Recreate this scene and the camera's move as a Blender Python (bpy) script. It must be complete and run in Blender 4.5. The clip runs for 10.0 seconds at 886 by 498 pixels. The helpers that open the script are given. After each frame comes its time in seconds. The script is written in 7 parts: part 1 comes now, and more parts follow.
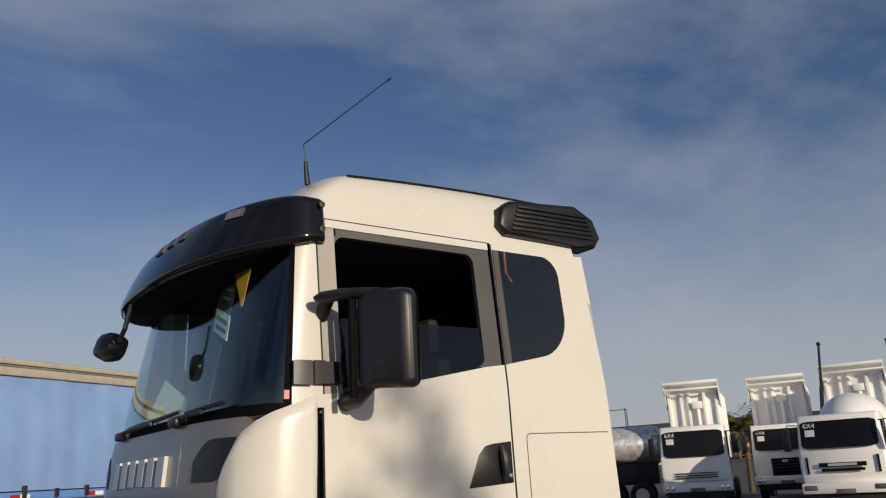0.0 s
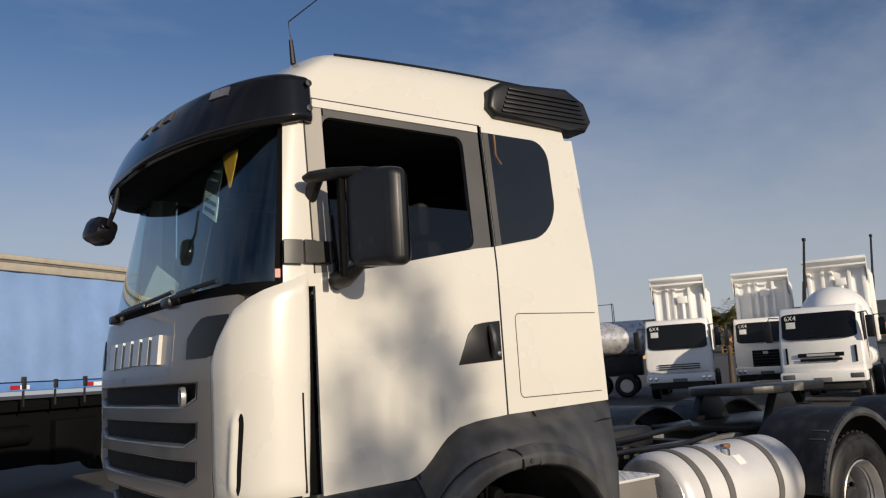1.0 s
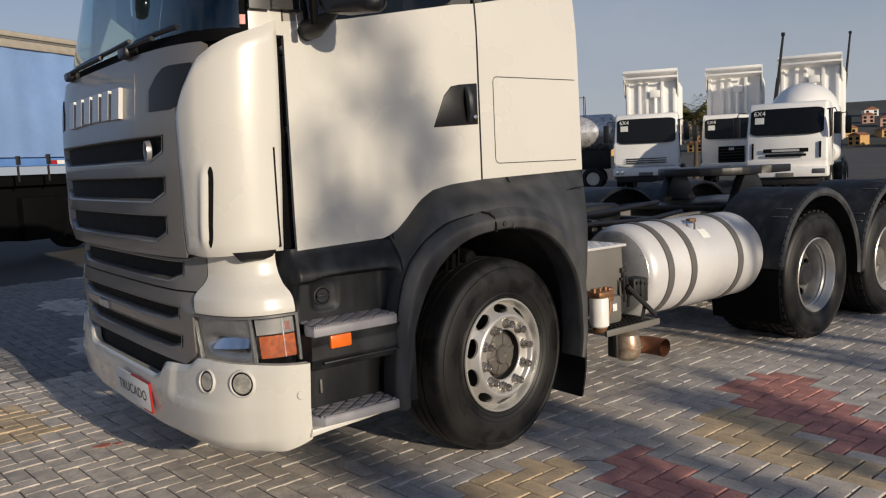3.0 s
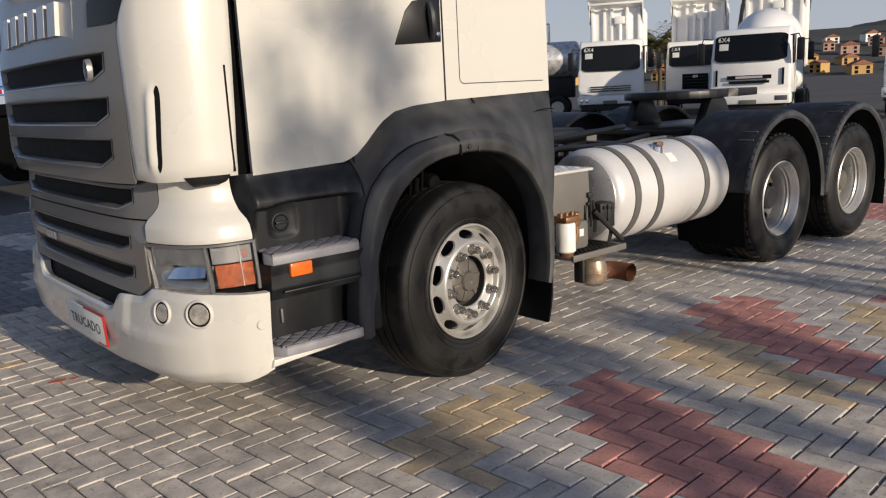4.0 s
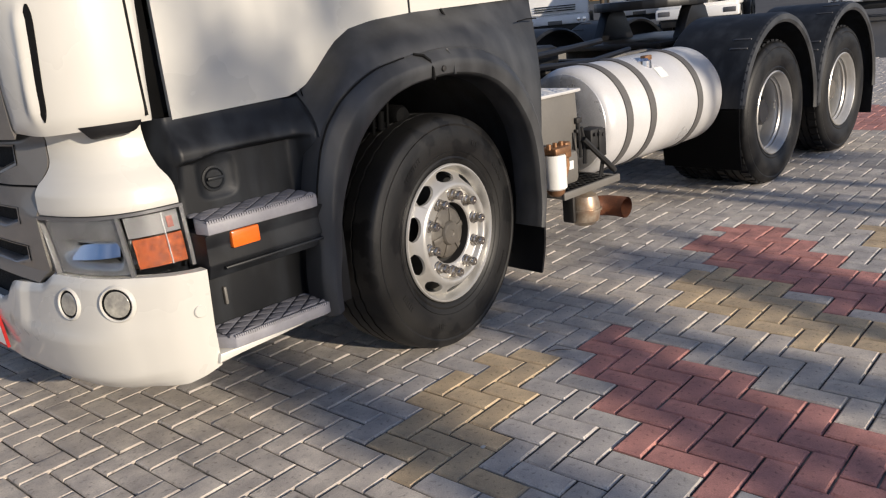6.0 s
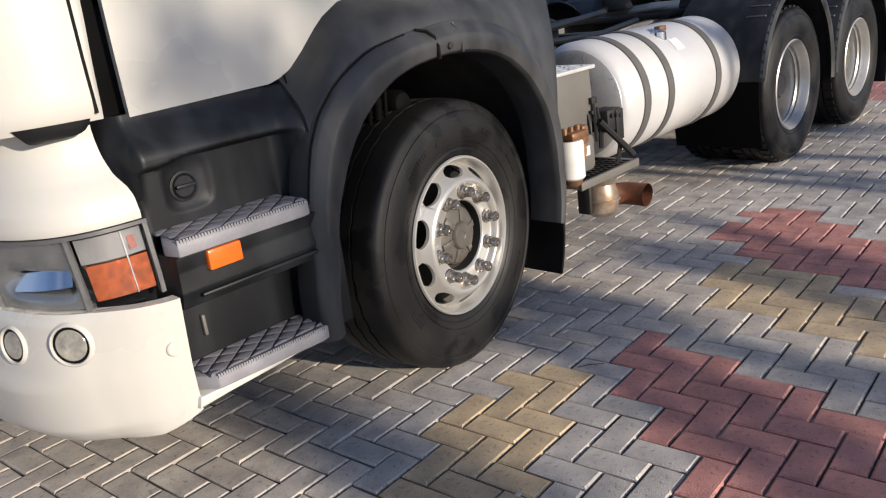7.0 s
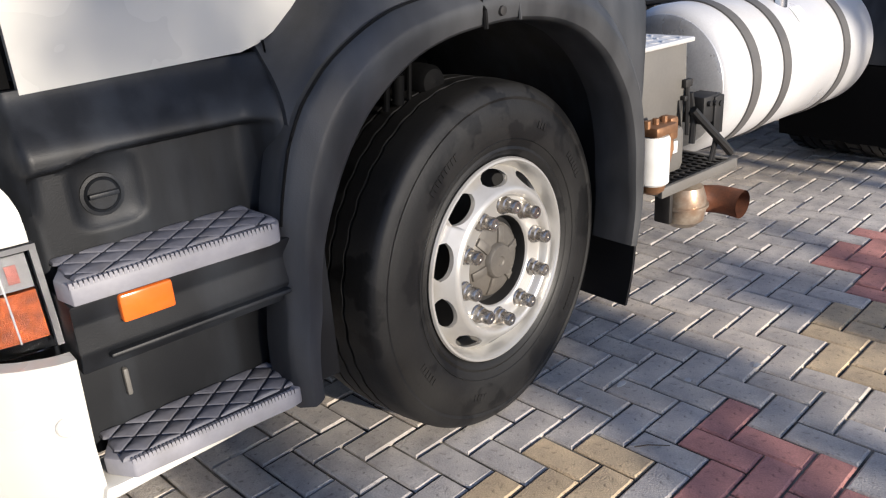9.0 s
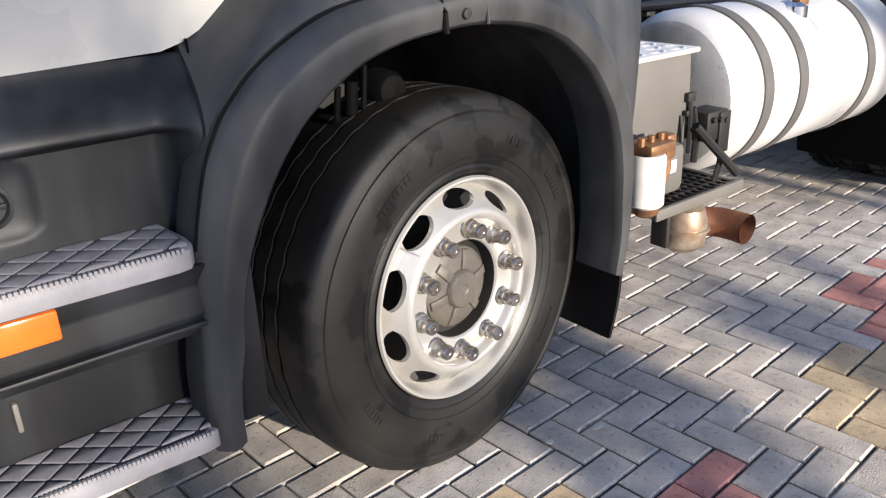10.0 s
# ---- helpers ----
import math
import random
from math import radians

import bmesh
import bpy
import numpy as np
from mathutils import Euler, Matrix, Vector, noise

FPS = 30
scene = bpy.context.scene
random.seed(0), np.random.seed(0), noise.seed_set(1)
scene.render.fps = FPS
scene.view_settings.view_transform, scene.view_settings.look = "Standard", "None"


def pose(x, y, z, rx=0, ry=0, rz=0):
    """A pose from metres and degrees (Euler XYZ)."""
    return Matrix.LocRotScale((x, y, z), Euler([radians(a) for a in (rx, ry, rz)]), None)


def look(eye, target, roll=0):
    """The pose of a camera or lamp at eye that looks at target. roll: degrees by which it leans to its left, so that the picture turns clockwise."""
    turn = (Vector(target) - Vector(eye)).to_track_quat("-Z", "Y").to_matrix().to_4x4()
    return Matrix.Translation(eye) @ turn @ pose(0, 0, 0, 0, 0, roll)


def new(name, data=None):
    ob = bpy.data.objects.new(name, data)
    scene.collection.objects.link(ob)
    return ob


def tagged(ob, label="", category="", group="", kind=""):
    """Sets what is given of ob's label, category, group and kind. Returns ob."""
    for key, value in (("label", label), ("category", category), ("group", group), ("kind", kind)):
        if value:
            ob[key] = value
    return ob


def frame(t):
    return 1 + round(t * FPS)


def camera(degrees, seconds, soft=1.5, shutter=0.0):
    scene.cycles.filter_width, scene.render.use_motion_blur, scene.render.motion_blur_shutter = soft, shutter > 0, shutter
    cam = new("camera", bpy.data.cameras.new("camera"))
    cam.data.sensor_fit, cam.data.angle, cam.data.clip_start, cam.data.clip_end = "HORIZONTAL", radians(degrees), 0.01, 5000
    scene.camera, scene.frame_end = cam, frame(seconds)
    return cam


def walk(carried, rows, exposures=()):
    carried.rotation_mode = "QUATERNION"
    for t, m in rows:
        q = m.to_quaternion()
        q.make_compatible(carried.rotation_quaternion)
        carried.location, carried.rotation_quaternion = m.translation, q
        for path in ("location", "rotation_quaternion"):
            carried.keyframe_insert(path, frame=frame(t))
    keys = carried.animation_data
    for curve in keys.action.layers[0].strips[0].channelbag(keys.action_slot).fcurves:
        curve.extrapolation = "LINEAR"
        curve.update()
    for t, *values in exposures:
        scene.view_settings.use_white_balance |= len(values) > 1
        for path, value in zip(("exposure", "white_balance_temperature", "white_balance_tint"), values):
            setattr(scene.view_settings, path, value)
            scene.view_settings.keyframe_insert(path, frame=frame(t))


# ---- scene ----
cam = camera(58.0, 10.0, soft=1.2)
PATH = [
    (0, (-2.819, -3.132, 1.776), (-1.681, -1.58, 2.318), -3.3),
    (0.5, (-2.82, -3.128, 1.735), (-1.663, -1.553, 2.158), -3.6),
    (1, (-2.805, -3.107, 1.687), (-1.627, -1.518, 1.983), -3.5),
    (1.5, (-2.798, -3.083, 1.647), (-1.605, -1.485, 1.801), -3.0),
    (2, (-2.786, -3.057, 1.608), (-1.581, -1.461, 1.625), -2.9),
    (2.5, (-2.769, -3.02, 1.569), (-1.553, -1.436, 1.463), -2.8),
    (3, (-2.77, -2.997, 1.53), (-1.546, -1.431, 1.312), -2.4),
    (3.2, (-2.782, -2.957, 1.509), (-1.543, -1.408, 1.255), -2.3),
    (4.3, (-2.63, -2.867, 1.479), (-1.346, -1.395, 1.051), -3.1),
    (4.5, (-2.581, -2.814, 1.491), (-1.288, -1.354, 1.046), -3.3),
    (5, (-2.497, -2.711, 1.463), (-1.21, -1.252, 0.999), -3.3),
    (5.5, (-2.427, -2.51, 1.43), (-1.121, -1.086, 0.913), -4.1),
    (7, (-2.08, -1.908, 1.379), (-0.735, -0.559, 0.77), -7.2),
    (7.5, (-1.967, -1.708, 1.372), (-0.636, -0.359, 0.733), -5.7),
    (8, (-1.838, -1.54, 1.37), (-0.532, -0.187, 0.69), -5.3),
    (8.5, (-1.674, -1.457, 1.372), (-0.402, -0.103, 0.632), -4.9),
    (9, (-1.477, -1.449, 1.397), (-0.285, -0.025, 0.655), -3.9),
    (9.5, (-1.331, -1.444, 1.404), (-0.17, 0.007, 0.663), -2.8),
    (10, (-1.202, -1.383, 1.382), (-0.056, 0.074, 0.632), -2.2),
]
EXPOSURES = [(0.0, -0.16, 6280, 10), (0.5, -0.04, 6250, 10), (1.2, -0.02, 6200, 10), (2.4, -0.13, 6150, 10), (3.2, -0.11, 6120, 10), (4.5, 0.22, 6080, 11), (5.5, 0.28, 5980, 11), (7.0, 0.38, 5800, 11), (8.5, 0.53, 5620, 11), (9.2, 0.78, 5620, 11), (10.0, 1.04, 5700, 11)]
walk(cam, [(t, look(eye, target, roll)) for t, eye, target, roll in PATH], exposures=EXPOSURES)

# ---------------------------------------------------------------- light
SUN_ELEV, SUN_AZ = 14.5, 0.0          # degrees: height, and turn of its way from +y towards -x
world = bpy.data.worlds.new("sky")
scene.world = world
world.use_nodes = True
wn, wl = world.node_tree.nodes, world.node_tree.links
wn.clear()
sky = wn.new("ShaderNodeTexSky")
sky.sky_type = "NISHITA"
sky.sun_disc = False
sky.sun_elevation, sky.sun_rotation = radians(SUN_ELEV), radians(180 + SUN_AZ)
sky.air_density, sky.dust_density, sky.ozone_density = 1.0, 1.0, 3.6
geo_dir = wn.new("ShaderNodeTexCoord")
stretch = wn.new("ShaderNodeMapping")
stretch.inputs["Rotation"].default_value = (0.35, 0.1, 0.6)
stretch.inputs["Scale"].default_value = (0.9, 2.6, 4.2)
cloud = wn.new("ShaderNodeTexNoise")
cloud.inputs["Scale"].default_value, cloud.inputs["Detail"].default_value, cloud.inputs["Roughness"].default_value = 1.5, 7, 0.55
cloud_ramp = wn.new("ShaderNodeMapRange")
cloud_ramp.inputs["From Min"].default_value, cloud_ramp.inputs["From Max"].default_value = 0.42, 0.74
cloud_ramp.inputs["To Max"].default_value = 0.62
cloud_mix = wn.new("ShaderNodeMix")
cloud_mix.data_type = "RGBA"
cloud_mix.inputs["B"].default_value = (4.3, 4.5, 5.2, 1)
back = wn.new("ShaderNodeBackground")
back.inputs["Strength"].default_value = 0.092
out = wn.new("ShaderNodeOutputWorld")
wl.new(geo_dir.outputs["Generated"], stretch.inputs["Vector"])
wl.new(stretch.outputs["Vector"], cloud.inputs["Vector"])
wl.new(cloud.outputs["Fac"], cloud_ramp.inputs["Value"])
wl.new(cloud_ramp.outputs["Result"], cloud_mix.inputs["Factor"])
sky_tone = wn.new("ShaderNodeMix")
sky_tone.data_type, sky_tone.blend_type = "RGBA", "MULTIPLY"
sky_tone.inputs["Factor"].default_value = 1.0
sky_tone.inputs["B"].default_value = (0.96, 0.90, 0.93, 1)
wl.new(sky.outputs["Color"], sky_tone.inputs["A"])
wl.new(sky_tone.outputs["Result"], cloud_mix.inputs["A"])
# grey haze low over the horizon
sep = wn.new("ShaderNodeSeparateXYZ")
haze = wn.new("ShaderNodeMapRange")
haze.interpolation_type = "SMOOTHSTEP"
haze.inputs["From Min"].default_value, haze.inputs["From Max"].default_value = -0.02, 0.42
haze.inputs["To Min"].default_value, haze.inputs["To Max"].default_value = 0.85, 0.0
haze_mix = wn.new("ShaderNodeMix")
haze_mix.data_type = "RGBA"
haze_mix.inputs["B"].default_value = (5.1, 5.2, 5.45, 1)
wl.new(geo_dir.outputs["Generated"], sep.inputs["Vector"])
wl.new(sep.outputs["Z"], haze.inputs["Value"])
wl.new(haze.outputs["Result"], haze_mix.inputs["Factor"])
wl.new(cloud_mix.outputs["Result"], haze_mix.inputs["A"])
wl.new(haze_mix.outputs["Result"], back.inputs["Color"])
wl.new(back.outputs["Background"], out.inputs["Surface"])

sun = new("sun", bpy.data.lights.new("sun", "SUN"))
sun.data.energy, sun.data.angle, sun.data.color = 4.45, radians(0.5), (1.0, 0.83, 0.61)
_az, _el = radians(SUN_AZ), radians(SUN_ELEV)
SUN_WAY = Vector((-math.sin(_az) * math.cos(_el), math.cos(_az) * math.cos(_el), -math.sin(_el)))
sun.matrix_world = look((6, -20, 20), Vector((6, -20, 20)) + SUN_WAY)


# ---------------------------------------------------------------- materials
def mat(name, base, rough=0.5, metal=0.0, vary=0.12, scale=6.0, fine=90.0, bump=0.0, coat=0.0, dirt=None, dirt_amount=0.0,
        dirt_scale=3.0, dirt_edge=(0.48, 0.72), dirt_stretch=1.0, spec=0.5, random_tint=0.0, palette=None, rough_vary=0.1, pits=0.0):
    """A surface with colour variation at two scales, roughness variation, fine relief and, where wanted, dirt."""
    m = bpy.data.materials.new(name)
    m.use_nodes = True
    n, l = m.node_tree.nodes, m.node_tree.links
    b = n["Principled BSDF"]
    b.inputs["Metallic"].default_value = metal
    b.inputs["Coat Weight"].default_value = coat
    b.inputs["Coat Roughness"].default_value = 0.04
    b.inputs["Specular IOR Level"].default_value = spec
    co = n.new("ShaderNodeTexCoord")

    def noise_at(s, detail=5):
        t = n.new("ShaderNodeTexNoise")
        t.inputs["Scale"].default_value, t.inputs["Detail"].default_value = s, detail
        l.new(co.outputs["Object"], t.inputs["Vector"])
        return t.outputs["Fac"]

    def mix(fac, a, c, mode="MIX"):
        x = n.new("ShaderNodeMix")
        x.data_type, x.blend_type = "RGBA", mode
        for key, v in (("Factor", fac), ("A", a), ("B", c)):
            if isinstance(v, (int, float)):
                x.inputs[key].default_value = v
            elif isinstance(v, tuple):
                x.inputs[key].default_value = (*v[:3], 1)
            else:
                l.new(v, x.inputs[key])
        return x.outputs["Result"]

    def remap(v, a, c, lo=0.0, hi=1.0):
        r = n.new("ShaderNodeMapRange")
        r.inputs["From Min"].default_value, r.inputs["From Max"].default_value = a, c
        r.inputs["To Min"].default_value, r.inputs["To Max"].default_value = lo, hi
        l.new(v, r.inputs["Value"])
        return r.outputs["Result"]

    big, small = noise_at(scale), noise_at(fine, 3)
    col = base
    if palette:
        info = n.new("ShaderNodeObjectInfo" if palette == "object" else "ShaderNodeNewGeometry")
        rnd = info.outputs["Random" if palette == "object" else "Random Per Island"]
        col = mix(rnd, tuple(c * (1 - random_tint) for c in base), tuple(min(1, c * (1 + random_tint)) for c in base))
    dark = mix(1.0, col, (1 - vary, 1 - vary, 1 - vary * 0.9), "MULTIPLY")
    light = mix(1.0, col, (1 + vary * 0.6, 1 + vary * 0.6, 1 + vary * 0.55), "MULTIPLY")
    col = mix(remap(big, 0.3, 0.7), dark, light)
    col = mix(remap(small, 0.35, 0.65, 0, 0.5 * vary / 0.12 if vary < 0.12 else 0.5), col, mix(1.0, col, (1 - vary, 1 - vary, 1 - vary), "MULTIPLY"))
    if dirt:
        tall = n.new("ShaderNodeMapping")
        tall.inputs["Scale"].default_value = (1, 1, dirt_stretch)
        l.new(co.outputs["Object"], tall.inputs["Vector"])
        patch = n.new("ShaderNodeTexNoise")
        patch.inputs["Scale"].default_value, patch.inputs["Detail"].default_value = dirt_scale, 8
        l.new(tall.outputs["Vector"], patch.inputs["Vector"])
        col = mix(remap(patch.outputs["Fac"], dirt_edge[0], dirt_edge[1], 0, dirt_amount), col, dirt)
    if pits:
        col = mix(remap(noise_at(52.0, 5), 0.58, 0.72, 0, pits), col, mix(1.0, col, (0.25, 0.24, 0.23), "MULTIPLY"))
        col = mix(remap(noise_at(22.0, 4), 0.50, 0.75, 0, 0.35), col, mix(1.0, col, (0.72, 0.70, 0.68), "MULTIPLY"))
    l.new(col, b.inputs["Base Color"])
    l.new(remap(big, 0.3, 0.7, max(0.02, rough - rough_vary * rough), min(1, rough + rough_vary * rough)), b.inputs["Roughness"])
    if bump:
        bp = n.new("ShaderNodeBump")
        bp.inputs["Strength"].default_value, bp.inputs["Distance"].default_value = 0.5, bump
        l.new(small, bp.inputs["Height"])
        l.new(bp.outputs["Normal"], b.inputs["Normal"])
    return m


def glass(name, tint, alpha_like=0.0, rough=0.0, ior=1.45):
    m = bpy.data.materials.new(name)
    m.use_nodes = True
    b = m.node_tree.nodes["Principled BSDF"]
    b.inputs["Base Color"].default_value = (*tint, 1)
    b.inputs["Transmission Weight"].default_value = 1.0 - alpha_like
    b.inputs["Roughness"].default_value = rough
    b.inputs["IOR"].default_value = ior
    return m


M = dict(
    white=mat("white_paint", (0.61, 0.592, 0.54), 0.28, vary=0.035, scale=1.3, fine=40, coat=0.6, dirt=(0.55, 0.50, 0.42), dirt_amount=0.10, dirt_scale=2.2),
    grey=mat("grey_paint", (0.205, 0.195, 0.184), 0.36, metal=0.4, vary=0.06, scale=2, coat=0.35, dirt=(0.25, 0.22, 0.18), dirt_amount=0.2),
    frame_grey=mat("door_frame_grey", (0.07, 0.068, 0.066), 0.42, vary=0.08, scale=3, coat=0.2),
    plastic_dusty=mat("dusty_plastic", (0.026, 0.027, 0.029), 0.46, spec=0.5, vary=0.2, scale=4, fine=300, bump=0.0006, dirt=(0.086, 0.088, 0.092), dirt_amount=0.7, dirt_scale=8, dirt_edge=(0.38, 0.78), dirt_stretch=0.35),
    plastic=mat("black_plastic", (0.0085, 0.0095, 0.0115), 0.5, spec=0.35, vary=0.25, scale=4, fine=300, bump=0.0006, dirt=(0.030, 0.034, 0.041), dirt_amount=0.6, dirt_scale=10, dirt_edge=(0.44, 0.66), dirt_stretch=0.22),
    mirror_shell=mat("mirror_shell_black", (0.010, 0.0105, 0.012), 0.36, spec=0.5, vary=0.2, scale=9, fine=260, bump=0.0005, dirt=(0.06, 0.055, 0.048), dirt_amount=0.25, dirt_scale=18, dirt_edge=(0.6, 0.75)),
    plastic_clean=mat("dark_plastic", (0.007, 0.007, 0.008), 0.40, vary=0.2, scale=5, fine=260, bump=0.0004),
    gloss_black=mat("gloss_black_acrylic", (0.006, 0.006, 0.007), 0.10, spec=0.35, vary=0.1, scale=3, coat=0.15),
    mesh_black=mat("grille_mesh", (0.0035, 0.0035, 0.0035), 0.7, spec=0.2, vary=0.3, scale=60, fine=400, bump=0.003),
    rubber=mat("tyre_rubber", (0.0125, 0.0122, 0.0118), 0.50, spec=0.35, vary=0.35, scale=5, fine=120, bump=0.0008, dirt=(0.0028, 0.0028, 0.003), dirt_amount=0.9, dirt_scale=7.5, dirt_edge=(0.545, 0.575)),
    # near-black with shade put into the colour; also for plain black trim
    shade_black=mat("shade_black_matte", (0.0026, 0.0027, 0.003), 0.75, spec=0.1, vary=0.3, scale=6),
    chassis=mat("chassis_black", (0.012, 0.012, 0.012), 0.6, vary=0.3, scale=6, bump=0.001, dirt=(0.036, 0.031, 0.027), dirt_amount=0.45),
    rail=mat("chassis_grey", (0.16, 0.155, 0.145), 0.55, vary=0.2, scale=5, dirt=(0.07, 0.06, 0.05), dirt_amount=0.5),
    silver=mat("silver_wheel_paint", (0.54, 0.53, 0.505), 0.34, metal=0.55, vary=0.06, scale=8, dirt=(0.30, 0.26, 0.21), dirt_amount=0.35, dirt_scale=9),
    nut_steel=mat("wheel_nut_steel", (0.50, 0.475, 0.44), 0.26, metal=0.95, vary=0.2, scale=40, dirt=(0.22, 0.17, 0.12), dirt_amount=0.4, dirt_scale=30),
    chrome=mat("chromed_steel", (0.80, 0.80, 0.82), 0.12, metal=1.0, vary=0.06, scale=30, rough_vary=0.4),
    hub=mat("hub_grey", (0.13, 0.12, 0.105), 0.55, metal=0.3, vary=0.2, scale=14, dirt=(0.09, 0.07, 0.05), dirt_amount=0.5),
    alu=mat("tank_aluminium", (0.70, 0.695, 0.69), 0.36, metal=0.2, vary=0.12, scale=2.5, fine=160, dirt=(0.42, 0.38, 0.32), dirt_amount=0.3, dirt_scale=5, rough_vary=0.3),
    alu_end=mat("tank_end_aluminium", (0.76, 0.755, 0.75), 0.33, metal=0.55, vary=0.2, scale=5, fine=120, dirt=(0.25, 0.23, 0.2), dirt_amount=0.5, dirt_scale=4, rough_vary=0.4),
    strap=mat("rubber_strap", (0.11, 0.105, 0.10), 0.6, vary=0.15, scale=10),
    tread=mat("step_tread_grey", (0.165, 0.165, 0.188), 0.55, vary=0.18, scale=18, bump=0.0008, dirt=(0.12, 0.11, 0.10), dirt_amount=0.45, dirt_scale=12),
    tread_joint=mat("step_joint_dark", (0.045, 0.046, 0.058), 0.6, vary=0.2, scale=20),
    tread_edge=mat("step_edge_grey", (0.27, 0.266, 0.292), 0.5, vary=0.12, scale=20, dirt=(0.2, 0.19, 0.17), dirt_amount=0.3, dirt_scale=14),
    plate_alu=mat("chequer_plate", (0.82, 0.80, 0.76), 0.35, metal=0.4, vary=0.1, scale=12),
    box_grey=mat("battery_box_grey", (0.15, 0.143, 0.13), 0.5, vary=0.12, scale=5, dirt=(0.17, 0.15, 0.12), dirt_amount=0.3),
    orange=mat("amber_lens", (0.78, 0.155, 0.012), 0.22, vary=0.08, scale=30, coat=0.6),
    amber_dark=mat("amber_signal_lens", (0.23, 0.040, 0.001), 0.25, vary=0.5, scale=45, fine=500, bump=0.003, coat=0.15, spec=0.3),
    pink_lens=mat("faded_red_lens", (0.20, 0.045, 0.03), 0.2, vary=0.35, scale=45, fine=500, bump=0.002, coat=0.8),
    frame_beige=mat("door_frame_beige", (0.33, 0.31, 0.28), 0.45, vary=0.06, scale=3, coat=0.2),
    fog_glass=mat("fog_lamp_glass", (0.52, 0.50, 0.43), 0.12, metal=0.3, vary=0.35, scale=26, coat=0.8),
    red=mat("red_plastic", (0.38, 0.015, 0.014), 0.35, vary=0.1),
    lens=glass("clear_lamp_lens", (0.95, 0.96, 0.97), ior=1.10),
    lamp_bowl=mat("lamp_bowl", (0.36, 0.37, 0.375), 0.24, metal=0.85, vary=0.2, scale=14),
    frame_lamp=mat("lamp_frame_grey", (0.11, 0.11, 0.115), 0.35, vary=0.15, scale=10, coat=0.3),
    lamp_inner=mat("lamp_inner", (0.30, 0.30, 0.31), 0.3, metal=0.5, vary=0.3, scale=12),
    reflector=mat("lamp_reflector", (0.80, 0.82, 0.86), 0.12, metal=1.0, vary=0.05),
    screen=glass("windscreen_glass", (0.46, 0.65, 0.67), ior=1.6),
    side_glass=glass("tinted_side_glass", (0.16, 0.18, 0.19)),
    black_glass=mat("black_bonded_glass", (0.008, 0.009, 0.010), 0.05, vary=0.1, coat=0.3),
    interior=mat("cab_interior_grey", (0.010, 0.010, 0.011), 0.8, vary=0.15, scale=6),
    interior_light=mat("cab_trim_beige", (0.42, 0.39, 0.33), 0.8, vary=0.1, scale=5),
    rust=mat("rusty_pipe", (0.20, 0.075, 0.035), 0.75, metal=0.25, vary=0.35, scale=14, fine=120, bump=0.002, dirt=(0.07, 0.04, 0.03), dirt_amount=0.6, dirt_scale=8),
    steel=mat("weathered_steel", (0.46, 0.38, 0.29), 0.36, metal=0.55, vary=0.3, scale=14, dirt=(0.24, 0.115, 0.05), dirt_amount=0.7, dirt_scale=12),
    brass=mat("dirty_brass", (0.30, 0.16, 0.08), 0.5, metal=0.6, vary=0.25, scale=20),
    filter_white=mat("filter_white", (0.78, 0.77, 0.73), 0.35, vary=0.05, scale=8, dirt=(0.4, 0.36, 0.3), dirt_amount=0.3, dirt_scale=10),
    paper=mat("paper_white", (0.72, 0.73, 0.70), 0.7, vary=0.05),
    yellow=mat("yellow_card", (0.75, 0.32, 0.02), 0.6, vary=0.08),
    dark_card=mat("dark_card", (0.03, 0.035, 0.04), 0.6, vary=0.1),
    ink=mat("ink", (0.08, 0.08, 0.085), 0.6, vary=0.1),
    badge=mat("badge_satin", (0.55, 0.54, 0.52), 0.30, metal=0.2, vary=0.08),
    blue=mat("blue_tarpaulin", (0.20, 0.32, 0.58), 0.5, vary=0.10, scale=1.2, fine=14, bump=0.004, dirt=(0.22, 0.33, 0.55), dirt_amount=0.5, dirt_scale=0.8),
    blue_rail=mat("blue_rail_paint", (0.11, 0.23, 0.52), 0.45, vary=0.1),
    cream=mat("cream_rail", (0.42, 0.38, 0.31), 0.5, vary=0.2, scale=3, dirt=(0.16, 0.12, 0.08), dirt_amount=0.6),
    far_white=mat("truck_white", (0.90, 0.89, 0.86), 0.35, vary=0.04, scale=1.5, coat=0.3, dirt=(0.5, 0.45, 0.38), dirt_amount=0.15),
    far_glass=mat("truck_dark_glass", (0.008, 0.009, 0.010), 0.12, spec=0.25, vary=0.1),
    bark=mat("bark", (0.10, 0.075, 0.05), 0.9, vary=0.3, scale=8, fine=60, bump=0.01),
    leaf=mat("leaf", (0.07, 0.10, 0.025), 0.55, vary=0.25, scale=2, random_tint=0.35, palette="island"),
    palm=mat("palm_leaf", (0.30, 0.275, 0.08), 0.6, vary=0.25, scale=3, random_tint=0.4, palette="island"),
    wood_hill=mat("hill_woods", (0.055, 0.06, 0.05), 0.9, vary=0.3, scale=0.02, fine=0.2),
    wall_a=mat("house_wall_ochre", (0.55, 0.33, 0.12), 0.8, vary=0.1, scale=0.5),
    wall_b=mat("house_wall_pink", (0.52, 0.33, 0.26), 0.8, vary=0.1, scale=0.5),
    roof_tile=mat("roof_tile", (0.30, 0.13, 0.07), 0.85, vary=0.2, scale=1),
    asphalt=mat("worn_asphalt", (0.065, 0.063, 0.062), 0.9, vary=0.18, scale=0.4, fine=60, bump=0.003, dirt=(0.10, 0.092, 0.08), dirt_amount=0.5, dirt_scale=0.15),
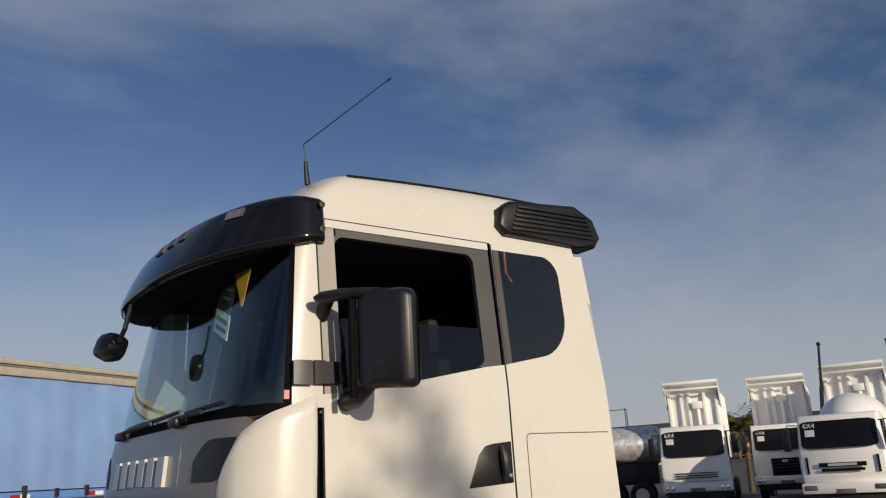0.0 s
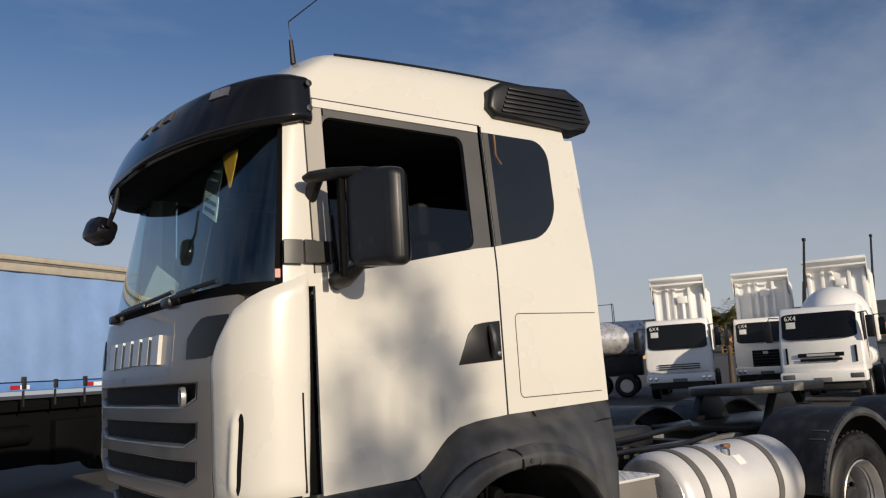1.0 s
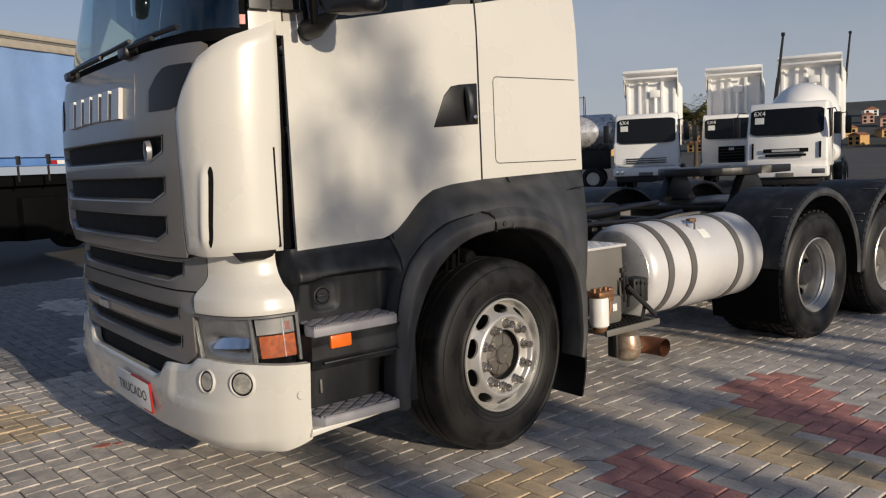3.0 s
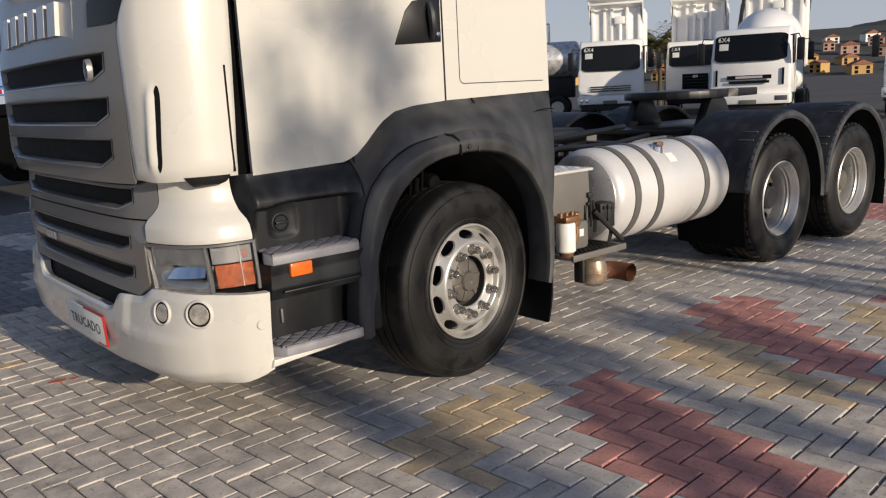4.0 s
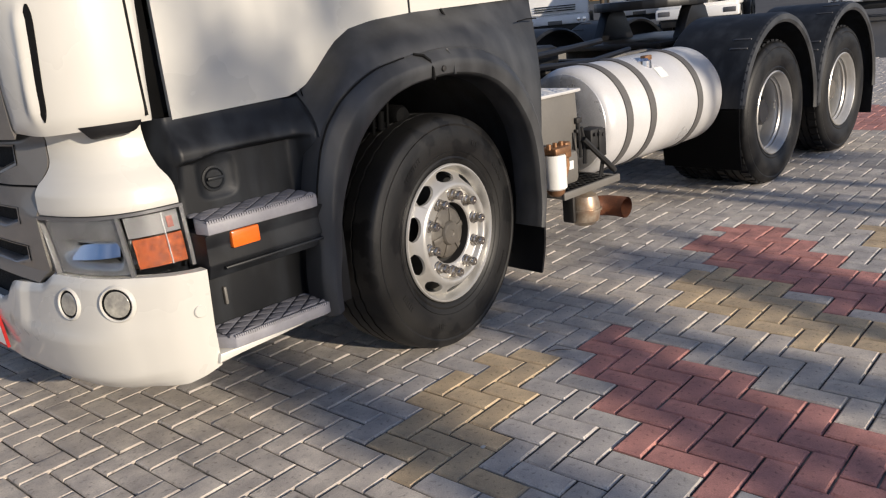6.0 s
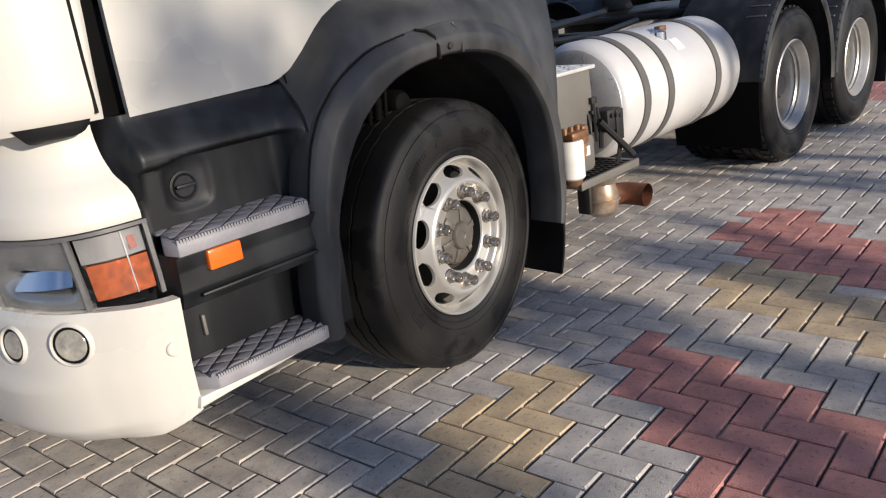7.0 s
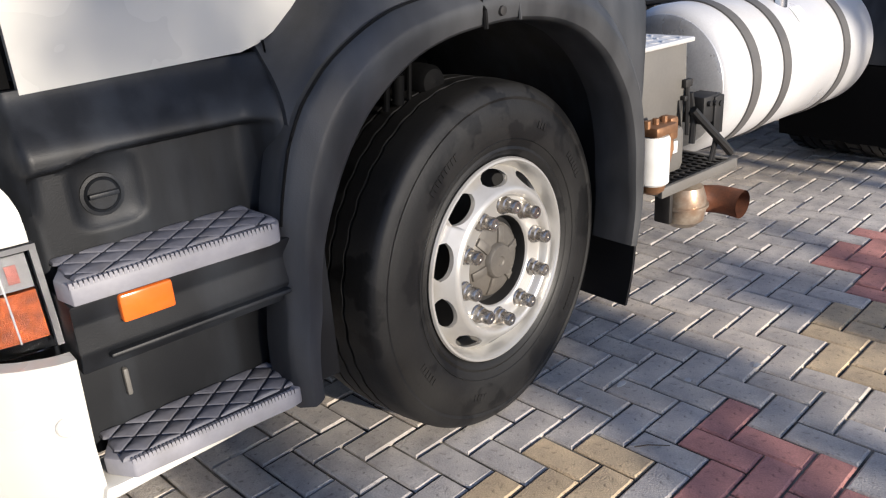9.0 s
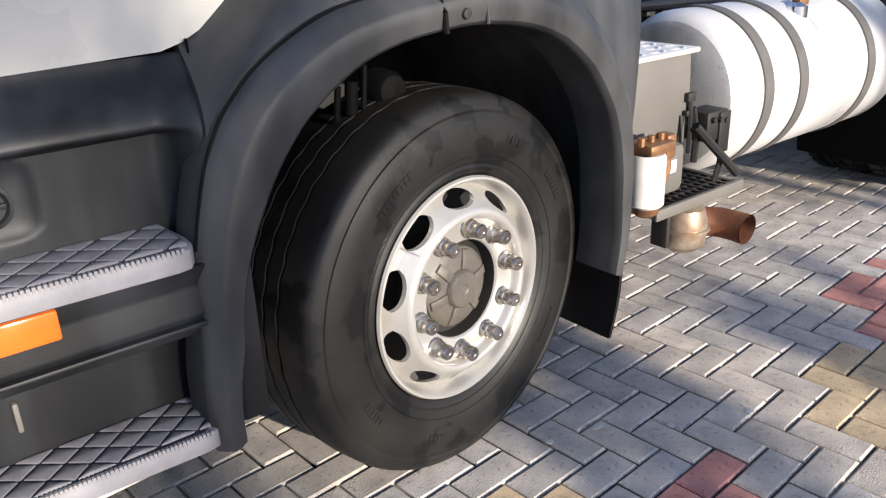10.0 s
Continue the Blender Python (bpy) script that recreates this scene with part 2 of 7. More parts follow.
    brick_dust=mat("brick_dust", (0.50, 0.16, 0.10), 0.9, vary=0.3, scale=40),
    crumb=mat("mortar_crumb", (0.62, 0.60, 0.56), 0.9, vary=0.2, scale=60),
    sand=mat("jointing_sand", (0.05, 0.045, 0.04), 0.95, vary=0.4, scale=9, fine=200, bump=0.003, dirt=(0.40, 0.37, 0.31), dirt_amount=0.6, dirt_scale=3.5, dirt_edge=(0.5, 0.64)),
)
PAVE = {}
# the stained key darkens pavers for oil stains and, painted in, the truck's shadow
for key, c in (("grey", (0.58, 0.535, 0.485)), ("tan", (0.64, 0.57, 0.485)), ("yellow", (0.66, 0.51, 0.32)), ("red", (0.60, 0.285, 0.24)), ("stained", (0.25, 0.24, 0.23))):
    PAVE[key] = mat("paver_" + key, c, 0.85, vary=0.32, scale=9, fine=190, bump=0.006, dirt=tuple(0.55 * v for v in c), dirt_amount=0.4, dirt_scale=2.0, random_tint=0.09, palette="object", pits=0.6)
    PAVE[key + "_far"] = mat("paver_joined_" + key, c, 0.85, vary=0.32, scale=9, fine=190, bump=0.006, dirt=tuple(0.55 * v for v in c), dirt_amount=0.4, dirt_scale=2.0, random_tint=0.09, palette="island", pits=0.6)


# ---------------------------------------------------------------- helpers
def thing(name, at, label, category, group="", kind="", turn=0.0):
    ob = new(name)
    ob.empty_display_size = 0.2
    ob.matrix_world = pose(*at, 0, 0, turn)
    return tagged(ob, label, category, group, kind)


def part(name, bm, material, parent, label="", smooth=35):
    """Links a bmesh, in the parent's own coordinates, as one mesh object under it."""
    bmesh.ops.recalc_face_normals(bm, faces=bm.faces)
    me = bpy.data.meshes.new(name)
    bm.to_mesh(me)
    bm.free()
    for m in (material if isinstance(material, (list, tuple)) else [material]):
        me.materials.append(m)
    if smooth:
        me.shade_smooth()
        me.set_sharp_from_angle(angle=radians(smooth))
    ob = new(name, me)
    if parent:
        ob.parent = parent
    return tagged(ob, label)


def box(bm, x0, x1, y0, y1, z0, z1, bevel=0.0, m=None, seg=2):
    r = bmesh.ops.create_cube(bm, size=1.0)
    t = Matrix.Translation(((x0 + x1) / 2, (y0 + y1) / 2, (z0 + z1) / 2)) @ Matrix.Diagonal((abs(x1 - x0), abs(y1 - y0), abs(z1 - z0), 1))
    bmesh.ops.transform(bm, matrix=t, verts=r["verts"])
    if bevel:
        edges = {e for v in r["verts"] for e in v.link_edges}
        g = bmesh.ops.bevel(bm, geom=list(edges), offset=bevel, segments=seg, affect="EDGES", profile=0.5)
        verts = {v for f in g["faces"] for v in f.verts} | {v for v in r["verts"] if v.is_valid}
    else:
        verts = set(r["verts"])
    if m is not None:
        bmesh.ops.transform(bm, matrix=m, verts=list(verts))
    return bm


def newbox(*a, **k):
    return box(bmesh.new(), *a, **k)


def lathe(bm, profile, at=(0, 0, 0), n=48, axis="y", m=None, caps=True):
    """Turns (radius, along) pairs round an axis through at."""
    rings = []
    for r, a in profile:
        ring = []
        for k in range(n):
            th = 2 * math.pi * k / n
            c, s = r * math.cos(th), r * math.sin(th)
            p = {"y": (c, a, s), "x": (a, c, s), "z": (c, s, a)}[axis]
            v = Vector(p)
            if m is not None:
                v = m @ v
            ring.append(bm.verts.new(v + Vector(at)))
        rings.append(ring)
    for a, b in zip(rings, rings[1:]):
        for k in range(n):
            bm.faces.new((a[k], a[(k + 1) % n], b[(k + 1) % n], b[k]))
    for ring, (r, _) in ((rings[0], profile[0]), (rings[-1], profile[-1])):
        if caps and r > 1e-4:
            bm.faces.new(ring)
    return bm


def loop_lathe(bm, profile, at=(0, 0, 0), n=48, a0=0.0, a1=360.0):
    """Turns a closed (radius, y) profile round y, all the way or between two angles."""
    full = a1 - a0 >= 359.9
    rings = []
    for k in range(n if full else n + 1):
        th = radians(a0 + (a1 - a0) * k / n)
        rings.append([bm.verts.new((at[0] + r * math.cos(th), at[1] + a, at[2] + r * math.sin(th))) for r, a in profile])
    c = len(profile)
    for k in range(n):
        p, q = rings[k], rings[(k + 1) % len(rings)]
        for i in range(c):
            bm.faces.new((p[i], p[(i + 1) % c], q[(i + 1) % c], q[i]))
    if not full:
        bm.faces.new(rings[0])
        bm.faces.new(rings[-1])
    return bm


def tube(bm, pts, radius, n=10):
    pts = [Vector(p) for p in pts]
    radii = radius if isinstance(radius, (list, tuple)) else [radius] * len(pts)
    rings = []
    for i, p in enumerate(pts):
        d = (pts[min(i + 1, len(pts) - 1)] - pts[max(i - 1, 0)]).normalized()
        up = Vector((0, 0, 1)) if abs(d.z) < 0.9 else Vector((0, 1, 0))
        a = d.cross(up).normalized()
        b = d.cross(a)
        rings.append([bm.verts.new(p + radii[i] * (math.cos(2 * math.pi * k / n) * a + math.sin(2 * math.pi * k / n) * b)) for k in range(n)])
    for p, q in zip(rings, rings[1:]):
        for k in range(n):
            bm.faces.new((p[k], p[(k + 1) % n], q[(k + 1) % n], q[k]))
    bm.faces.new(rings[0])
    bm.faces.new(rings[-1])
    return bm


def prism(bm, pts, axis, d0, d1, bevel=0.0):
    """A polygon pushed along an axis. pts in the other two coordinates, in their order."""
    def at(p, d):
        return {"x": (d, p[0], p[1]), "y": (p[0], d, p[1]), "z": (p[0], p[1], d)}[axis]
    a = [bm.verts.new(at(p, d0)) for p in pts]
    b = [bm.verts.new(at(p, d1)) for p in pts]
    faces = [bm.faces.new(a), bm.faces.new(b)]
    for k in range(len(pts)):
        faces.append(bm.faces.new((a[k], a[(k + 1) % len(a)], b[(k + 1) % len(a)], b[k])))
    if bevel:
        edges = list({e for f in faces for e in f.edges})
        bmesh.ops.bevel(bm, geom=edges, offset=bevel, segments=2, affect="EDGES", profile=0.5)
    return bm


def lerp(table, v):
    for (a, p), (b, q) in zip(table, table[1:]):
        if v <= b:
            return p + (q - p) * max(0.0, (v - a) / (b - a))
    return table[-1][1]


def sheet(bm, fn, us, vs, thick):
    """A grid over (u, v) with fn giving point and outward normal; closed to a plate of that thickness."""
    outer, inner = [], []
    for v in vs:
        ro, ri = [], []
        for u in us:
            p, nrm = fn(u, v)
            ro.append(bm.verts.new(p))
            ri.append(bm.verts.new(p - nrm * thick))
        outer.append(ro)
        inner.append(ri)
    nu, nv = len(us), len(vs)
    for j in range(nv - 1):
        for i in range(nu - 1):
            bm.faces.new((outer[j][i], outer[j][i + 1], outer[j + 1][i + 1], outer[j + 1][i]))
            bm.faces.new((inner[j][i], inner[j + 1][i], inner[j + 1][i + 1], inner[j][i + 1]))
    for j in range(nv - 1):
        for i in (0, nu - 1):
            bm.faces.new((outer[j][i], outer[j + 1][i], inner[j + 1][i], inner[j][i]))
    for i in range(nu - 1):
        for j in (0, nv - 1):
            bm.faces.new((outer[j][i], inner[j][i], inner[j][i + 1], outer[j][i + 1]))
    return bm


def span(a, b, n):
    return [a + (b - a) * i / n for i in range(n + 1)]


# ---------------------------------------------------------------- ground
def ground_sheet():
    bm = bmesh.new()
    bmesh.ops.create_grid(bm, x_segments=24, y_segments=24, size=1500)
    return tagged(part("ground", bm, M["asphalt"], None, smooth=0), "worn grey asphalt yard reaching to the horizon", "ground", kind="structure")


ground_ob = ground_sheet()
ground_ob.location.z = -0.035

# ---------------------------------------------------------------- the tractor truck
YC = 1.38
truck = thing("tractor_truck", (0, 0, 0), "white sleeper-cab tractor truck with black lower trim, parked on block paving", "truck")

HW = [(0.25, 1.24), (0.72, 1.26), (0.92, 1.24), (1.12, 1.19), (1.3, 1.185), (2.2, 1.18), (3.03, 1.115), (3.2, 1.09), (3.30, 1.055), (3.37, 1.0), (3.43, 0.88), (3.48, 0.62), (3.50, 0.3)]
FX = [(0.25, -1.48), (0.5, -1.53), (0.7, -1.495), (0.9, -1.515), (1.15, -1.503), (1.165, -1.565), (1.3, -1.575), (1.75, -1.578), (1.95, -1.56), (2.1, -1.53), (2.9, -1.375), (3.03, -1.33), (3.12, -1.29), (3.25, -1.21), (3.37, -1.06), (3.46, -0.78), (3.50, -0.4)]
RX = [(1.43, 0.815), (2.35, 0.79), (2.73, 0.76), (3.03, 0.72), (3.2, 0.70), (3.37, 0.64), (3.50, 0.35)]


def sx(z):
    return -1.10 if z < 3.03 else lerp(FX, z) + 0.23


# how the share along the nose grows below, over and above the seam between the two grilles
LOW_RUN = [(0, 0), (0.1, 0.035), (0.2, 0.115), (0.3, 0.22), (0.4, 0.34), (0.5, 0.468), (0.6, 0.60), (0.7, 0.728), (0.8, 0.848), (0.9, 0.945), (1, 1)]
MID_RUN = [(0, 0), (0.1, 0.12), (0.2, 0.23), (0.3, 0.345), (0.4, 0.46), (0.5, 0.578), (0.6, 0.69), (0.7, 0.797), (0.8, 0.89), (0.9, 0.961), (1, 1)]
TOP_RUN = [(0, 0), (0.1, 0.072), (0.2, 0.166), (0.3, 0.276), (0.4, 0.395), (0.5, 0.519), (0.6, 0.644), (0.7, 0.763), (0.8, 0.87), (0.9, 0.954), (1, 1)]


def run(s, z):
    a = min(abs(s), 1.0)
    if z < 1.165:
        k = max(0.0, (z - 1.15) / 0.015)
        r = lerp(LOW_RUN, a) * (1 - k) + lerp(MID_RUN, a) * k
    elif z < 2.2:
        k = max(0.0, (z - 1.95) / 0.25)
        r = lerp(MID_RUN, a) * (1 - k) + lerp(TOP_RUN, a) * k
    else:
        k = min(1.0, (z - 2.2) / 0.83)
        r = lerp(TOP_RUN, a) * (1 - k) + a * k
    return math.copysign(r, s)


def front(s, z, off=0.0):
    """The nose's skin: s from 0 (middle) to 1 (where the flank begins), negative on the other side."""
    def at(s, z):
        n = 3.8 - 1.1 * max(0.0, min(1.0, (z - 2.2) / 0.83))
        s = run(s, z)
        a = radians(min(abs(s), 1.0) * 90)
        c, sn = max(0.0, math.cos(a)) ** (2 / n), math.sin(a) ** (2 / n)
        return Vector((sx(z) + (lerp(FX, z) - sx(z)) * c, YC - math.copysign(lerp(HW, z) * sn, s), z))
    p = at(s, z)
    e = 0.004
    du = at(min(1.0, s + e), z) - at(max(-1.0, s - e), z)
    dv = at(s, z + 0.01) - at(s, z - 0.01)
    nrm = dv.cross(du)
    nrm = nrm.normalized() if nrm.length > 1e-9 else Vector((-1, 0, 0))
    if nrm.dot(Vector((-math.cos(radians(90 * abs(s))), -math.copysign(math.sin(radians(90 * abs(s))), s), 0))) < 0:
        nrm = -nrm
    return p + nrm * off, nrm


def nose_s(y, z):
    """The share along the nose at which it lies y metres to the far side of the middle."""
    lo, hi = -1.0, 1.0
    for _ in range(40):
        m = (lo + hi) / 2
        if front(m, z)[0].y - YC > y:
            lo = m
        else:
            hi = m
    return (lo + hi) / 2


def flank(x, z, off=0.0, other=False):
    y = lerp(HW, z)
    slope = (lerp(HW, z + 0.01) - lerp(HW, z - 0.01)) / 0.02
    nrm = Vector((0, -1, -slope)).normalized()
    p = Vector((x, YC - y, z)) + nrm * off
    if other:
        p.y, nrm.y = 2 * YC - p.y, -nrm.y
    return p, nrm


def nose_part(name, material, s0, s1, lo, hi, off=0.0, thick=0.02, ns=24, nz=8, parent=None, label="", bm=None):
    """A plate on the nose between s0 and s1; lo, hi, off may be functions of s (and height share for off)."""
    b = bm or bmesh.new()

    def fn(u, v):
        sa, sb = s0(v) if callable(s0) else s0, s1(v) if callable(s1) else s1
        s = sa + (sb - sa) * u
        a = lo(s) if callable(lo) else lo
        c = hi(s) if callable(hi) else hi
        o = off(s, v) if callable(off) else off
        return front(s, a + (c - a) * v, o)
    sheet(b, fn, span(0, 1, ns), span(0, 1, nz), thick)
    return b if bm else part(name, b, material, parent or truck, label)


def flank_part(name, material, x0, x1, lo, hi, off=0.0, thick=0.02, nx=16, nz=8, parent=None, label="", bm=None, other=False):
    b = bm or bmesh.new()

    def fn(u, v):
        xa = x0
        a = lo(xa + (x1(2.0) if callable(x1) else x1) * 0 + u * ((x1(2.0) if callable(x1) else x1) - xa)) if callable(lo) else lo
        c = hi(xa + u * ((x1(2.0) if callable(x1) else x1) - xa)) if callable(hi) else hi
        z = a + (c - a) * v
        xb = x1(z) if callable(x1) else x1
        o = off(u, v) if callable(off) else off
        return flank(xa + u * (xb - xa), z, o, other)
    sheet(b, fn, span(0, 1, nx), span(0, 1, nz), thick)
    return b if bm else part(name, b, material, parent or truck, label)


def hem(x):
    """The lower edge of the white bodywork along the flank."""
    return lerp([(-1.12, 1.16), (-0.64, 1.175), (-0.57, 1.195), (-0.50, 1.25), (-0.40, 1.345), (-0.32, 1.39), (-0.2, 1.412), (0.03, 1.428), (0.8, 1.45)], x)


def belt(x):
    return lerp([(-1.1, 2.16), (-0.8, 2.19), (-0.13, 2.315), (0.0, 2.33)], x)


# cab shell: roof, sleeper flank, pillars, back wall, floor
def cab_shell():
    bm = bmesh.new()
    zs = [3.03, 3.06, 3.12, 3.2, 3.26, 3.30, 3.34, 3.37, 3.40, 3.43, 3.46, 3.48, 3.50]
    rings = []
    for z in zs:
        pts = [front(s, z)[0] for s in span(-1, 1, 40)]
        rx = lerp(RX, z)
        left = [Vector((x, YC - lerp(HW, z), z)) for x in span(pts[-1].x, rx - 0.05, 10)[1:]]
        right = [Vector((p.x, 2 * YC - p.y, p.z)) for p in left]
        rear = [Vector((rx, YC - lerp(HW, z) * k, z)) for k in (0.95, 0.5, 0, -0.5, -0.95)]
        rings.append([bm.verts.new(p + Vector((0, 0, (0.03 * (p.x + 0.2) - 0.03 * (p.x + 0.1) ** 2) * min(1.0, (z - 3.03) / 0.25)))) for p in pts + left + rear + right[::-1]])
    for a, b in zip(rings, rings[1:]):
        for k in range(len(a)):
            bm.faces.new((a[k], a[(k + 1) % len(a)], b[(k + 1) % len(a)], b[k]))
    bm.faces.new(rings[-1])
    for other in (False, True):
        flank_part("", None, 0.012, lambda z: lerp(RX, z) - 0.03, hem, 3.03, bm=bm, nx=20, nz=12, other=other)
    for sgn in (1, -1):
        nose_part("", None, 0.835 * sgn, 1.0 * sgn, 2.1, 3.03, bm=bm, ns=6, nz=8, thick=0.06)
    for z0, z1 in ((1.43, 2.35), (2.35, 2.73), (2.73, 3.03)):
        xs = [lerp(RX, z) for z in (z0, z1)]
        for ya, yb in ((YC - 1.13, YC + 1.13),):
            v = [bm.verts.new(p) for p in ((xs[0], ya, z0), (xs[0], yb, z0), (xs[1], yb, z1), (xs[1], ya, z1))]
            bm.faces.new(v)
            for y, sg in ((ya, -1), (yb, 1)):
                w = [bm.verts.new(p) for p in ((xs[0], y, z0), (xs[0] - 0.03, y + sg * (lerp(HW, z0) - 1.13), z0), (xs[1] - 0.03, y + sg * (lerp(HW, z1) - 1.13), z1), (xs[1], y, z1))]
                bm.faces.new(w)
    return part("cab_shell", bm, M["white"], truck)


shell = cab_shell()
roof_seal = bmesh.new()
tube(roof_seal, [(x, YC - 1.0, 3.372 + 0.03 * (x + 0.2) - 0.03 * (x + 0.1) ** 2) for x in span(-0.85, 0.6, 12)], 0.009, 6)
part("roof_seal", roof_seal, M["plastic_clean"], truck, "black roof seam strip")
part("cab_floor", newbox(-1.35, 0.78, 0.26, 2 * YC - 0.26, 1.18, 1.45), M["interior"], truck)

# doors
for other in (False, True):
    door = flank_part("door", M["white"], -1.10, 0.0, hem, belt, nx=24, nz=12, other=other, label="" if other else "white driver's door with its window half open")
    fr = bmesh.new()
    flank_part("front_frame", M["frame_beige"], -1.10, -1.0, belt, 3.025, nx=2, nz=8, off=-0.004, thick=0.03, parent=door, other=other, label="beige-grey front window frame")
    flank_part("", None, -0.13, -0.015, belt, 3.025, bm=fr, nx=2, nz=8, off=-0.004, thick=0.03, other=other)
    flank_part("", None, -0.99, -0.13, 2.95, 2.99, bm=fr, nx=8, nz=2, off=-0.004, thick=0.03, other=other)
    for cx, cz, ux, uz in ((-1.0, 2.95, 1, -1), (-0.13, 2.95, -1, -1), (-0.13, belt(-0.13), -1, 1)):
        rr, tip = 0.055, []
        for k in range(7):
            t = radians(15 * k)
            tip.append((cx + ux * rr * (1 - math.sin(t)), cz + uz * rr * (1 - math.cos(t))))
        ring = [flank(x, z, -0.004, other)[0] for x, z in [(cx - ux * 0.002, cz - uz * 0.002)] + tip]
        inner = [flank(x, z, -0.034, other)[0] for x, z in [(cx - ux * 0.002, cz - uz * 0.002)] + tip]
        va, vb = [fr.verts.new(p) for p in ring], [fr.verts.new(p) for p in inner]
        fr.faces.new(va)
        fr.faces.new(vb)
        for k in range(len(va)):
            fr.faces.new((va[k], va[(k + 1) % len(va)], vb[(k + 1) % len(va)], vb[k]))
    part("window_frame", fr, M["frame_grey"], door, "dark grey window frame")
    wb = bmesh.new()
    flank_part("", None, -1.05, -0.018, 2.99, 3.03, bm=wb, nx=8, nz=1, off=0.003, thick=0.02, other=other)
    part("door_top_rail", wb, M["white"], door)
    if not other:
        gl = flank_part("window_glass", M["side_glass"], -0.985, -0.135, lambda x: belt(x) - 0.02, 2.53, off=-0.014, thick=0.005, nx=8, nz=4, parent=door, label="tinted window glass wound half down")
        gl.visible_shadow = False
    else:
        flank_part("window_glass", M["black_glass"], -0.985, -0.135, lambda x: belt(x) - 0.02, 2.96, off=-0.014, thick=0.006, nx=8, nz=4, parent=door, other=True)
    # quarter window of the sleeper
    qw = bmesh.new()
    bow = lambda x, a, r: 1 - max(0.0, 1 - max(0.0, (x - a) / r) ** 2) ** 0.5
    qlo = lambda x: 2.335 + 0.19 * (x - 0.02) + 0.21 * bow(x, 0.30, 0.205)
    qhi = lambda x: 2.995 - 0.13 * bow(x, 0.385, 0.12)
    flank_part("", None, 0.055, 0.5045, qlo, qhi, bm=qw, off=0.006, thick=0.012, nx=72, nz=6, other=other)
    flank_part("quarter_trim", M["frame_grey"], 0.013, 0.054, qlo, 2.995, off=0.0065, thick=0.012, nx=3, nz=6, other=other)
    part("quarter_window", qw, M["black_glass"], truck, "dark bonded quarter window")

# door shut lines and the locker lid's seam, as dark recessed strips
sl = bmesh.new()
flank_part("", None, 0.001, 0.011, hem, 3.03, bm=sl, nx=1, nz=12, off=0.001, thick=0.006)
flank_part("", None, -1.10, 0.0, 3.030, 3.037, bm=sl, nx=8, nz=1, off=0.0015, thick=0.006)


def corner_end(v):
    """Where the corner deflector ends towards the door, by its height share."""
    return lerp([(0.0, 0.943), (0.25, 0.960), (0.5, 0.971), (0.7, 0.975), (1.0, 0.978)], v)


# recessed strip whose black stands in for shade deep in the gap
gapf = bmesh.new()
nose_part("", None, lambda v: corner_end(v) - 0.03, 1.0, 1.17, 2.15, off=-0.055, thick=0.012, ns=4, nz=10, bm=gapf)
part("front_gap", gapf, M["shade_black"], truck, "black strip painted as the shaded gap in front of the door")
flank_part("", None, -1.105, -1.097, 2.16, 3.03, bm=sl, nx=1, nz=6, off=0.0025, thick=0.006)
part("door_gap", sl, M["plastic_clean"], truck)
lid = bmesh.new()
lx0, lx1, lz0, lz1, lw = 0.105, 0.735, 1.505, 1.965, 0.005
flank_part("", None, lx0, lx0 + lw, lz0 + 0.03, lz1 - 0.03, bm=lid, nx=1, nz=4, off=0.0015, thick=0.005)
flank_part("", None, lx0 + 0.03, lx1, lz0, lz0 + lw, bm=lid, nx=6, nz=1, off=0.0015, thick=0.005)
flank_part("", None, lx0 + 0.03, lx1, lz1 - lw, lz1, bm=lid, nx=6, nz=1, off=0.0015, thick=0.005)
for cx, cz, a0 in ((lx0 + 0.03, lz0 + 0.03, 180), (lx0 + 0.03, lz1 - 0.03, 90)):
    for k in range(4):
        a, b = radians(a0 + k * 22.5), radians(a0 + (k + 1) * 22.5)
        q = []
        for r, t in ((0.03, a), (0.03, b), (0.025, b), (0.025, a)):
            p, nn = flank(cx + r * math.cos(t), cz + r * math.sin(t), 0.0015)
            q.append(lid.verts.new(p))
        lid.faces.new(q)
part("locker_lid_seam", lid, M["frame_grey"], truck)

# door handle: a dark recess with a grip
hd = bmesh.new()
hp = [(-0.30, 1.70), (-0.225, 1.86), (-0.18, 1.905), (-0.13, 1.915), (-0.01, 1.925), (-0.01, 1.715)]
prism(hd, hp, "y", YC - 1.19, YC - 1.17, 0.004)
handle = part("door_handle", hd, M["plastic_clean"], truck, "black door handle recess with grip bar")
part("grip", tube(bmesh.new(), [(-0.075, 0.188, 1.73), (-0.075, 0.17, 1.77), (-0.085, 0.165, 1.85), (-0.085, 0.185, 1.90)], [0.014, 0.022, 0.022, 0.014], 8), M["plastic"], handle)
part("lock", lathe(bmesh.new(), [(0.0, -0.008), (0.012, -0.006), (0.012, 0.01)], (-0.035, 0.186, 1.75), 12), M["chrome"], handle)

# windscreen, visor, wipers, dashboard
nose_part("windscreen", M["screen"], -0.835, 0.835, 2.10, 3.0, off=-0.02, thick=0.006, ns=32, nz=10, label="raked windscreen, sky mirrored in it").visible_shadow = False
scr = bmesh.new()
for s in (1, -1):
    nose_part("", None, 0.785 * s, 0.835 * s, 2.10, 3.0, off=-0.014, thick=0.004, ns=2, nz=8, bm=scr)
nose_part("", None, -0.835, 0.835, 2.075, 2.125, off=-0.012, thick=0.006, ns=32, nz=1, bm=scr)
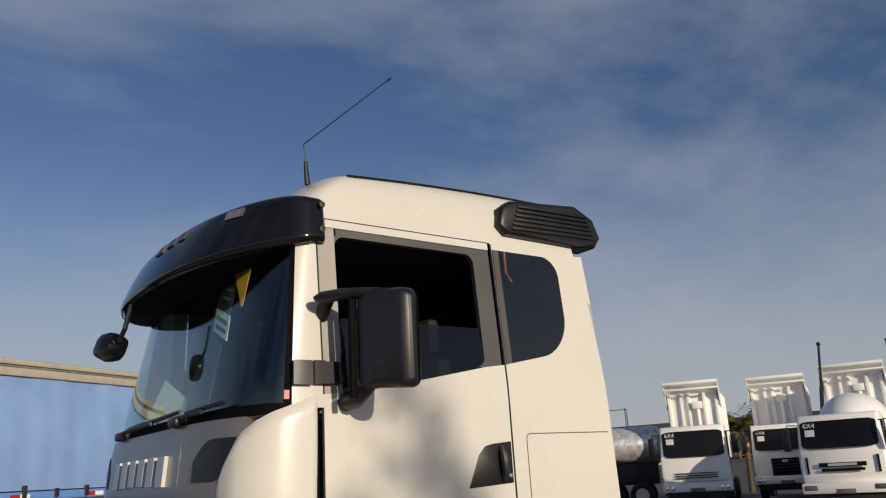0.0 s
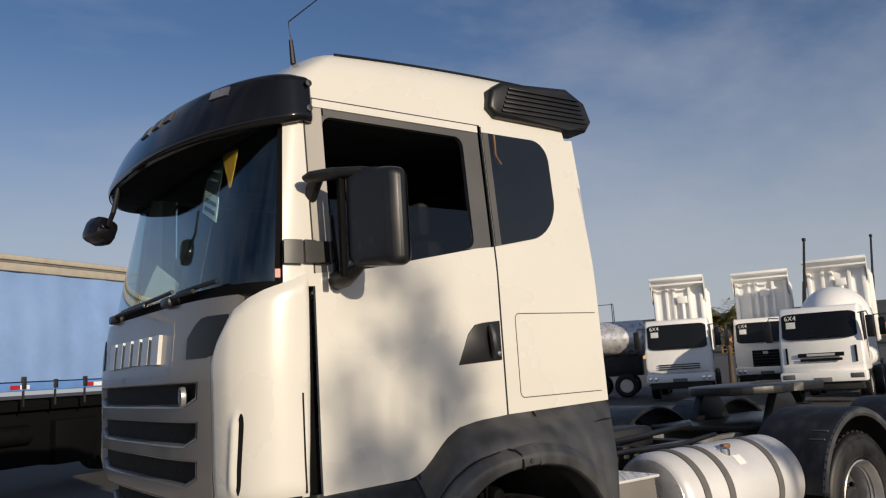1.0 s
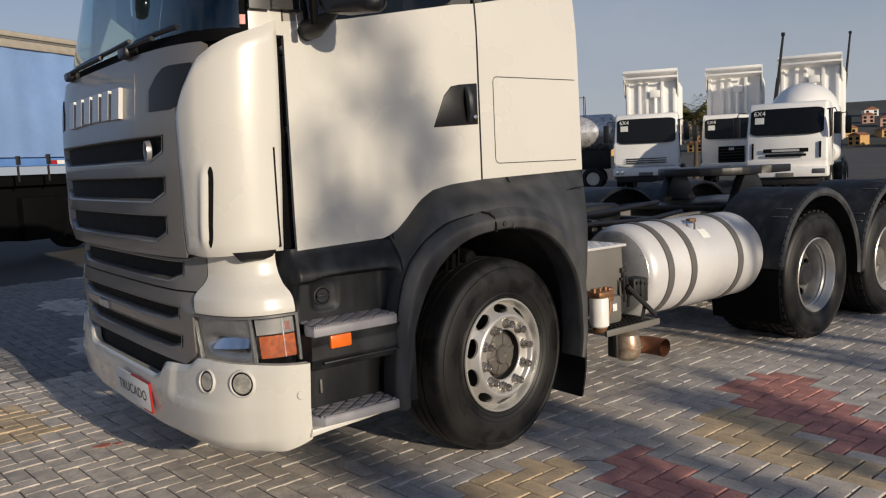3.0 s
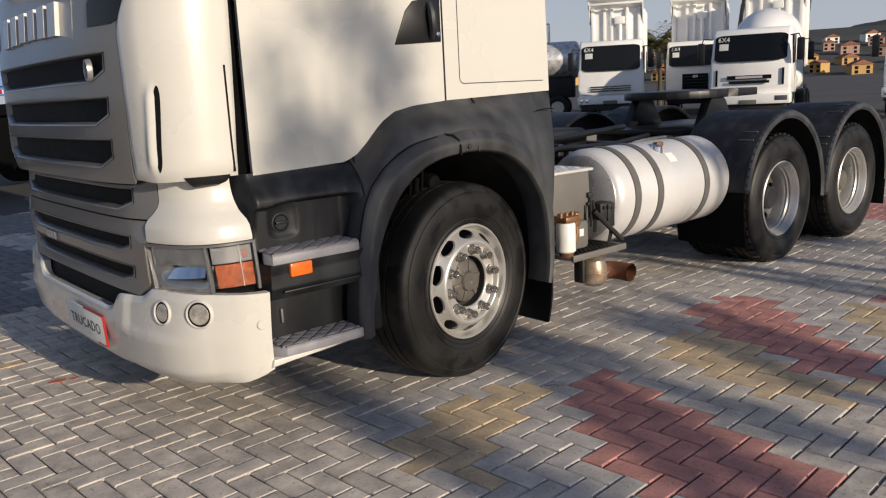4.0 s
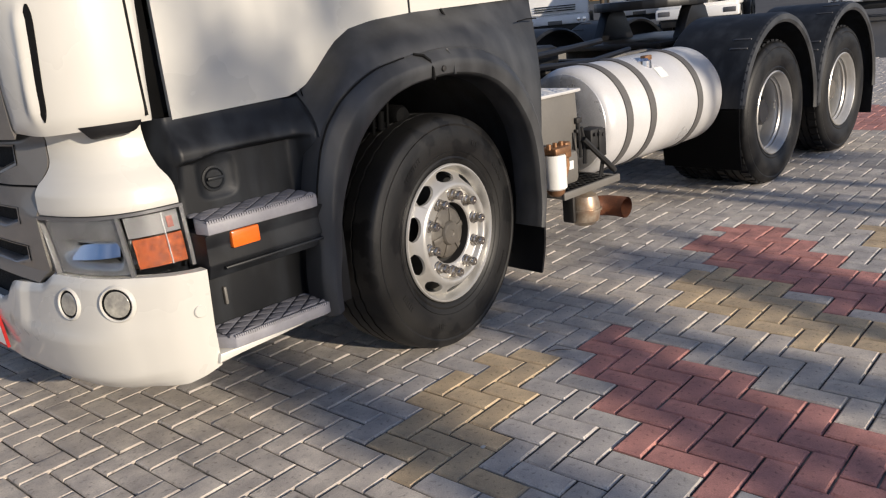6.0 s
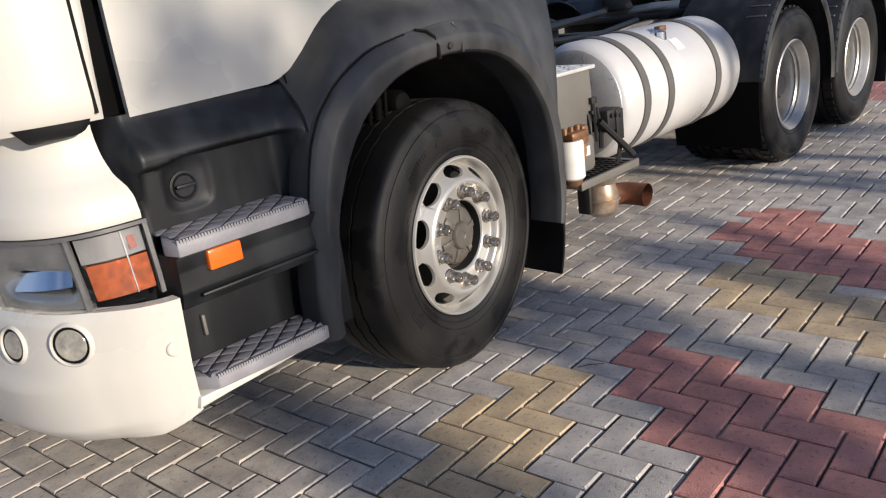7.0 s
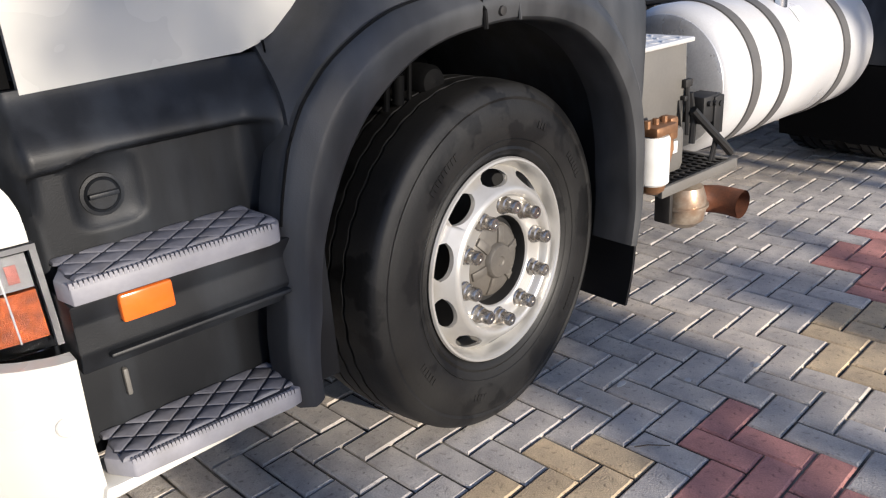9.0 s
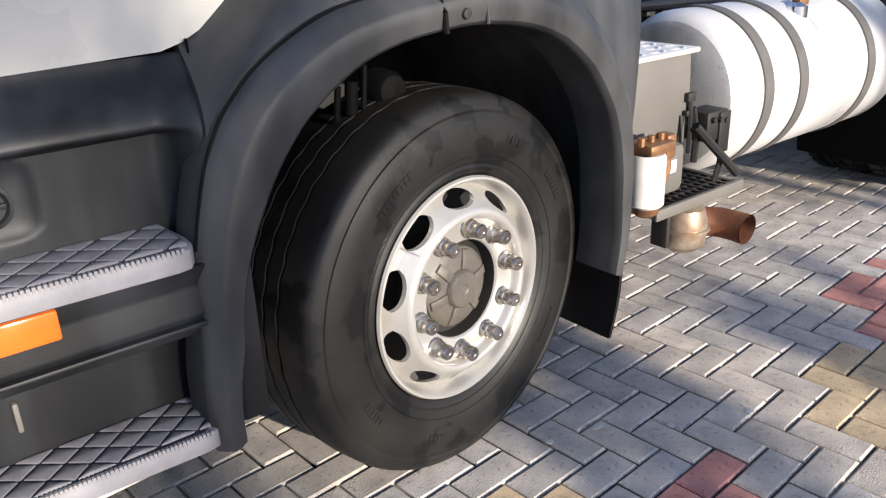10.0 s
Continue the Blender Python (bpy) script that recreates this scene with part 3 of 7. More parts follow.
nose_part("", None, -0.835, 0.835, lambda q: 2.80 + 0.15 * q * q, 3.0, off=-0.010, thick=0.004, ns=32, nz=2, bm=scr)
part("windscreen_border", scr, M["shade_black"], truck)


def visor_at(s, v):
    """The visor's skin; past |s| = 1 it runs back along the cab's flank."""
    a = radians(min(abs(s), 1.0) * 90)
    c, sn = max(0.0, math.cos(a)) ** (2 / 2.5), math.sin(a) ** (2 / 2.5)
    rest = max(0.0, abs(s) - 1.0)
    top, bot = 3.135 + 0.01 * c, 2.90 - 0.065 * c
    reach = 0.03 + (0.12 + 0.17 * (1 - v) ** 0.7) * c
    x = -1.125 + (-1.335 + 1.125 - reach) * c + rest
    curl = 0.022 * (max(0.0, 0.12 - v) / 0.12) ** 2 + 0.03 * (max(0.0, v - 0.88) / 0.12) ** 2
    back = 0.03 * max(0.0, (rest - 0.035) / 0.03) ** 2
    y = YC - math.copysign((1.150 + 0.025 * (1 - v) - curl - back) * sn, s)
    return Vector((x + curl * c, y, bot + (top - bot) * v)), Vector((-(c + 0.05), -math.copysign(sn, s) * 0.9, 0.45 * c)).normalized()


def visor_under(u, v):
    """The dark shelf under the visor, from its lower edge back to the glass."""
    p = visor_at(-0.985 + 1.97 * u, 0.02)[0]
    k = 1.97 * u - 0.985
    q = front(-0.93 + 1.86 * u, 2.81 + 0.13 * k * k, 0.004)[0]
    return p.lerp(q, v), Vector((0, 0, 1))


# near-black puts the shade below the visor into its colour
part("visor_underside", sheet(bmesh.new(), visor_under, span(0, 1, 40), span(0, 1, 3), 0.006), M["shade_black"], truck)
vis = part("sun_visor", sheet(bmesh.new(), visor_at, [-1.065, -1.05, -1.035, -1.02] + span(-1, 1, 64) + [1.02, 1.035, 1.05, 1.065], span(0, 1, 24), 0.02), M["gloss_black"], truck, "glossy black sun visor over the windscreen")
for z in (2.96, 3.085):
    part("screw", lathe(bmesh.new(), [(0.0, -0.006), (0.016, -0.005), (0.018, 0.004)], (-1.092, YC - 1.172, z), 12), M["plastic_clean"], vis)


def visor_plate(name, s0, s1, v0, v1, material):
    def fn(u, v):
        p, nn = visor_at(s0 + (s1 - s0) * u, v0 + (v1 - v0) * v)
        return p + nn * 0.008, nn
    return part(name, sheet(bmesh.new(), fn, span(0, 1, 3), span(0, 1, 2), 0.012), material, vis)


for k in range(3):
    visor_plate("visor_lamp", 0.02 + 0.075 * k, 0.065 + 0.075 * k, 0.66, 0.82, M["frame_grey"])
visor_plate("visor_badge", 0.44, 0.54, 0.70, 0.86, M["lamp_inner"])

for s0, s1 in ((-0.16, 0.06), (0.12, 0.36)):
    wp = bmesh.new()
    on_glass = lambda q, z, o: front(q, z, o)[0]
    tube(wp, [on_glass(s0 + (s1 - s0) * t, 2.105 + 0.012 * t, 0.03) for t in span(0, 0.75, 4)], 0.012, 6)
    tube(wp, [on_glass(s0 + (s1 - s0) * t + 0.06, 2.122 + 0.018 * t, 0.022) for t in span(0.0, 1.1, 8)], 0.011, 6)
    p = on_glass(s0, 2.095, 0.01)
    box(wp, p.x - 0.04, p.x + 0.03, p.y - 0.06, p.y + 0.06, 2.07, 2.12, 0.015)
    part("wiper", wp, M["plastic_clean"], truck)
dash = bmesh.new()
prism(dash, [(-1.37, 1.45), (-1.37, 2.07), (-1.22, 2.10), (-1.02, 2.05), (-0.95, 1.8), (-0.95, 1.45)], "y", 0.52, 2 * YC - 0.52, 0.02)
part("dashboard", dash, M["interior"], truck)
paper = bmesh.new()
prism(paper, [(0.30, 2.11), (-0.36, 2.13), (0.08, 2.43)], "x", -0.002, 0.002)
bmesh.ops.transform(paper, matrix=pose(-1.27, 1.84, 0, 0, 0, 24), verts=paper.verts)
card = part("dash_paper", paper, M["paper"], truck, "white folded card on the dashboard")
paper = bmesh.new()
prism(paper, [(0.10, 2.11), (-0.10, 2.11), (-0.05, 2.40), (0.02, 2.36)], "x", -0.002, 0.002)
bmesh.ops.transform(paper, matrix=pose(-1.25, 2.10, 0, 0, 0, 60), verts=paper.verts)
part("card_flap", paper, M["paper"], card)
tray = part("dash_tray", newbox(-1.36, -1.20, 1.40, 1.92, 2.08, 2.185, 0.012), M["interior_light"], truck, "pale tray on the dashboard")
part("tray_window", newbox(-1.364, -1.35, 1.44, 1.66, 2.11, 2.165, 0.004), M["interior"], tray)
steer = bmesh.new()
loop_lathe(steer, [(0.22 + 0.016 * math.cos(t), 0.016 * math.sin(t)) for t in [k * math.pi / 4 for k in range(8)]], (0, 0, 0), 32)
tube(steer, [(-0.21, 0, 0), (0.21, 0, 0)], 0.014, 6)
tube(steer, [(0, 0, 0), (0, 0.4, 0)], 0.025, 8)
bmesh.ops.transform(steer, matrix=Matrix.Translation((-0.86, 0.78, 2.1)) @ pose(0, 0, 0, 0, 0, 90) @ pose(0, 0, 0, -35, 0, 0) @ pose(0, 0, 0, 0, 0, 180), verts=steer.verts)
part("steering_wheel", steer, M["plastic_clean"], truck)
for y in (0.78, 2 * YC - 0.78):
    seat = bmesh.new()
    box(seat, -0.62, -0.12, y - 0.26, y + 0.26, 1.62, 1.80, 0.05)
    box(seat, -0.22, -0.06, y - 0.25, y + 0.25, 1.75, 2.42, 0.06)
    box(seat, -0.20, -0.09, y - 0.15, y + 0.15, 2.45, 2.66, 0.045)
    box(seat, -0.5, -0.2, y - 0.18, y + 0.18, 1.44, 1.64, 0.02)
    part("driver_seat" if y < YC else "passenger_seat", seat, M["interior"], truck)
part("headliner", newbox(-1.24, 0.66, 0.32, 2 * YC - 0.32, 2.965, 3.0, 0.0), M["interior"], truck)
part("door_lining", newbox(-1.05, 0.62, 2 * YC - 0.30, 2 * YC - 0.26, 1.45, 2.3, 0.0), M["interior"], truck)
trim_in = bmesh.new()
box(trim_in, 0.35, 0.62, 0.3, 2 * YC - 0.3, 1.5, 1.95, 0.04)
box(trim_in, 0.62, 0.65, 0.32, 2 * YC - 0.32, 1.5, 2.95, 0.0)
part("bunk_wall", trim_in, M["interior"], truck)
hang = nose_part("windscreen_banner", M["dark_card"], lambda v: lerp([(0, 0.10), (0.35, 0.125), (1, 0.235)], v), lambda v: lerp([(0, 0.25), (0.35, 0.275), (0.85, 0.325), (1, 0.34)], v), 2.12, 2.86, off=-0.04, thick=0.004, ns=3, nz=8, label="dark hanging banner with a white price field")
nose_part("price_field", M["paper"], 0.212, 0.326, lambda q: 2.553 - 0.75 * (q - 0.213), lambda q: 2.675 - 0.68 * (q - 0.213), off=-0.034, thick=0.003, ns=3, nz=2, parent=hang)
for k in range(2):
    nose_part("print_line", M["ink"], 0.228, 0.312, lambda q, k=k: 2.575 + 0.045 * k - 0.72 * (q - 0.213), lambda q, k=k: 2.597 + 0.045 * k - 0.72 * (q - 0.213), off=-0.032, thick=0.002, ns=5, nz=1, parent=hang)
    nose_part("print_line", M["tread"], 0.245 + 0.01 * k, 0.305 + 0.008 * k, lambda q, k=k: 2.715 + 0.05 * k - 0.5 * (q - 0.25), lambda q, k=k: 2.727 + 0.05 * k - 0.5 * (q - 0.25), off=-0.034, thick=0.002, ns=3, nz=1, parent=hang)
nose_part("pennant", M["yellow"], lambda v: 0.400 - 0.085 * v, lambda v: 0.410 + 0.03 * v, 2.63, 2.83, off=-0.032, thick=0.003, ns=2, nz=3, label="yellow pennant behind the windscreen")
nose_part("sticker", M["red"], 0.785, 0.82, 2.14, 2.18, off=-0.008, thick=0.004, ns=1, nz=1, label="small red sticker")

# front corner grip at the pillar
gp = bmesh.new()
nose_part("", None, 0.835, 0.955, 2.20, 2.31, off=0.03, thick=0.05, ns=5, nz=3, bm=gp)
part("pillar_guard", gp, M["plastic_clean"], truck)
gp = bmesh.new()
nose_part("", None, 0.965, 1.0, 2.205, 2.31, off=0.034, thick=0.05, ns=3, nz=3, bm=gp)
flank_part("", None, -1.10, -1.015, 2.205, 2.305, off=0.034, thick=0.05, nx=3, nz=3, bm=gp)
part("door_guard", gp, M["plastic_clean"], truck)

# grey nose: upper grille with three slots
def grille_slot(lo, hi, ends):
    """A slot by its foot, its top and three half-widths: along the foot, where the slanting end begins, at the top."""
    foot, knee, head = ends
    return dict(lo=lo, hi=hi, knee=lo + 0.34 * (hi - lo), foot=foot, mid=knee, head=head)


def slot_half(d, z):
    return lerp([(d["lo"], d["foot"]), (d["knee"], d["mid"]), (d["hi"], d["head"])], z)


def grille_panel(name, z0, z1, slots, edge, off, label):
    """A grille plate with through slots, whose rims fall back to a dark mesh; edge(z) is its half-width."""
    b = bmesh.new()
    levels = [z0] + [v for d in slots for v in (d["lo"], d["hi"])] + [z1]
    for lo, hi in zip(levels[::2], levels[1::2]):
        nose_part("", None, lambda v, lo=lo, hi=hi: -edge(lo + (hi - lo) * v), lambda v, lo=lo, hi=hi: edge(lo + (hi - lo) * v), lo, hi, off=lambda q, v, lo=lo, hi=hi: off(q, lo + (hi - lo) * v), thick=0.03, ns=48, nz=max(2, int((hi - lo) / 0.03)), bm=b)
    for d in slots:
        for sg in (1, -1):
            at = lambda v, d=d: d["lo"] + (d["hi"] - d["lo"]) * v
            nose_part("", None, lambda v, sg=sg: sg * slot_half(d, at(v)), lambda v, sg=sg: sg * edge(at(v)), d["lo"], d["hi"], off=lambda q, v: off(q, at(v)), thick=0.03, ns=6, nz=12, bm=b)
    ob = part(name, b, M["grey"], truck, label)
    for d in slots:
        rim, mid = bmesh.new(), (d["lo"] + d["hi"]) / 2
        f, k, h = d["foot"], d["mid"], d["head"]
        ring = [(q, d["lo"]) for q in span(-f, f, 24)] + [(k, d["knee"]), (h, d["hi"])] + [(q, d["hi"]) for q in span(h, -h, 24)[1:]] + [(-k, d["knee"])]
        loops = []
        for inset, depth in ((0.0, 0.0035), (0.007, 0.002), (0.016, -0.012), (0.018, -0.034)):
            loop = []
            for q, z in ring:
                side = min(1.0, max(0.0, (abs(q) - f * 0.97) / 0.02))
                loop.append(rim.verts.new(front(q - math.copysign(inset * side * 0.9, q), z + (inset if z < mid - 0.01 else (-0.6 * inset if z > mid + 0.01 else 0)), off(q, z) + depth)[0]))
            loops.append(loop)
        for p, q in zip(loops, loops[1:]):
            for i in range(len(p)):
                rim.faces.new((p[i], p[(i + 1) % len(p)], q[(i + 1) % len(p)], q[i]))
        part("slot_rim", rim, M["grey"], ob)
        nose_part("grille_mesh", M["mesh_black"], -h, h, d["lo"], d["hi"], off=-0.014, thick=0.008, ns=20, nz=2, parent=ob)
    return ob


UPPER_SLOTS = [grille_slot(lo, hi, (a, a + 0.085, a + 0.092)) for lo, hi, a in ((1.218, 1.345, 0.212), (1.398, 1.518, 0.222), (1.578, 1.698, 0.228))]
upper = grille_panel("upper_grille", 1.166, 1.80, UPPER_SLOTS, lambda z: lerp([(1.12, 0.385), (1.55, 0.41), (1.80, 0.43)], z), lambda q, z: 0.012, "grey grille panel with three dark slots")
nose_part("nose_panel", M["grey"], -0.56, 0.56, 1.80, 2.07, off=0.010, thick=0.05, ns=40, nz=6, parent=upper)
for s in (1, -1):
    nose_part("corner_intake", M["plastic_clean"], 0.245 * s, 0.50 * s, lambda q: 1.80 + 0.1 * max(0, (abs(q) - 0.40) / 0.1), lambda q: 1.985 - 0.10 * max(0, (0.36 - abs(q)) / 0.12) ** 2, off=0.016, thick=0.02, ns=6, nz=3, parent=upper)
nose_part("badge_plate", M["grey"], -0.150, 0.150, 1.765, 1.99, off=0.0125, thick=0.01, ns=16, nz=4, parent=upper)
for k in range(6):       # the maker's name, as plain bright blocks
    ya = 0.48 - 0.163 * k
    nose_part("nose_badge", M["badge"], nose_s(ya, 1.87), nose_s(ya - 0.108, 1.87), 1.80 - 0.004 * abs(k - 2.5), 1.935, off=0.032, thick=0.022, ns=2, nz=1, parent=upper)
rb = bmesh.new()
p, nn = front(0.22, 1.63, 0.012)
lathe(rb, [(0.0, -0.004), (0.024, -0.004), (0.026, -0.012), (0.032, -0.012), (0.034, 0.0), (0.034, 0.01)], (0, 0, 0), 18, "x")
bmesh.ops.transform(rb, matrix=Matrix.Translation(p) @ Matrix.Diagonal((1, 0.8, 1.4, 1)), verts=rb.verts)
part("round_badge", rb, M["lamp_inner"], upper)

# lower grille: a band with one slot over a seam, and two slots below it
def grille_edge(z):
    """Half-width of the lower grille, narrowing in a curve over the lamps."""
    return lerp([(0.655, 0.352), (0.675, 0.372), (0.70, 0.396), (0.72, 0.406), (0.80, 0.413), (0.913, 0.429), (0.975, 0.434), (0.997, 0.443), (1.02, 0.462), (1.052, 0.486), (1.08, 0.495), (1.15, 0.502)], z)


def grille_off(q, z):
    sink = max(0.0, min(1.0, (z - 0.89) / 0.065)) * max(0.0, (abs(q) - 0.35) / 0.12)
    return 0.0195 - 0.03 * sink


lower = grille_panel("lower_grille", 0.652, 0.990, [grille_slot(0.698, 0.788, (0.258, 0.333, 0.345)), grille_slot(0.838, 0.922, (0.275, 0.350, 0.358))], grille_edge, grille_off, "grey lower grille with dark slots")
grille_panel("grille_band", 0.998, 1.149, [grille_slot(1.028, 1.130, (0.31, 0.39, 0.395))], lambda z: grille_edge(z) - 0.002, grille_off, "grey band with one wide slot over the lower grille")
nose_part("lower_intake", M["mesh_black"], -0.31, 0.31, 0.50, 0.67, off=-0.014, thick=0.01, ns=24, nz=2, parent=lower)
nose_part("panel_seam", M["mesh_black"], -0.44, 0.44, 0.986, 1.002, off=lambda q, v: grille_off(q, 0.99) - 0.010, thick=0.008, ns=32, nz=1, parent=lower)
mb = bmesh.new()
for k in range(4):
    nose_part("", None, -0.165 + 0.018 * k, -0.151 + 0.018 * k, 0.795, 0.835, off=0.030, thick=0.01, ns=2, nz=1, bm=mb)
part("model_badge", mb, M["badge"], lower)


def ease_in(v, a, b):
    t = max(0.0, min(1.0, (v - a) / (b - a)))
    return t * t * (3 - 2 * t)


# corner deflectors, lower corner panels, lamps, bumper
for sg in (1, -1):
    def top(q):
        return lerp([(0.36, 1.70), (0.40, 1.80), (0.45, 1.90), (0.50, 1.965), (0.54, 2.0), (0.62, 2.045), (0.71, 2.08), (0.91, 2.135), (1.0, 2.165)], abs(q))

    def bulge(q, v):
        w = (abs(q) - 0.365) / 0.625
        w1 = (corner_end(v) - abs(q)) / 0.625
        edge = min(1.0, w / 0.10, w1 / 0.05 + 0.3, v / 0.05 + 0.2, (1 - v) / 0.06 + 0.15)
        scoop = 0.016 * math.exp(-((abs(q) - 0.527 - 0.075 * v) / 0.022) ** 2) * max(0.0, min(1.0, (v - 0.03) / 0.06, (0.46 - v) / 0.06))
        return 0.008 - 0.026 * (1 - ease_in(abs(q), 0.37, 0.54)) + 0.034 * max(0, edge) ** 0.5 + scoop
    defl = nose_part("corner_deflector", M["white"], 0.365 * sg, lambda v, sg=sg: sg * corner_end(v), 1.172, top, off=bulge, thick=0.05, ns=64, nz=36, label="white wind deflector on the cab corner")
    nose_part("air_slot", M["mesh_black"], lambda v, sg=sg: sg * (0.549 + 0.030 * v + 0.013 * (2 * v - 1) ** 8), lambda v, sg=sg: sg * (0.576 + 0.035 * v - 0.013 * (2 * v - 1) ** 8), 1.208, 1.548, off=0.046, thick=0.02, ns=4, nz=30, parent=defl)
    nose_part("air_slot", M["mesh_black"], 0.908 * sg, 0.921 * sg, 1.19, 1.62, off=0.0435, thick=0.02, ns=1, nz=6, parent=defl)
    ind = bmesh.new()
    nose_part("", None, 0.662 * sg, 0.89 * sg, lambda q: lerp([(0.662, 1.176), (0.69, 1.164), (0.73, 1.154), (0.78, 1.149), (0.85, 1.147), (0.875, 1.152), (0.89, 1.170)], abs(q)), 1.180, off=lambda q, v: 0.028 + 0.008 * v, thick=0.04, ns=20, nz=3, bm=ind)
    part("corner_lamp_trim", ind, M["plastic_clean"], truck)
    # black strip paints the shade in the gap below the deflector
    nose_part("deflector_shadow_gap", M["shade_black"], 0.40 * sg, 0.92 * sg, 1.135, 1.20, off=-0.055, thick=0.02, ns=20, nz=2)
    cp = bmesh.new()
    nose_part("", None, lambda v, sg=sg: sg * (0.005 + grille_edge(0.903 + 0.257 * v)), lambda v, sg=sg: sg * lerp([(0, 0.968), (0.22, 0.966), (0.34, 0.958), (0.48, 0.938), (0.72, 0.920), (1, 0.91)], v), 0.903, 1.160, off=lambda q, v: lerp([(0, 0.010), (0.05, 0.014), (0.26, 0.014), (0.36, 0.006), (0.5, -0.010), (0.65, -0.018), (1, -0.016)], v), thick=0.03, ns=28, nz=24, bm=cp)
    part("corner_panel", cp, M["white"], truck)
    hl = nose_part("headlamp", M["lamp_bowl"], 0.425 * sg, 0.975 * sg, 0.695, 0.895, off=-0.085, thick=0.02, ns=16, nz=4, label="headlamp unit with amber turn signal")
    nose_part("lens", M["lens"], 0.425 * sg, 0.975 * sg, 0.695, 0.895, off=0.016, thick=0.004, ns=20, nz=4, parent=hl).visible_shadow = False
    nose_part("turn_signal", M["amber_dark"], 0.752 * sg, 0.955 * sg, 0.716, 0.812, off=0.004, thick=0.02, ns=6, nz=2, parent=hl)
    nose_part("lens_divider", M["lamp_inner"], 0.8845 * sg, 0.888 * sg, 0.715, 0.885, off=0.008, thick=0.01, ns=1, nz=2, parent=hl)
    nose_part("turn_signal_cap", M["frame_lamp"], 0.742 * sg, 0.955 * sg, 0.818, 0.885, off=0.004, thick=0.02, ns=6, nz=2, parent=hl)
    nose_part("rear_reflector", M["pink_lens"], 0.898 * sg, 0.928 * sg, 0.832, 0.868, off=0.0075, thick=0.02, ns=6, nz=2, parent=hl)
    nose_part("lamp_surround", M["lamp_bowl"], 0.430 * sg, 0.715 * sg, 0.70, 0.885, off=lambda q, v: -0.004 - 0.066 * math.exp(-((v - 0.40) / 0.16) ** 2) * ease_in(abs(q), 0.44, 0.50) * (1 - ease_in(abs(q), 0.66, 0.70)), thick=0.004, ns=30, nz=18, parent=hl)
    nose_part("reflector", M["reflector"], 0.470 * sg, 0.680 * sg, lambda q: 0.742 + 0.09 * (abs(q) - 0.47), lambda q: 0.785 + 0.13 * (abs(q) - 0.47), off=lambda q, v: -0.014 - 0.026 * v - 0.03 * (0.68 - abs(q)) ** 2, thick=0.004, ns=24, nz=10, parent=hl)
    for s0, s1 in ((0.415, 0.424), (0.714, 0.728), (0.964, 0.975)):
        nose_part("lamp_rim", M["frame_lamp"], s0 * sg, s1 * sg, 0.695, 0.895, off=0.012, thick=0.02, ns=1, nz=4, parent=hl)
    nose_part("lamp_rim", M["frame_lamp"], 0.42 * sg, 0.975 * sg, 0.890, 0.90, off=0.018, thick=0.03, ns=16, nz=1, parent=hl)


def bumper():
    bm = bmesh.new()
    top = lambda q: lerp([(0, 0.562), (0.205, 0.562), (0.232, 0.580), (0.246, 0.628), (0.262, 0.640), (0.33, 0.646), (0.372, 0.654), (0.392, 0.672), (0.415, 0.694), (0.44, 0.697), (1, 0.692)], abs(q))
    low = lambda q: lerp([(0, 0.275), (0.6, 0.283), (0.85, 0.308), (0.97, 0.352)], abs(q))

    def off(q, v):
        a, z = abs(q), low(q) + (top(q) - low(q)) * v
        end = ease_in(a, 0.6, 0.98)
        core = 1 - ease_in(a, 0.290 + 0.07 * max(0.0, 0.62 - z), 0.312 + 0.07 * max(0.0, 0.62 - z))
        keel = (1 - ease_in(z, 0.488, 0.512)) * (1 - ease_in(a, 0.45, 0.68))
        edge = -0.010 * ease_in(v, 0.93, 1.0) * (1 - end)
        return 0.03 * (min(1.0, (v / 0.16)) ** 0.5 * (1 - end) + end) - 0.022 * (1 - end) * max(0, 0.16 - v) / 0.16 + 0.013 * max(core * (1 if z > 0.4 else 0.8), keel) + edge + 0.062 * ease_in(a, 0.70, 0.97)
    nose_part("", None, -0.972, 0.972, low, top, off=off, thick=0.04, ns=150, nz=28, bm=bm)
    return part("bumper", bm, M["white"], truck, "white front bumper with fog lamps")


bump_ob = bumper()
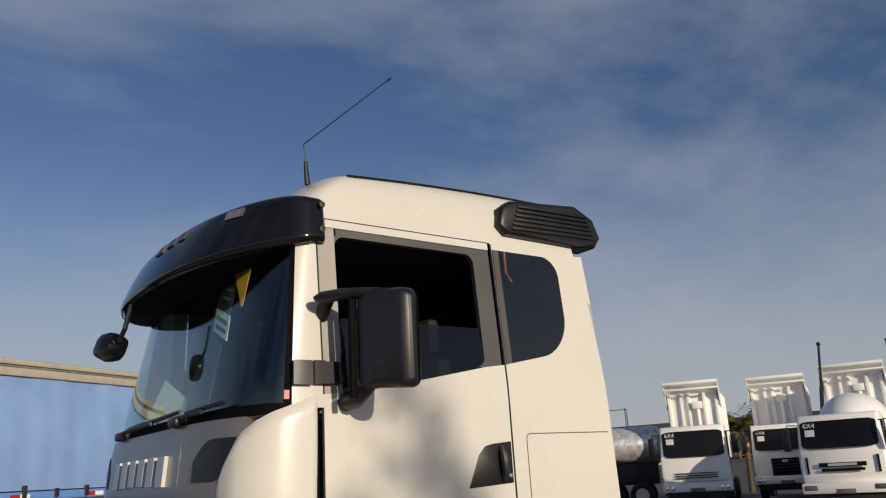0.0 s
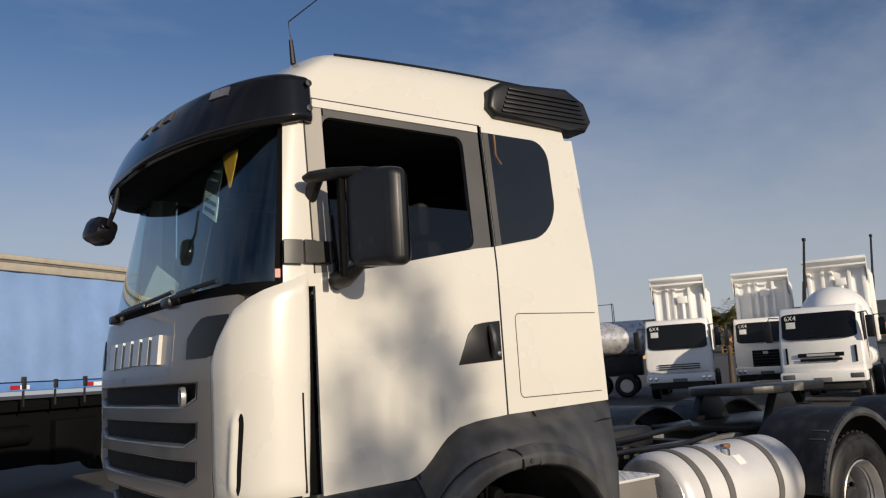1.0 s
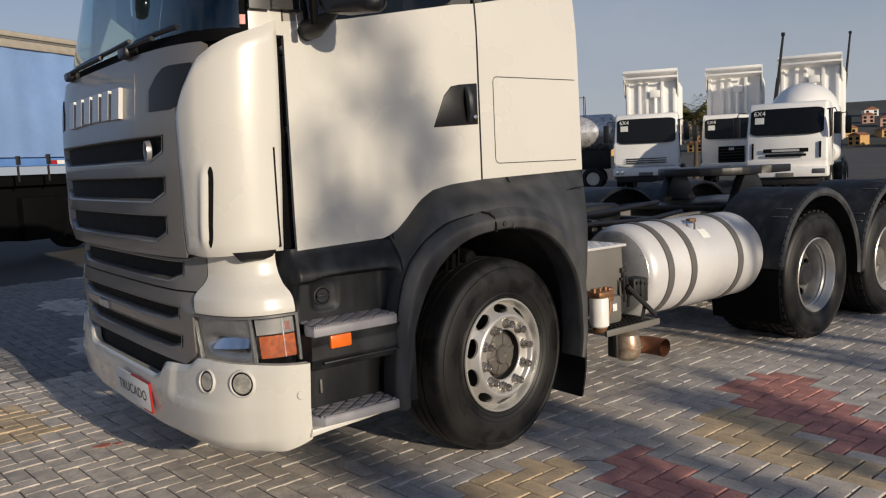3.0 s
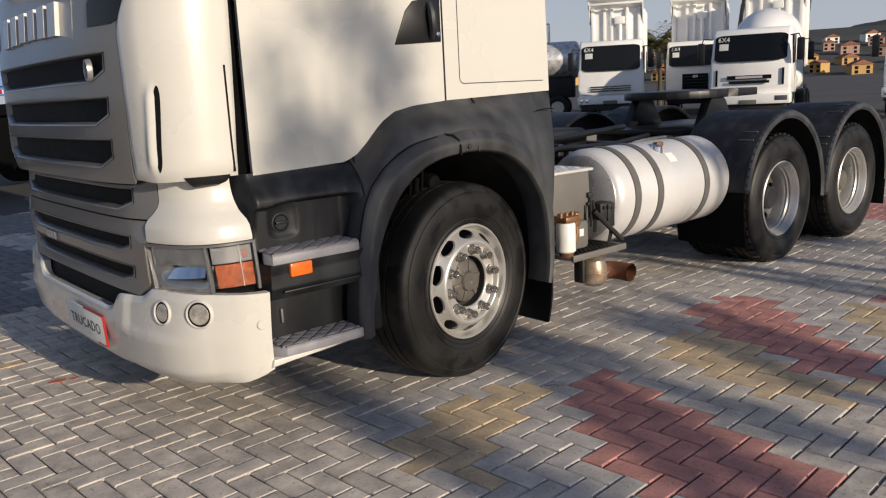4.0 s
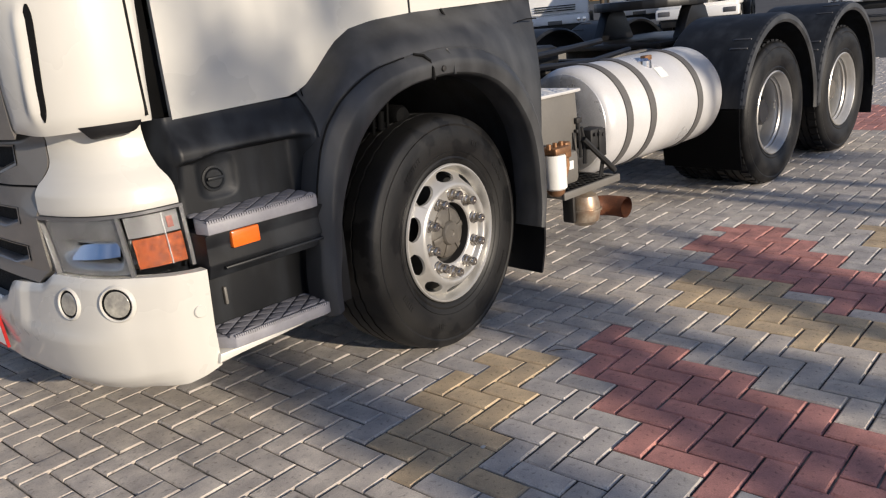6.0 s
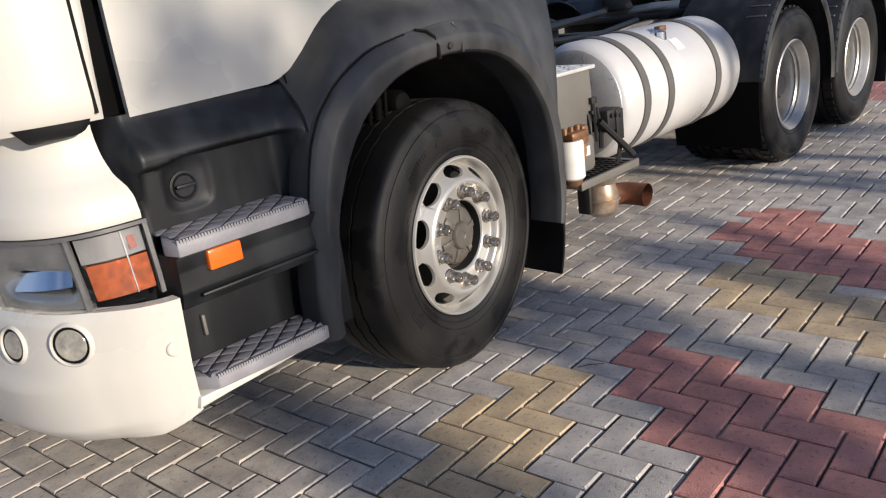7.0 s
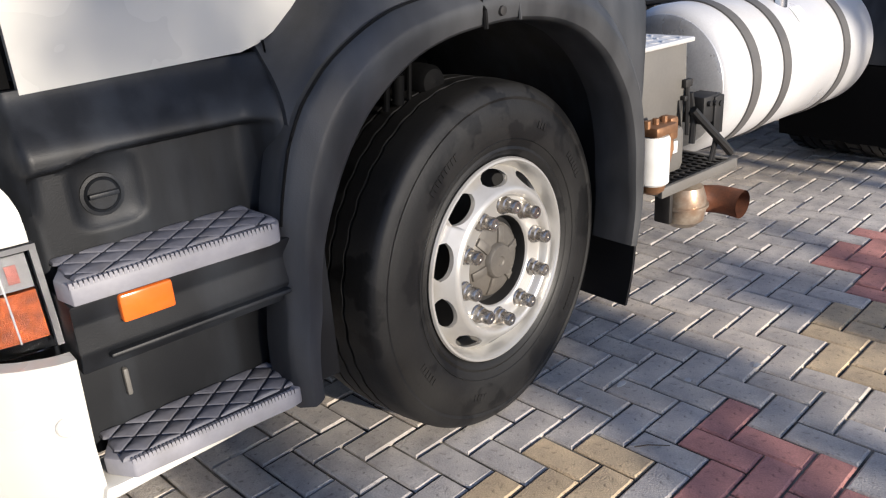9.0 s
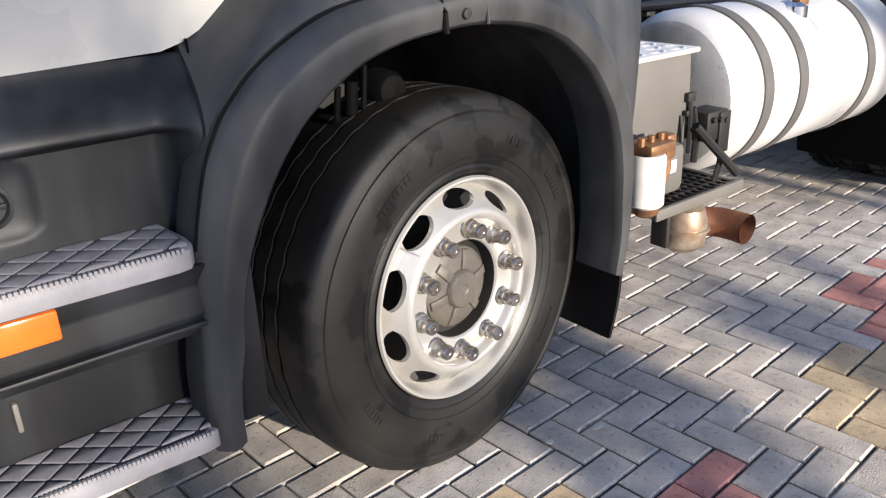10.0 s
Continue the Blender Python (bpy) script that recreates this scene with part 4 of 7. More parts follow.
for sg in (1, -1):
    for s0, z0, r in ((0.484, 0.604, 0.049), (0.662, 0.613, 0.054)):
        p, nn = front(s0 * sg, z0, 0.03)
        q = nn.to_track_quat("-Z", "Y").to_matrix().to_4x4()
        b = bmesh.new()
        lathe(b, [(r + 0.010, 0.004), (r + 0.006, -0.003), (r + 0.002, -0.007), (r - 0.001, -0.006), (r - 0.003, 0.0), (r - 0.003, 0.03)], (0, 0, 0), 36, "z", m=q, caps=False)
        bmesh.ops.translate(b, vec=p, verts=b.verts)
        fog = part("fog_lamp", b, M["white"], bump_ob, "round fog lamp set into the bumper")
        b = bmesh.new()
        lathe(b, [(0.0, -0.005), (r * 0.5, -0.0045), (r - 0.012, -0.003), (r - 0.009, 0.0), (r - 0.009, 0.006)], (0, 0, 0), 28, "z", m=q)
        bmesh.ops.translate(b, vec=p, verts=b.verts)
        part("lens", b, M["fog_glass"], fog)
        # black ring paints the shade of the sunk gap round the lens
        b = lathe(bmesh.new(), [(r - 0.010, -0.001), (r - 0.003, -0.001), (r - 0.003, 0.004)], (0, 0, 0), 28, "z", m=q, caps=False)
        bmesh.ops.translate(b, vec=p, verts=b.verts)
        part("seal_ring", b, M["mesh_black"], fog)
    p, nn = front(0.93 * sg, 0.558, 0.088)
    b = lathe(bmesh.new(), [(0.0, -0.004), (0.019, -0.004), (0.022, -0.001), (0.022, 0.006)], (0, 0, 0), 20, "z", m=nn.to_track_quat("-Z", "Y").to_matrix().to_4x4())
    bmesh.ops.translate(b, vec=p, verts=b.verts)
    part("tow_eye_cover", b, M["white"], bump_ob)
PLATE = Matrix.Translation((-1.582, 1.135, 0.445)) @ pose(0, 0, 0, 2, -4, 3) @ Matrix.Diagonal((1, 1.09, 1.12, 1))
plate = part("show_plate", newbox(-0.004, 0.004, -0.215, 0.215, -0.068, 0.068, 0.003, m=PLATE), M["paper"], bump_ob, "white show plate lettered in black, red frame")
cu = bpy.data.curves.new("lettering", "FONT")
cu.body, cu.size, cu.align_x, cu.align_y, cu.extrude, cu.space_character = "TRUCADO", 0.066, "CENTER", "CENTER", 0.001, 1.1
tmp_text = new("lettering", cu)
letter_mesh = bpy.data.meshes.new_from_object(tmp_text)
bpy.data.objects.remove(tmp_text)
letter_mesh.materials.append(M["ink"])
letters = new("lettering", letter_mesh)
letters.parent = plate
letters.matrix_local = PLATE @ Matrix.Translation((-0.0055, 0.0, -0.004)) @ pose(0, 0, 0, 90, 0, -90)
b = bmesh.new()
for y0, y1, z0, z1 in ((-0.218, 0.0, 0.065, 0.070), (-0.218, -0.12, -0.070, -0.065), (-0.217, -0.213, -0.07, 0.07)):
    box(b, -0.006, 0.005, y0, y1, z0, z1, m=PLATE)
part("plate_frame", b, M["red"], plate)

# mirrors
for sg in (1, -1):
    fy = lambda y: y if sg > 0 else 2 * YC - y
    b = bmesh.new()
    prism(b, [(-1.035, 0.03), (-1.02, -0.05), (-0.97, -0.20), (-0.94, -0.247), (-0.870, -0.258), (-0.836, -0.215), (-0.846, 0.03)], "z", 2.155, 2.605)
    bmesh.ops.bevel(b, geom=list(b.edges), offset=0.042, segments=5, affect="EDGES", profile=0.5)
    for v in b.verts:
        v.co.z += 0.13 * (v.co.y + 0.10) + (0.05 * (-0.1 - v.co.y) if v.co.z < 2.3 and v.co.y < -0.1 else 0)
        v.co.y = fy(v.co.y)
    mir = part("mirror", b, M["mirror_shell"], truck, "large black door mirror on two arms")
    b = tube(bmesh.new(), [(-1.145, fy(0.165), 2.595), (-1.13, fy(0.13), 2.600), (-1.07, fy(0.04), 2.603), (-0.98, fy(-0.06), 2.596), (-0.88, fy(-0.11), 2.585)], [0.030, 0.044, 0.044, 0.036, 0.030], 12)
    for v in b.verts:
        v.co.z = 2.595 + (v.co.z - 2.595) * 0.62
    part("upper_arm", b, M["plastic"], mir)
    b = tube(bmesh.new(), [(-1.10, fy(0.14), 2.60), (-1.095, fy(0.20), 2.56), (-1.085, fy(0.24), 2.52)], [0.032, 0.034, 0.026], 10)
    part("arm_foot", b, M["plastic"], mir)
    b = newbox(-1.062, -1.030, fy(0.035), fy(0.005), 2.12, 2.59, 0.008)
    part("mirror_stay", b, M["shade_black"], mir)
    b = tube(bmesh.new(), [(-0.96, fy(-0.06), 2.215), (-0.965, fy(0.02), 2.165), (-0.975, fy(0.07), 2.145), (-0.985, fy(0.12), 2.130), (-0.985, fy(0.2), 2.128)], [0.020, 0.024, 0.034, 0.044, 0.046], 12)
    part("lower_arm", b, M["plastic_clean"], mir)
    b = newbox(-0.840, -0.832, fy(-0.19), fy(-0.01), 2.22, 2.54, 0.003)
    part("mirror_glass", b, M["chrome"], mir)
b = bmesh.new()
box(b, -0.07, 0.07, -0.085, 0.085, -0.075, 0.075, 0.045, m=Matrix.Translation((-1.70, 1.66, 2.58)) @ pose(0, 0, 0, 0, 20, 20))
fm = part("front_mirror", b, M["gloss_black"], truck, "small black front mirror hanging from the visor")
part("mirror_arm", tube(bmesh.new(), [(-1.64, 1.50, 2.80), (-1.67, 1.49, 2.66), (-1.68, 1.56, 2.60)], 0.014, 8), M["plastic_clean"], fm)

# roof aerial and the louvred corner of the roof
b = tube(bmesh.new(), [(-1.0, 0.55, 3.32), (-1.01, 0.55, 3.45)], [0.016, 0.011], 8)
aer = part("aerial", b, M["plastic_clean"], truck, "thin black whip aerial bent back")
part("whip", tube(bmesh.new(), [(-1.01, 0.55, 3.44), (-1.02, 0.55, 3.55), (-0.62, 0.55, 3.93), (-0.45, 0.55, 4.09)], [0.005, 0.0035, 0.003, 0.003], 5), M["plastic_clean"], aer)
part("tip", tube(bmesh.new(), [(-0.46, 0.55, 4.08), (-0.44, 0.55, 4.10)], 0.007, 6), M["plastic_clean"], aer)


def roof_louvre():
    b = bmesh.new()
    pts = [(0.06, 3.15), (0.09, 3.26), (0.17, 3.315), (0.70, 3.36), (0.85, 3.29), (0.905, 3.17), (0.85, 3.10), (0.70, 3.09), (0.11, 3.095)]
    prism(b, pts, "y", YC - 1.15, YC - 0.98)
    bmesh.ops.bevel(b, geom=[e for e in b.edges if abs(e.verts[0].co.y - e.verts[1].co.y) < 1e-4 and e.verts[0].co.y < YC - 1.1], offset=0.03, segments=3, affect="EDGES", profile=0.5)
    box(b, 0.64, 0.87, YC - 1.12, YC + 1.12, 3.11, 3.30, 0.04)
    ob = part("roof_louvre", b, M["plastic_clean"], truck, "black ribbed louvre at the roof's rear corner")
    for k in range(6):
        z = 3.135 + 0.028 * k
        s = newbox(0.15 + 0.012 * k, 0.84 - 0.012 * k, YC - 1.163, YC - 1.143, z, z + 0.013, 0.003)
        for v in s.verts:
            v.co.z += 0.02 * (v.co.x - 0.45)
        part("slat", s, M["plastic_clean"], ob)
    return ob


roof_louvre()
b = newbox(-0.60, -0.30, YC - 0.55, YC - 0.1, 3.44, 3.50, 0.025)
part("roof_hatch", b, M["white"], truck)
b = bmesh.new()
tube(b, [(0.075, 0.168 + 0.06, 2.98), (0.068, 0.168 + 0.05, 2.86), (0.09, 0.168 + 0.03, 2.80)], 0.006, 6)
part("window_scratch", b, M["brass"], truck, "peeled brown sealant on the quarter window")

# ---------------------------------------------------------------- black lower trim: fender, step well
AX, AZ, AR = -0.045, 0.56, 0.60          # wheel arch: centre and radius


def arch_r(a):
    """Radius of the arch's inner edge by angle in degrees from the rear, over the top, to the front."""
    return lerp([(-20, 0.60), (-14, 0.585), (7, 0.582), (20, 0.605), (32, 0.628), (47, 0.641), (58, 0.642), (68, 0.632), (78, 0.619), (94, 0.607), (104, 0.612), (114, 0.617), (130, 0.612), (150, 0.592), (176, 0.586), (198, 0.64)], a)


def flare_w(a):
    """Width of the lip round the arch."""
    return lerp([(-20, 0.036), (-10, 0.048), (25, 0.09), (51, 0.115), (66, 0.118), (97, 0.106), (108, 0.115), (118, 0.134), (130, 0.152), (138, 0.156), (146, 0.144), (168, 0.086), (180, 0.078), (192, 0.066), (200, 0.062)], a)


def flare():
    """The rounded lip round the wheel arch: a returned edge, a flat face, a crease and a sloping flank."""
    b = bmesh.new()
    prof = [(0.0, 0.15), (0.0, 0.022), (0.03, 0.004), (0.10, -0.006), (0.34, -0.012), (0.56, -0.013), (0.64, -0.008), (0.86, 0.012), (0.97, 0.022), (1.0, 0.032), (1.0, 0.12), (0.5, 0.15)]
    rings = []
    for a in span(-15, 195.5, 72):
        c, s, r, w = math.cos(radians(a)), math.sin(radians(a)), arch_r(a), flare_w(a)
        seam = 0.010 * math.exp(-((a - 94.5) / 1.2) ** 2)
        rings.append([b.verts.new((AX + (r + p * w) * c, y + (seam if y < 0.03 else 0), AZ + (r + p * w) * s)) for p, y in prof])
    n = len(prof)
    for p, q in zip(rings, rings[1:]):
        for i in range(n):
            b.faces.new((p[i], p[(i + 1) % n], q[(i + 1) % n], q[i]))
    b.faces.new(rings[0])
    b.faces.new(rings[-1])
    return b


fender = part("front_fender", flare(), M["plastic_dusty"], truck, "faded black plastic wheel-arch lip")


def over_arch():
    """The panel between the arch lip and the white body."""
    b = bmesh.new()

    def fn(u, v):
        a = 18 + (144 - 18) * u
        c, s = math.cos(radians(a)), math.sin(radians(a))
        r0 = arch_r(a) + flare_w(a) - 0.010
        lo = Vector((AX + r0 * c, 0.03, AZ + r0 * s))
        x = 0.80 + (-0.60 - 0.80) * u
        hi = Vector((x, YC - 1.165, hem(x) + 0.012))
        p = lo.lerp(hi, v)
        p.y = 0.036 + (hi.y - 0.036) * v ** 1.5 - 0.014 * math.sin(math.pi * v) ** 2
        return p, Vector((0, -1, 0.25)).normalized()
    sheet(b, fn, span(0, 1, 40), span(0, 1, 10), 0.03)
    return part("fender_panel", b, M["plastic_dusty"], truck)


fp = over_arch()
b = bmesh.new()
part("panel_joint", tube(bmesh.new(), [(0.16, 0.172, 1.432), (0.18, 0.145, 1.37), (0.22, 0.118, 1.31), (0.28, 0.098, 1.25)], 0.006, 6), M["mesh_black"], fp)
part("panel_joint", tube(bmesh.new(), [(-0.155, 0.026, 1.270), (-0.118, 0.010, 1.262), (-0.098, -0.004, 1.240), (-0.092, -0.011, 1.21), (-0.090, -0.012, 1.166)], 0.0065, 6), M["mesh_black"], fp)
part("panel_joint", tube(bmesh.new(), [(AX + (arch_r(a) + flare_w(a) - 0.003) * math.cos(radians(a)), 0.0255, AZ + (arch_r(a) + flare_w(a) - 0.003) * math.sin(radians(a))) for a in span(103, 158, 22)], 0.0045, 6), M["mesh_black"], fp)
tube(b, [(-0.592, 0.18, 1.195), (-0.60, 0.145, 1.12), (-0.606, 0.105, 1.06), (-0.604, 0.05, 1.0)], 0.004, 6)
part("panel_joint", b, M["mesh_black"], fp)
part("fender_bolt", lathe(bmesh.new(), [(0, -0.006), (0.011, -0.005), (0.013, 0.003)], (-0.034, -0.013, 1.203), 14), M["chassis"], fp)
part("panel_ridge", tube(bmesh.new(), [(0.018, 0.014, 1.275), (0.030, -0.008, 1.235), (0.030, -0.012, 1.175)], 0.004, 6), M["plastic_dusty"], fp)
part("dirt_line", tube(bmesh.new(), [(0.60, 0.124, 1.345), (0.67, 0.124, 1.352), (0.74, 0.124, 1.350)], 0.003, 5), M["mesh_black"], fp)

# rear part of the skirt behind the arch, one surface with the panel over it
def skirt_fn(u, v):
    a = 18.6 - 22 * u
    r0 = arch_r(a) + flare_w(a) - 0.010
    lo = Vector((AX + r0 * math.cos(radians(a)), 0.03, AZ + r0 * math.sin(radians(a))))
    hi = Vector((0.80 - 0.06 * u - 0.10 * u ** 3, YC - 1.165, hem(0.8) + 0.012 - 0.56 * u))
    p = lo.lerp(hi, v)
    p.y = 0.036 + (hi.y - 0.036) * v ** 1.5 - 0.014 * math.sin(math.pi * v) ** 2
    return p, Vector((0, -1, 0.25)).normalized()


part("rear_skirt", sheet(bmesh.new(), skirt_fn, span(0, 1, 14), span(0, 1, 10), 0.03), M["plastic_dusty"], truck)

# liner and mud flap
b = bmesh.new()
rings = []
for a in span(-15, 192, 30):
    c, s = math.cos(radians(a)), math.sin(radians(a))
    r = arch_r(a) + 0.03
    rings.append([b.verts.new((AX + (r + d) * c, y, AZ + (r + d) * s)) for d, y in ((0, 0.03), (0, 1.0), (0.02, 1.0), (0.02, 0.03))])
for p, q in zip(rings, rings[1:]):
    for i in range(4):
        b.faces.new((p[i], p[(i + 1) % 4], q[(i + 1) % 4], q[i]))
b.faces.new(rings[0])
b.faces.new(rings[-1])
part("wheel_arch_liner", b, M["plastic"], truck)
spring = bmesh.new()
tube(spring, [(-0.215, 0.20, 0.98), (-0.207, 0.20, 1.055)], 0.016, 12)
tube(spring, [(-0.255, 0.20, 0.97), (-0.245, 0.20, 1.05)], 0.008, 8)
tube(spring, [(-0.185, 0.19, 0.99), (-0.175, 0.19, 1.09)], 0.007, 8)
part("suspension_damper", spring, M["shade_black"], truck, "dark steel damper end behind the arch lip")
part("damper_cover", lathe(bmesh.new(), [(0.0, 0.16), (0.036, 0.165), (0.046, 0.18), (0.048, 0.24)], (-0.10, 0.02, 1.02), 20), M["shade_black"], truck)
b = bmesh.new()
def flap_fn(u, v):
    return Vector((0.575 + 0.03 * v + 0.012 * math.sin(v * 5), 0.02 + 0.55 * u + 0.03 * (1 - v) * (1 - u), 0.155 + 0.42 * v)), Vector((-1, 0, 0))
sheet(b, flap_fn, span(0, 1, 8), span(0, 1, 8), 0.012)
part("mud_flap", b, M["plastic_clean"], truck)

# step well: one moulded panel, proud along its top and sides, sunk between them
def ease(v, a, b):
    t = max(0.0, min(1.0, (v - a) / (b - a)))
    return t * t * (3 - 2 * t)


def well_at(u, v):
    x, z = -1.24 + 0.665 * u, 0.395 + 0.775 * v
    rim = 0.118 + 0.075 * ease(z, 1.045, 1.17) + 2.4 * max(0.0, -1.135 - x) 
    pv = max(0.0, min(1.0, (z - 0.99) / 0.2))
    rim += (0.058 + 0.165 * pv ** 1.6 - 0.012 * math.sin(math.pi * pv) - rim) * ease(x, -0.70, -0.625)
    corner = 0.025 * max(0.0, (z - 0.90) / 0.15) * ease(-x, 0.98, 1.10)
    sunk = (1 - ease(z, 1.026 - corner, 1.046 - corner * 0.8)) * ease(x, -1.175 + corner, -1.13 + corner) * (1 - ease(x, -0.675, -0.635))
    pocket = 0.014 * max(0.0, 1 - (((x + 0.99) / 0.075) ** 4 + ((z - 0.95) / 0.075) ** 4))
    return Vector((x, rim + 0.048 * sunk + pocket, z)), Vector((0, -1, 0))


b = sheet(bmesh.new(), well_at, span(0, 1, 72), span(0, 1, 140), 0.02)
well = part("step_well", b, M["plastic"], truck, "black plastic entrance well with two steps", 50)
b = lathe(bmesh.new(), [(0.0, -0.010), (0.030, -0.010), (0.034, -0.004), (0.037, -0.009), (0.044, -0.008), (0.047, 0.02)], (-1.0, 0.181, 0.946), 28)
box(b, -1.03, -0.97, 0.158, 0.170, 0.943, 0.953, 0.002)
part("filler_cap", b, M["plastic"], well, "round black screw cap")


def step(zt, depth_front, box_h, x0=-1.155, cut=0.012):
    """A tread with raised quilted diamonds and a toothed light-grey nosing; below the upper one a box."""
    x1, y0, y1 = -0.695, depth_front, 0.17
    b = bmesh.new()
    outline = [(x0 + 0.05, y1), (x0, y0 + max(0.06, cut)), (x0 + cut, y0), (x1 - 0.05, y0 - 0.012), (x1 - 0.02, y0 - 0.006), (x1 - 0.004, y0 + 0.02), (x1, y0 + 0.06), (x1 - 0.01, y1)]
    prism(b, outline, "z", zt - 0.046, zt - 0.004, 0.005)
    ob = part("step", b, M["tread_edge"], truck, "grey step with diamond-patterned tread")
    base = bmesh.new()
    prism(base, [(x0 + 0.06, y1 - 0.004), (x0 + 0.022, y0 + max(0.06, cut)), (x0 + cut + 0.014, y0 + 0.010), (x1 - 0.05, y0), (x1 - 0.018, y0 + 0.022), (x1 - 0.012, y0 + 0.06), (x1 - 0.02, y1 - 0.004)], "z", zt - 0.006, zt - 0.0025)
    part("tread_base", base, M["tread_joint"], ob, "dark joints between the pads")
    t = bmesh.new()
    nx, ny = 10, 2
    dx, dy = (x1 - x0 - 0.05) / nx * 2, (y1 - y0 - 0.02) / ny
    for i in range(nx + 1):
        for j in range(ny * 2 + 1):
            if (i + j) % 2:
                continue
            cx, cy = x0 + 0.035 + i * dx / 2, y0 + 0.014 + j * dy / 2
            ring = []
            for k in range(12):      # a diamond with slightly bowed sides
                f, e = k // 3, (k % 3) / 3
                ca = ((-dx / 2, 0), (0, -dy / 2), (dx / 2, 0), (0, dy / 2))[f]
                cb = ((0, -dy / 2), (dx / 2, 0), (0, dy / 2), (-dx / 2, 0))[f]
                px, py = cx + 0.95 * (ca[0] + (cb[0] - ca[0]) * e), cy + 0.95 * (ca[1] + (cb[1] - ca[1]) * e)
                ring.append((min(max(px, x0 + 0.024), x1 - 0.016), min(max(py, y0 + 0.012), y1 - 0.004)))
            if len({(round(p[0], 3), round(p[1], 3)) for p in ring}) < 6:
                continue
            mx, my = sum(p[0] for p in ring) / 12, sum(p[1] for p in ring) / 12
            rings = [[t.verts.new((mx + k * (p[0] - mx), my + k * (p[1] - my), zt + h)) for p in ring] for k, h in ((1.0, -0.005), (0.86, 0.0005), (0.55, 0.0035))]
            peak = t.verts.new((mx, my, zt + 0.0045))
            for p, q in zip(rings, rings[1:]):
                for k in range(12):
                    t.faces.new((p[k], p[(k + 1) % 12], q[(k + 1) % 12], q[k]))
            for k in range(12):
                t.faces.new((rings[-1][k], rings[-1][(k + 1) % 12], peak))
    bmesh.ops.dissolve_degenerate(t, dist=1e-5, edges=t.edges)
    part("tread", t, M["tread"], ob, "quilted grey tread")
    e = bmesh.new()
    for k in range(46):
        u = k / 45
        x = x0 + cut + 0.002 + u * (x1 - x0 - cut - 0.038)
        y = y0 - 0.012 * u
        box(e, x - 0.003, x + 0.003, y - 0.002, y + 0.006, zt - 0.01, zt + 0.002)
    part("nosing_teeth", e, M["tread_edge"], ob)
    if box_h:
        c = bmesh.new()
        prism(c, [(y0 + 0.006, zt - 0.046), (y1, zt - 0.046), (y1, zt - box_h), (y0 + 0.035, zt - box_h), (y0 + 0.012, zt - box_h + 0.05), (y0 + 0.02, zt - 0.09)], "x", -1.15, -0.675, 0.005)
        part("step_box", c, M["plastic"], ob, "black step housing")
    return ob


st1 = step(0.845, 0.005, 0.20)
step(0.440, 0.015, 0, -1.147, 0.04)
b = newbox(-1.064, -0.958, 0.003, 0.03, 0.737, 0.795, 0.006)
part("side_marker", b, M["orange"], st1, "orange side marker lamp")
b = newbox(-1.10, -0.70, 0.006, 0.03, 0.672, 0.684, 0.005)
part("housing_ridge", b, M["plastic"], st1)
b = newbox(-1.048, -1.036, 0.15, 0.17, 0.505, 0.57, 0.005)
part("drain_slot", b, M["box_grey"], well)
b = bmesh.new()
prism(b, [(-1.175, 0.358), (-1.165, 0.393), (-0.715, 0.393), (-0.702, 0.390), (-0.76, 0.385), (-0.92, 0.379), (-1.08, 0.371)], "y", 0.026, 0.15, 0.006)
part("step_sill", b, M["white"], bump_ob)

# ---------------------------------------------------------------- wheels
TYRE_FLAT = 0.505      # hub height over the flattened tread
TYRE = [(0.300, 0.0), (0.312, -0.012), (0.322, -0.016), (0.330, -0.013), (0.345, -0.021), (0.375, -0.028), (0.41, -0.030), (0.44, -0.025), (0.458, -0.017), (0.466, -0.020), (0.474, -0.017), (0.489, -0.010), (0.4985, -0.001), (0.503, 0.010), (0.5065, 0.034)]


def tyre_mesh(width, grooves=3):
    """A tyre with wavy grooves round its tread, standing flat and slightly bulged on the ground."""
    prof = [(r, y, 0) for r, y in TYRE]
    y0, y1 = 0.034, width - 0.034
    step_w = (y1 - y0) / (grooves + 1)
    for g in range(1, grooves + 1):
        c = y0 + g * step_w
        prof += [(0.5105, c - 0.005, g), (0.498, c - 0.0035, g), (0.498, c + 0.0035, g), (0.5105, c + 0.005, g)]
    prof += [(r, width - y, 0) for r, y in TYRE[::-1]]
    prof += [(0.29, width, 0), (0.29, 0.0, 0)]
    bm, n = bmesh.new(), 168
    rings = []
    for k in range(n):
        th = 2 * math.pi * k / n
        ring = []
        for r, y, g in prof:
            if g:
                y += 0.0022 * (1 if (k + g) % 4 < 2 else -1)
            x, z = r * math.cos(th), r * math.sin(th)
            low = max(0.0, (-z - 0.36) / 0.15) * math.exp(-(x / 0.17) ** 2)
            if y < width * 0.3 and r < 0.50:
                y -= 0.012 * low * math.sin(math.pi * max(0.0, min(1.0, (r - 0.30) / 0.21)))
            ring.append(bm.verts.new((x, y, max(z, -TYRE_FLAT))))
        rings.append(ring)
    c = len(prof)
    for k in range(n):
        p, q = rings[k], rings[(k + 1) % n]
        for i in range(c):
            bm.faces.new((p[i], p[(i + 1) % c], q[(i + 1) % c], q[i]))
    return bm


def rib_ring(r, y, w=0.004, h=0.003):
    return loop_lathe(bmesh.new(), [(r, y), (r + w / 2, y - h), (r + w, y)], (0, 0, 0), 72)


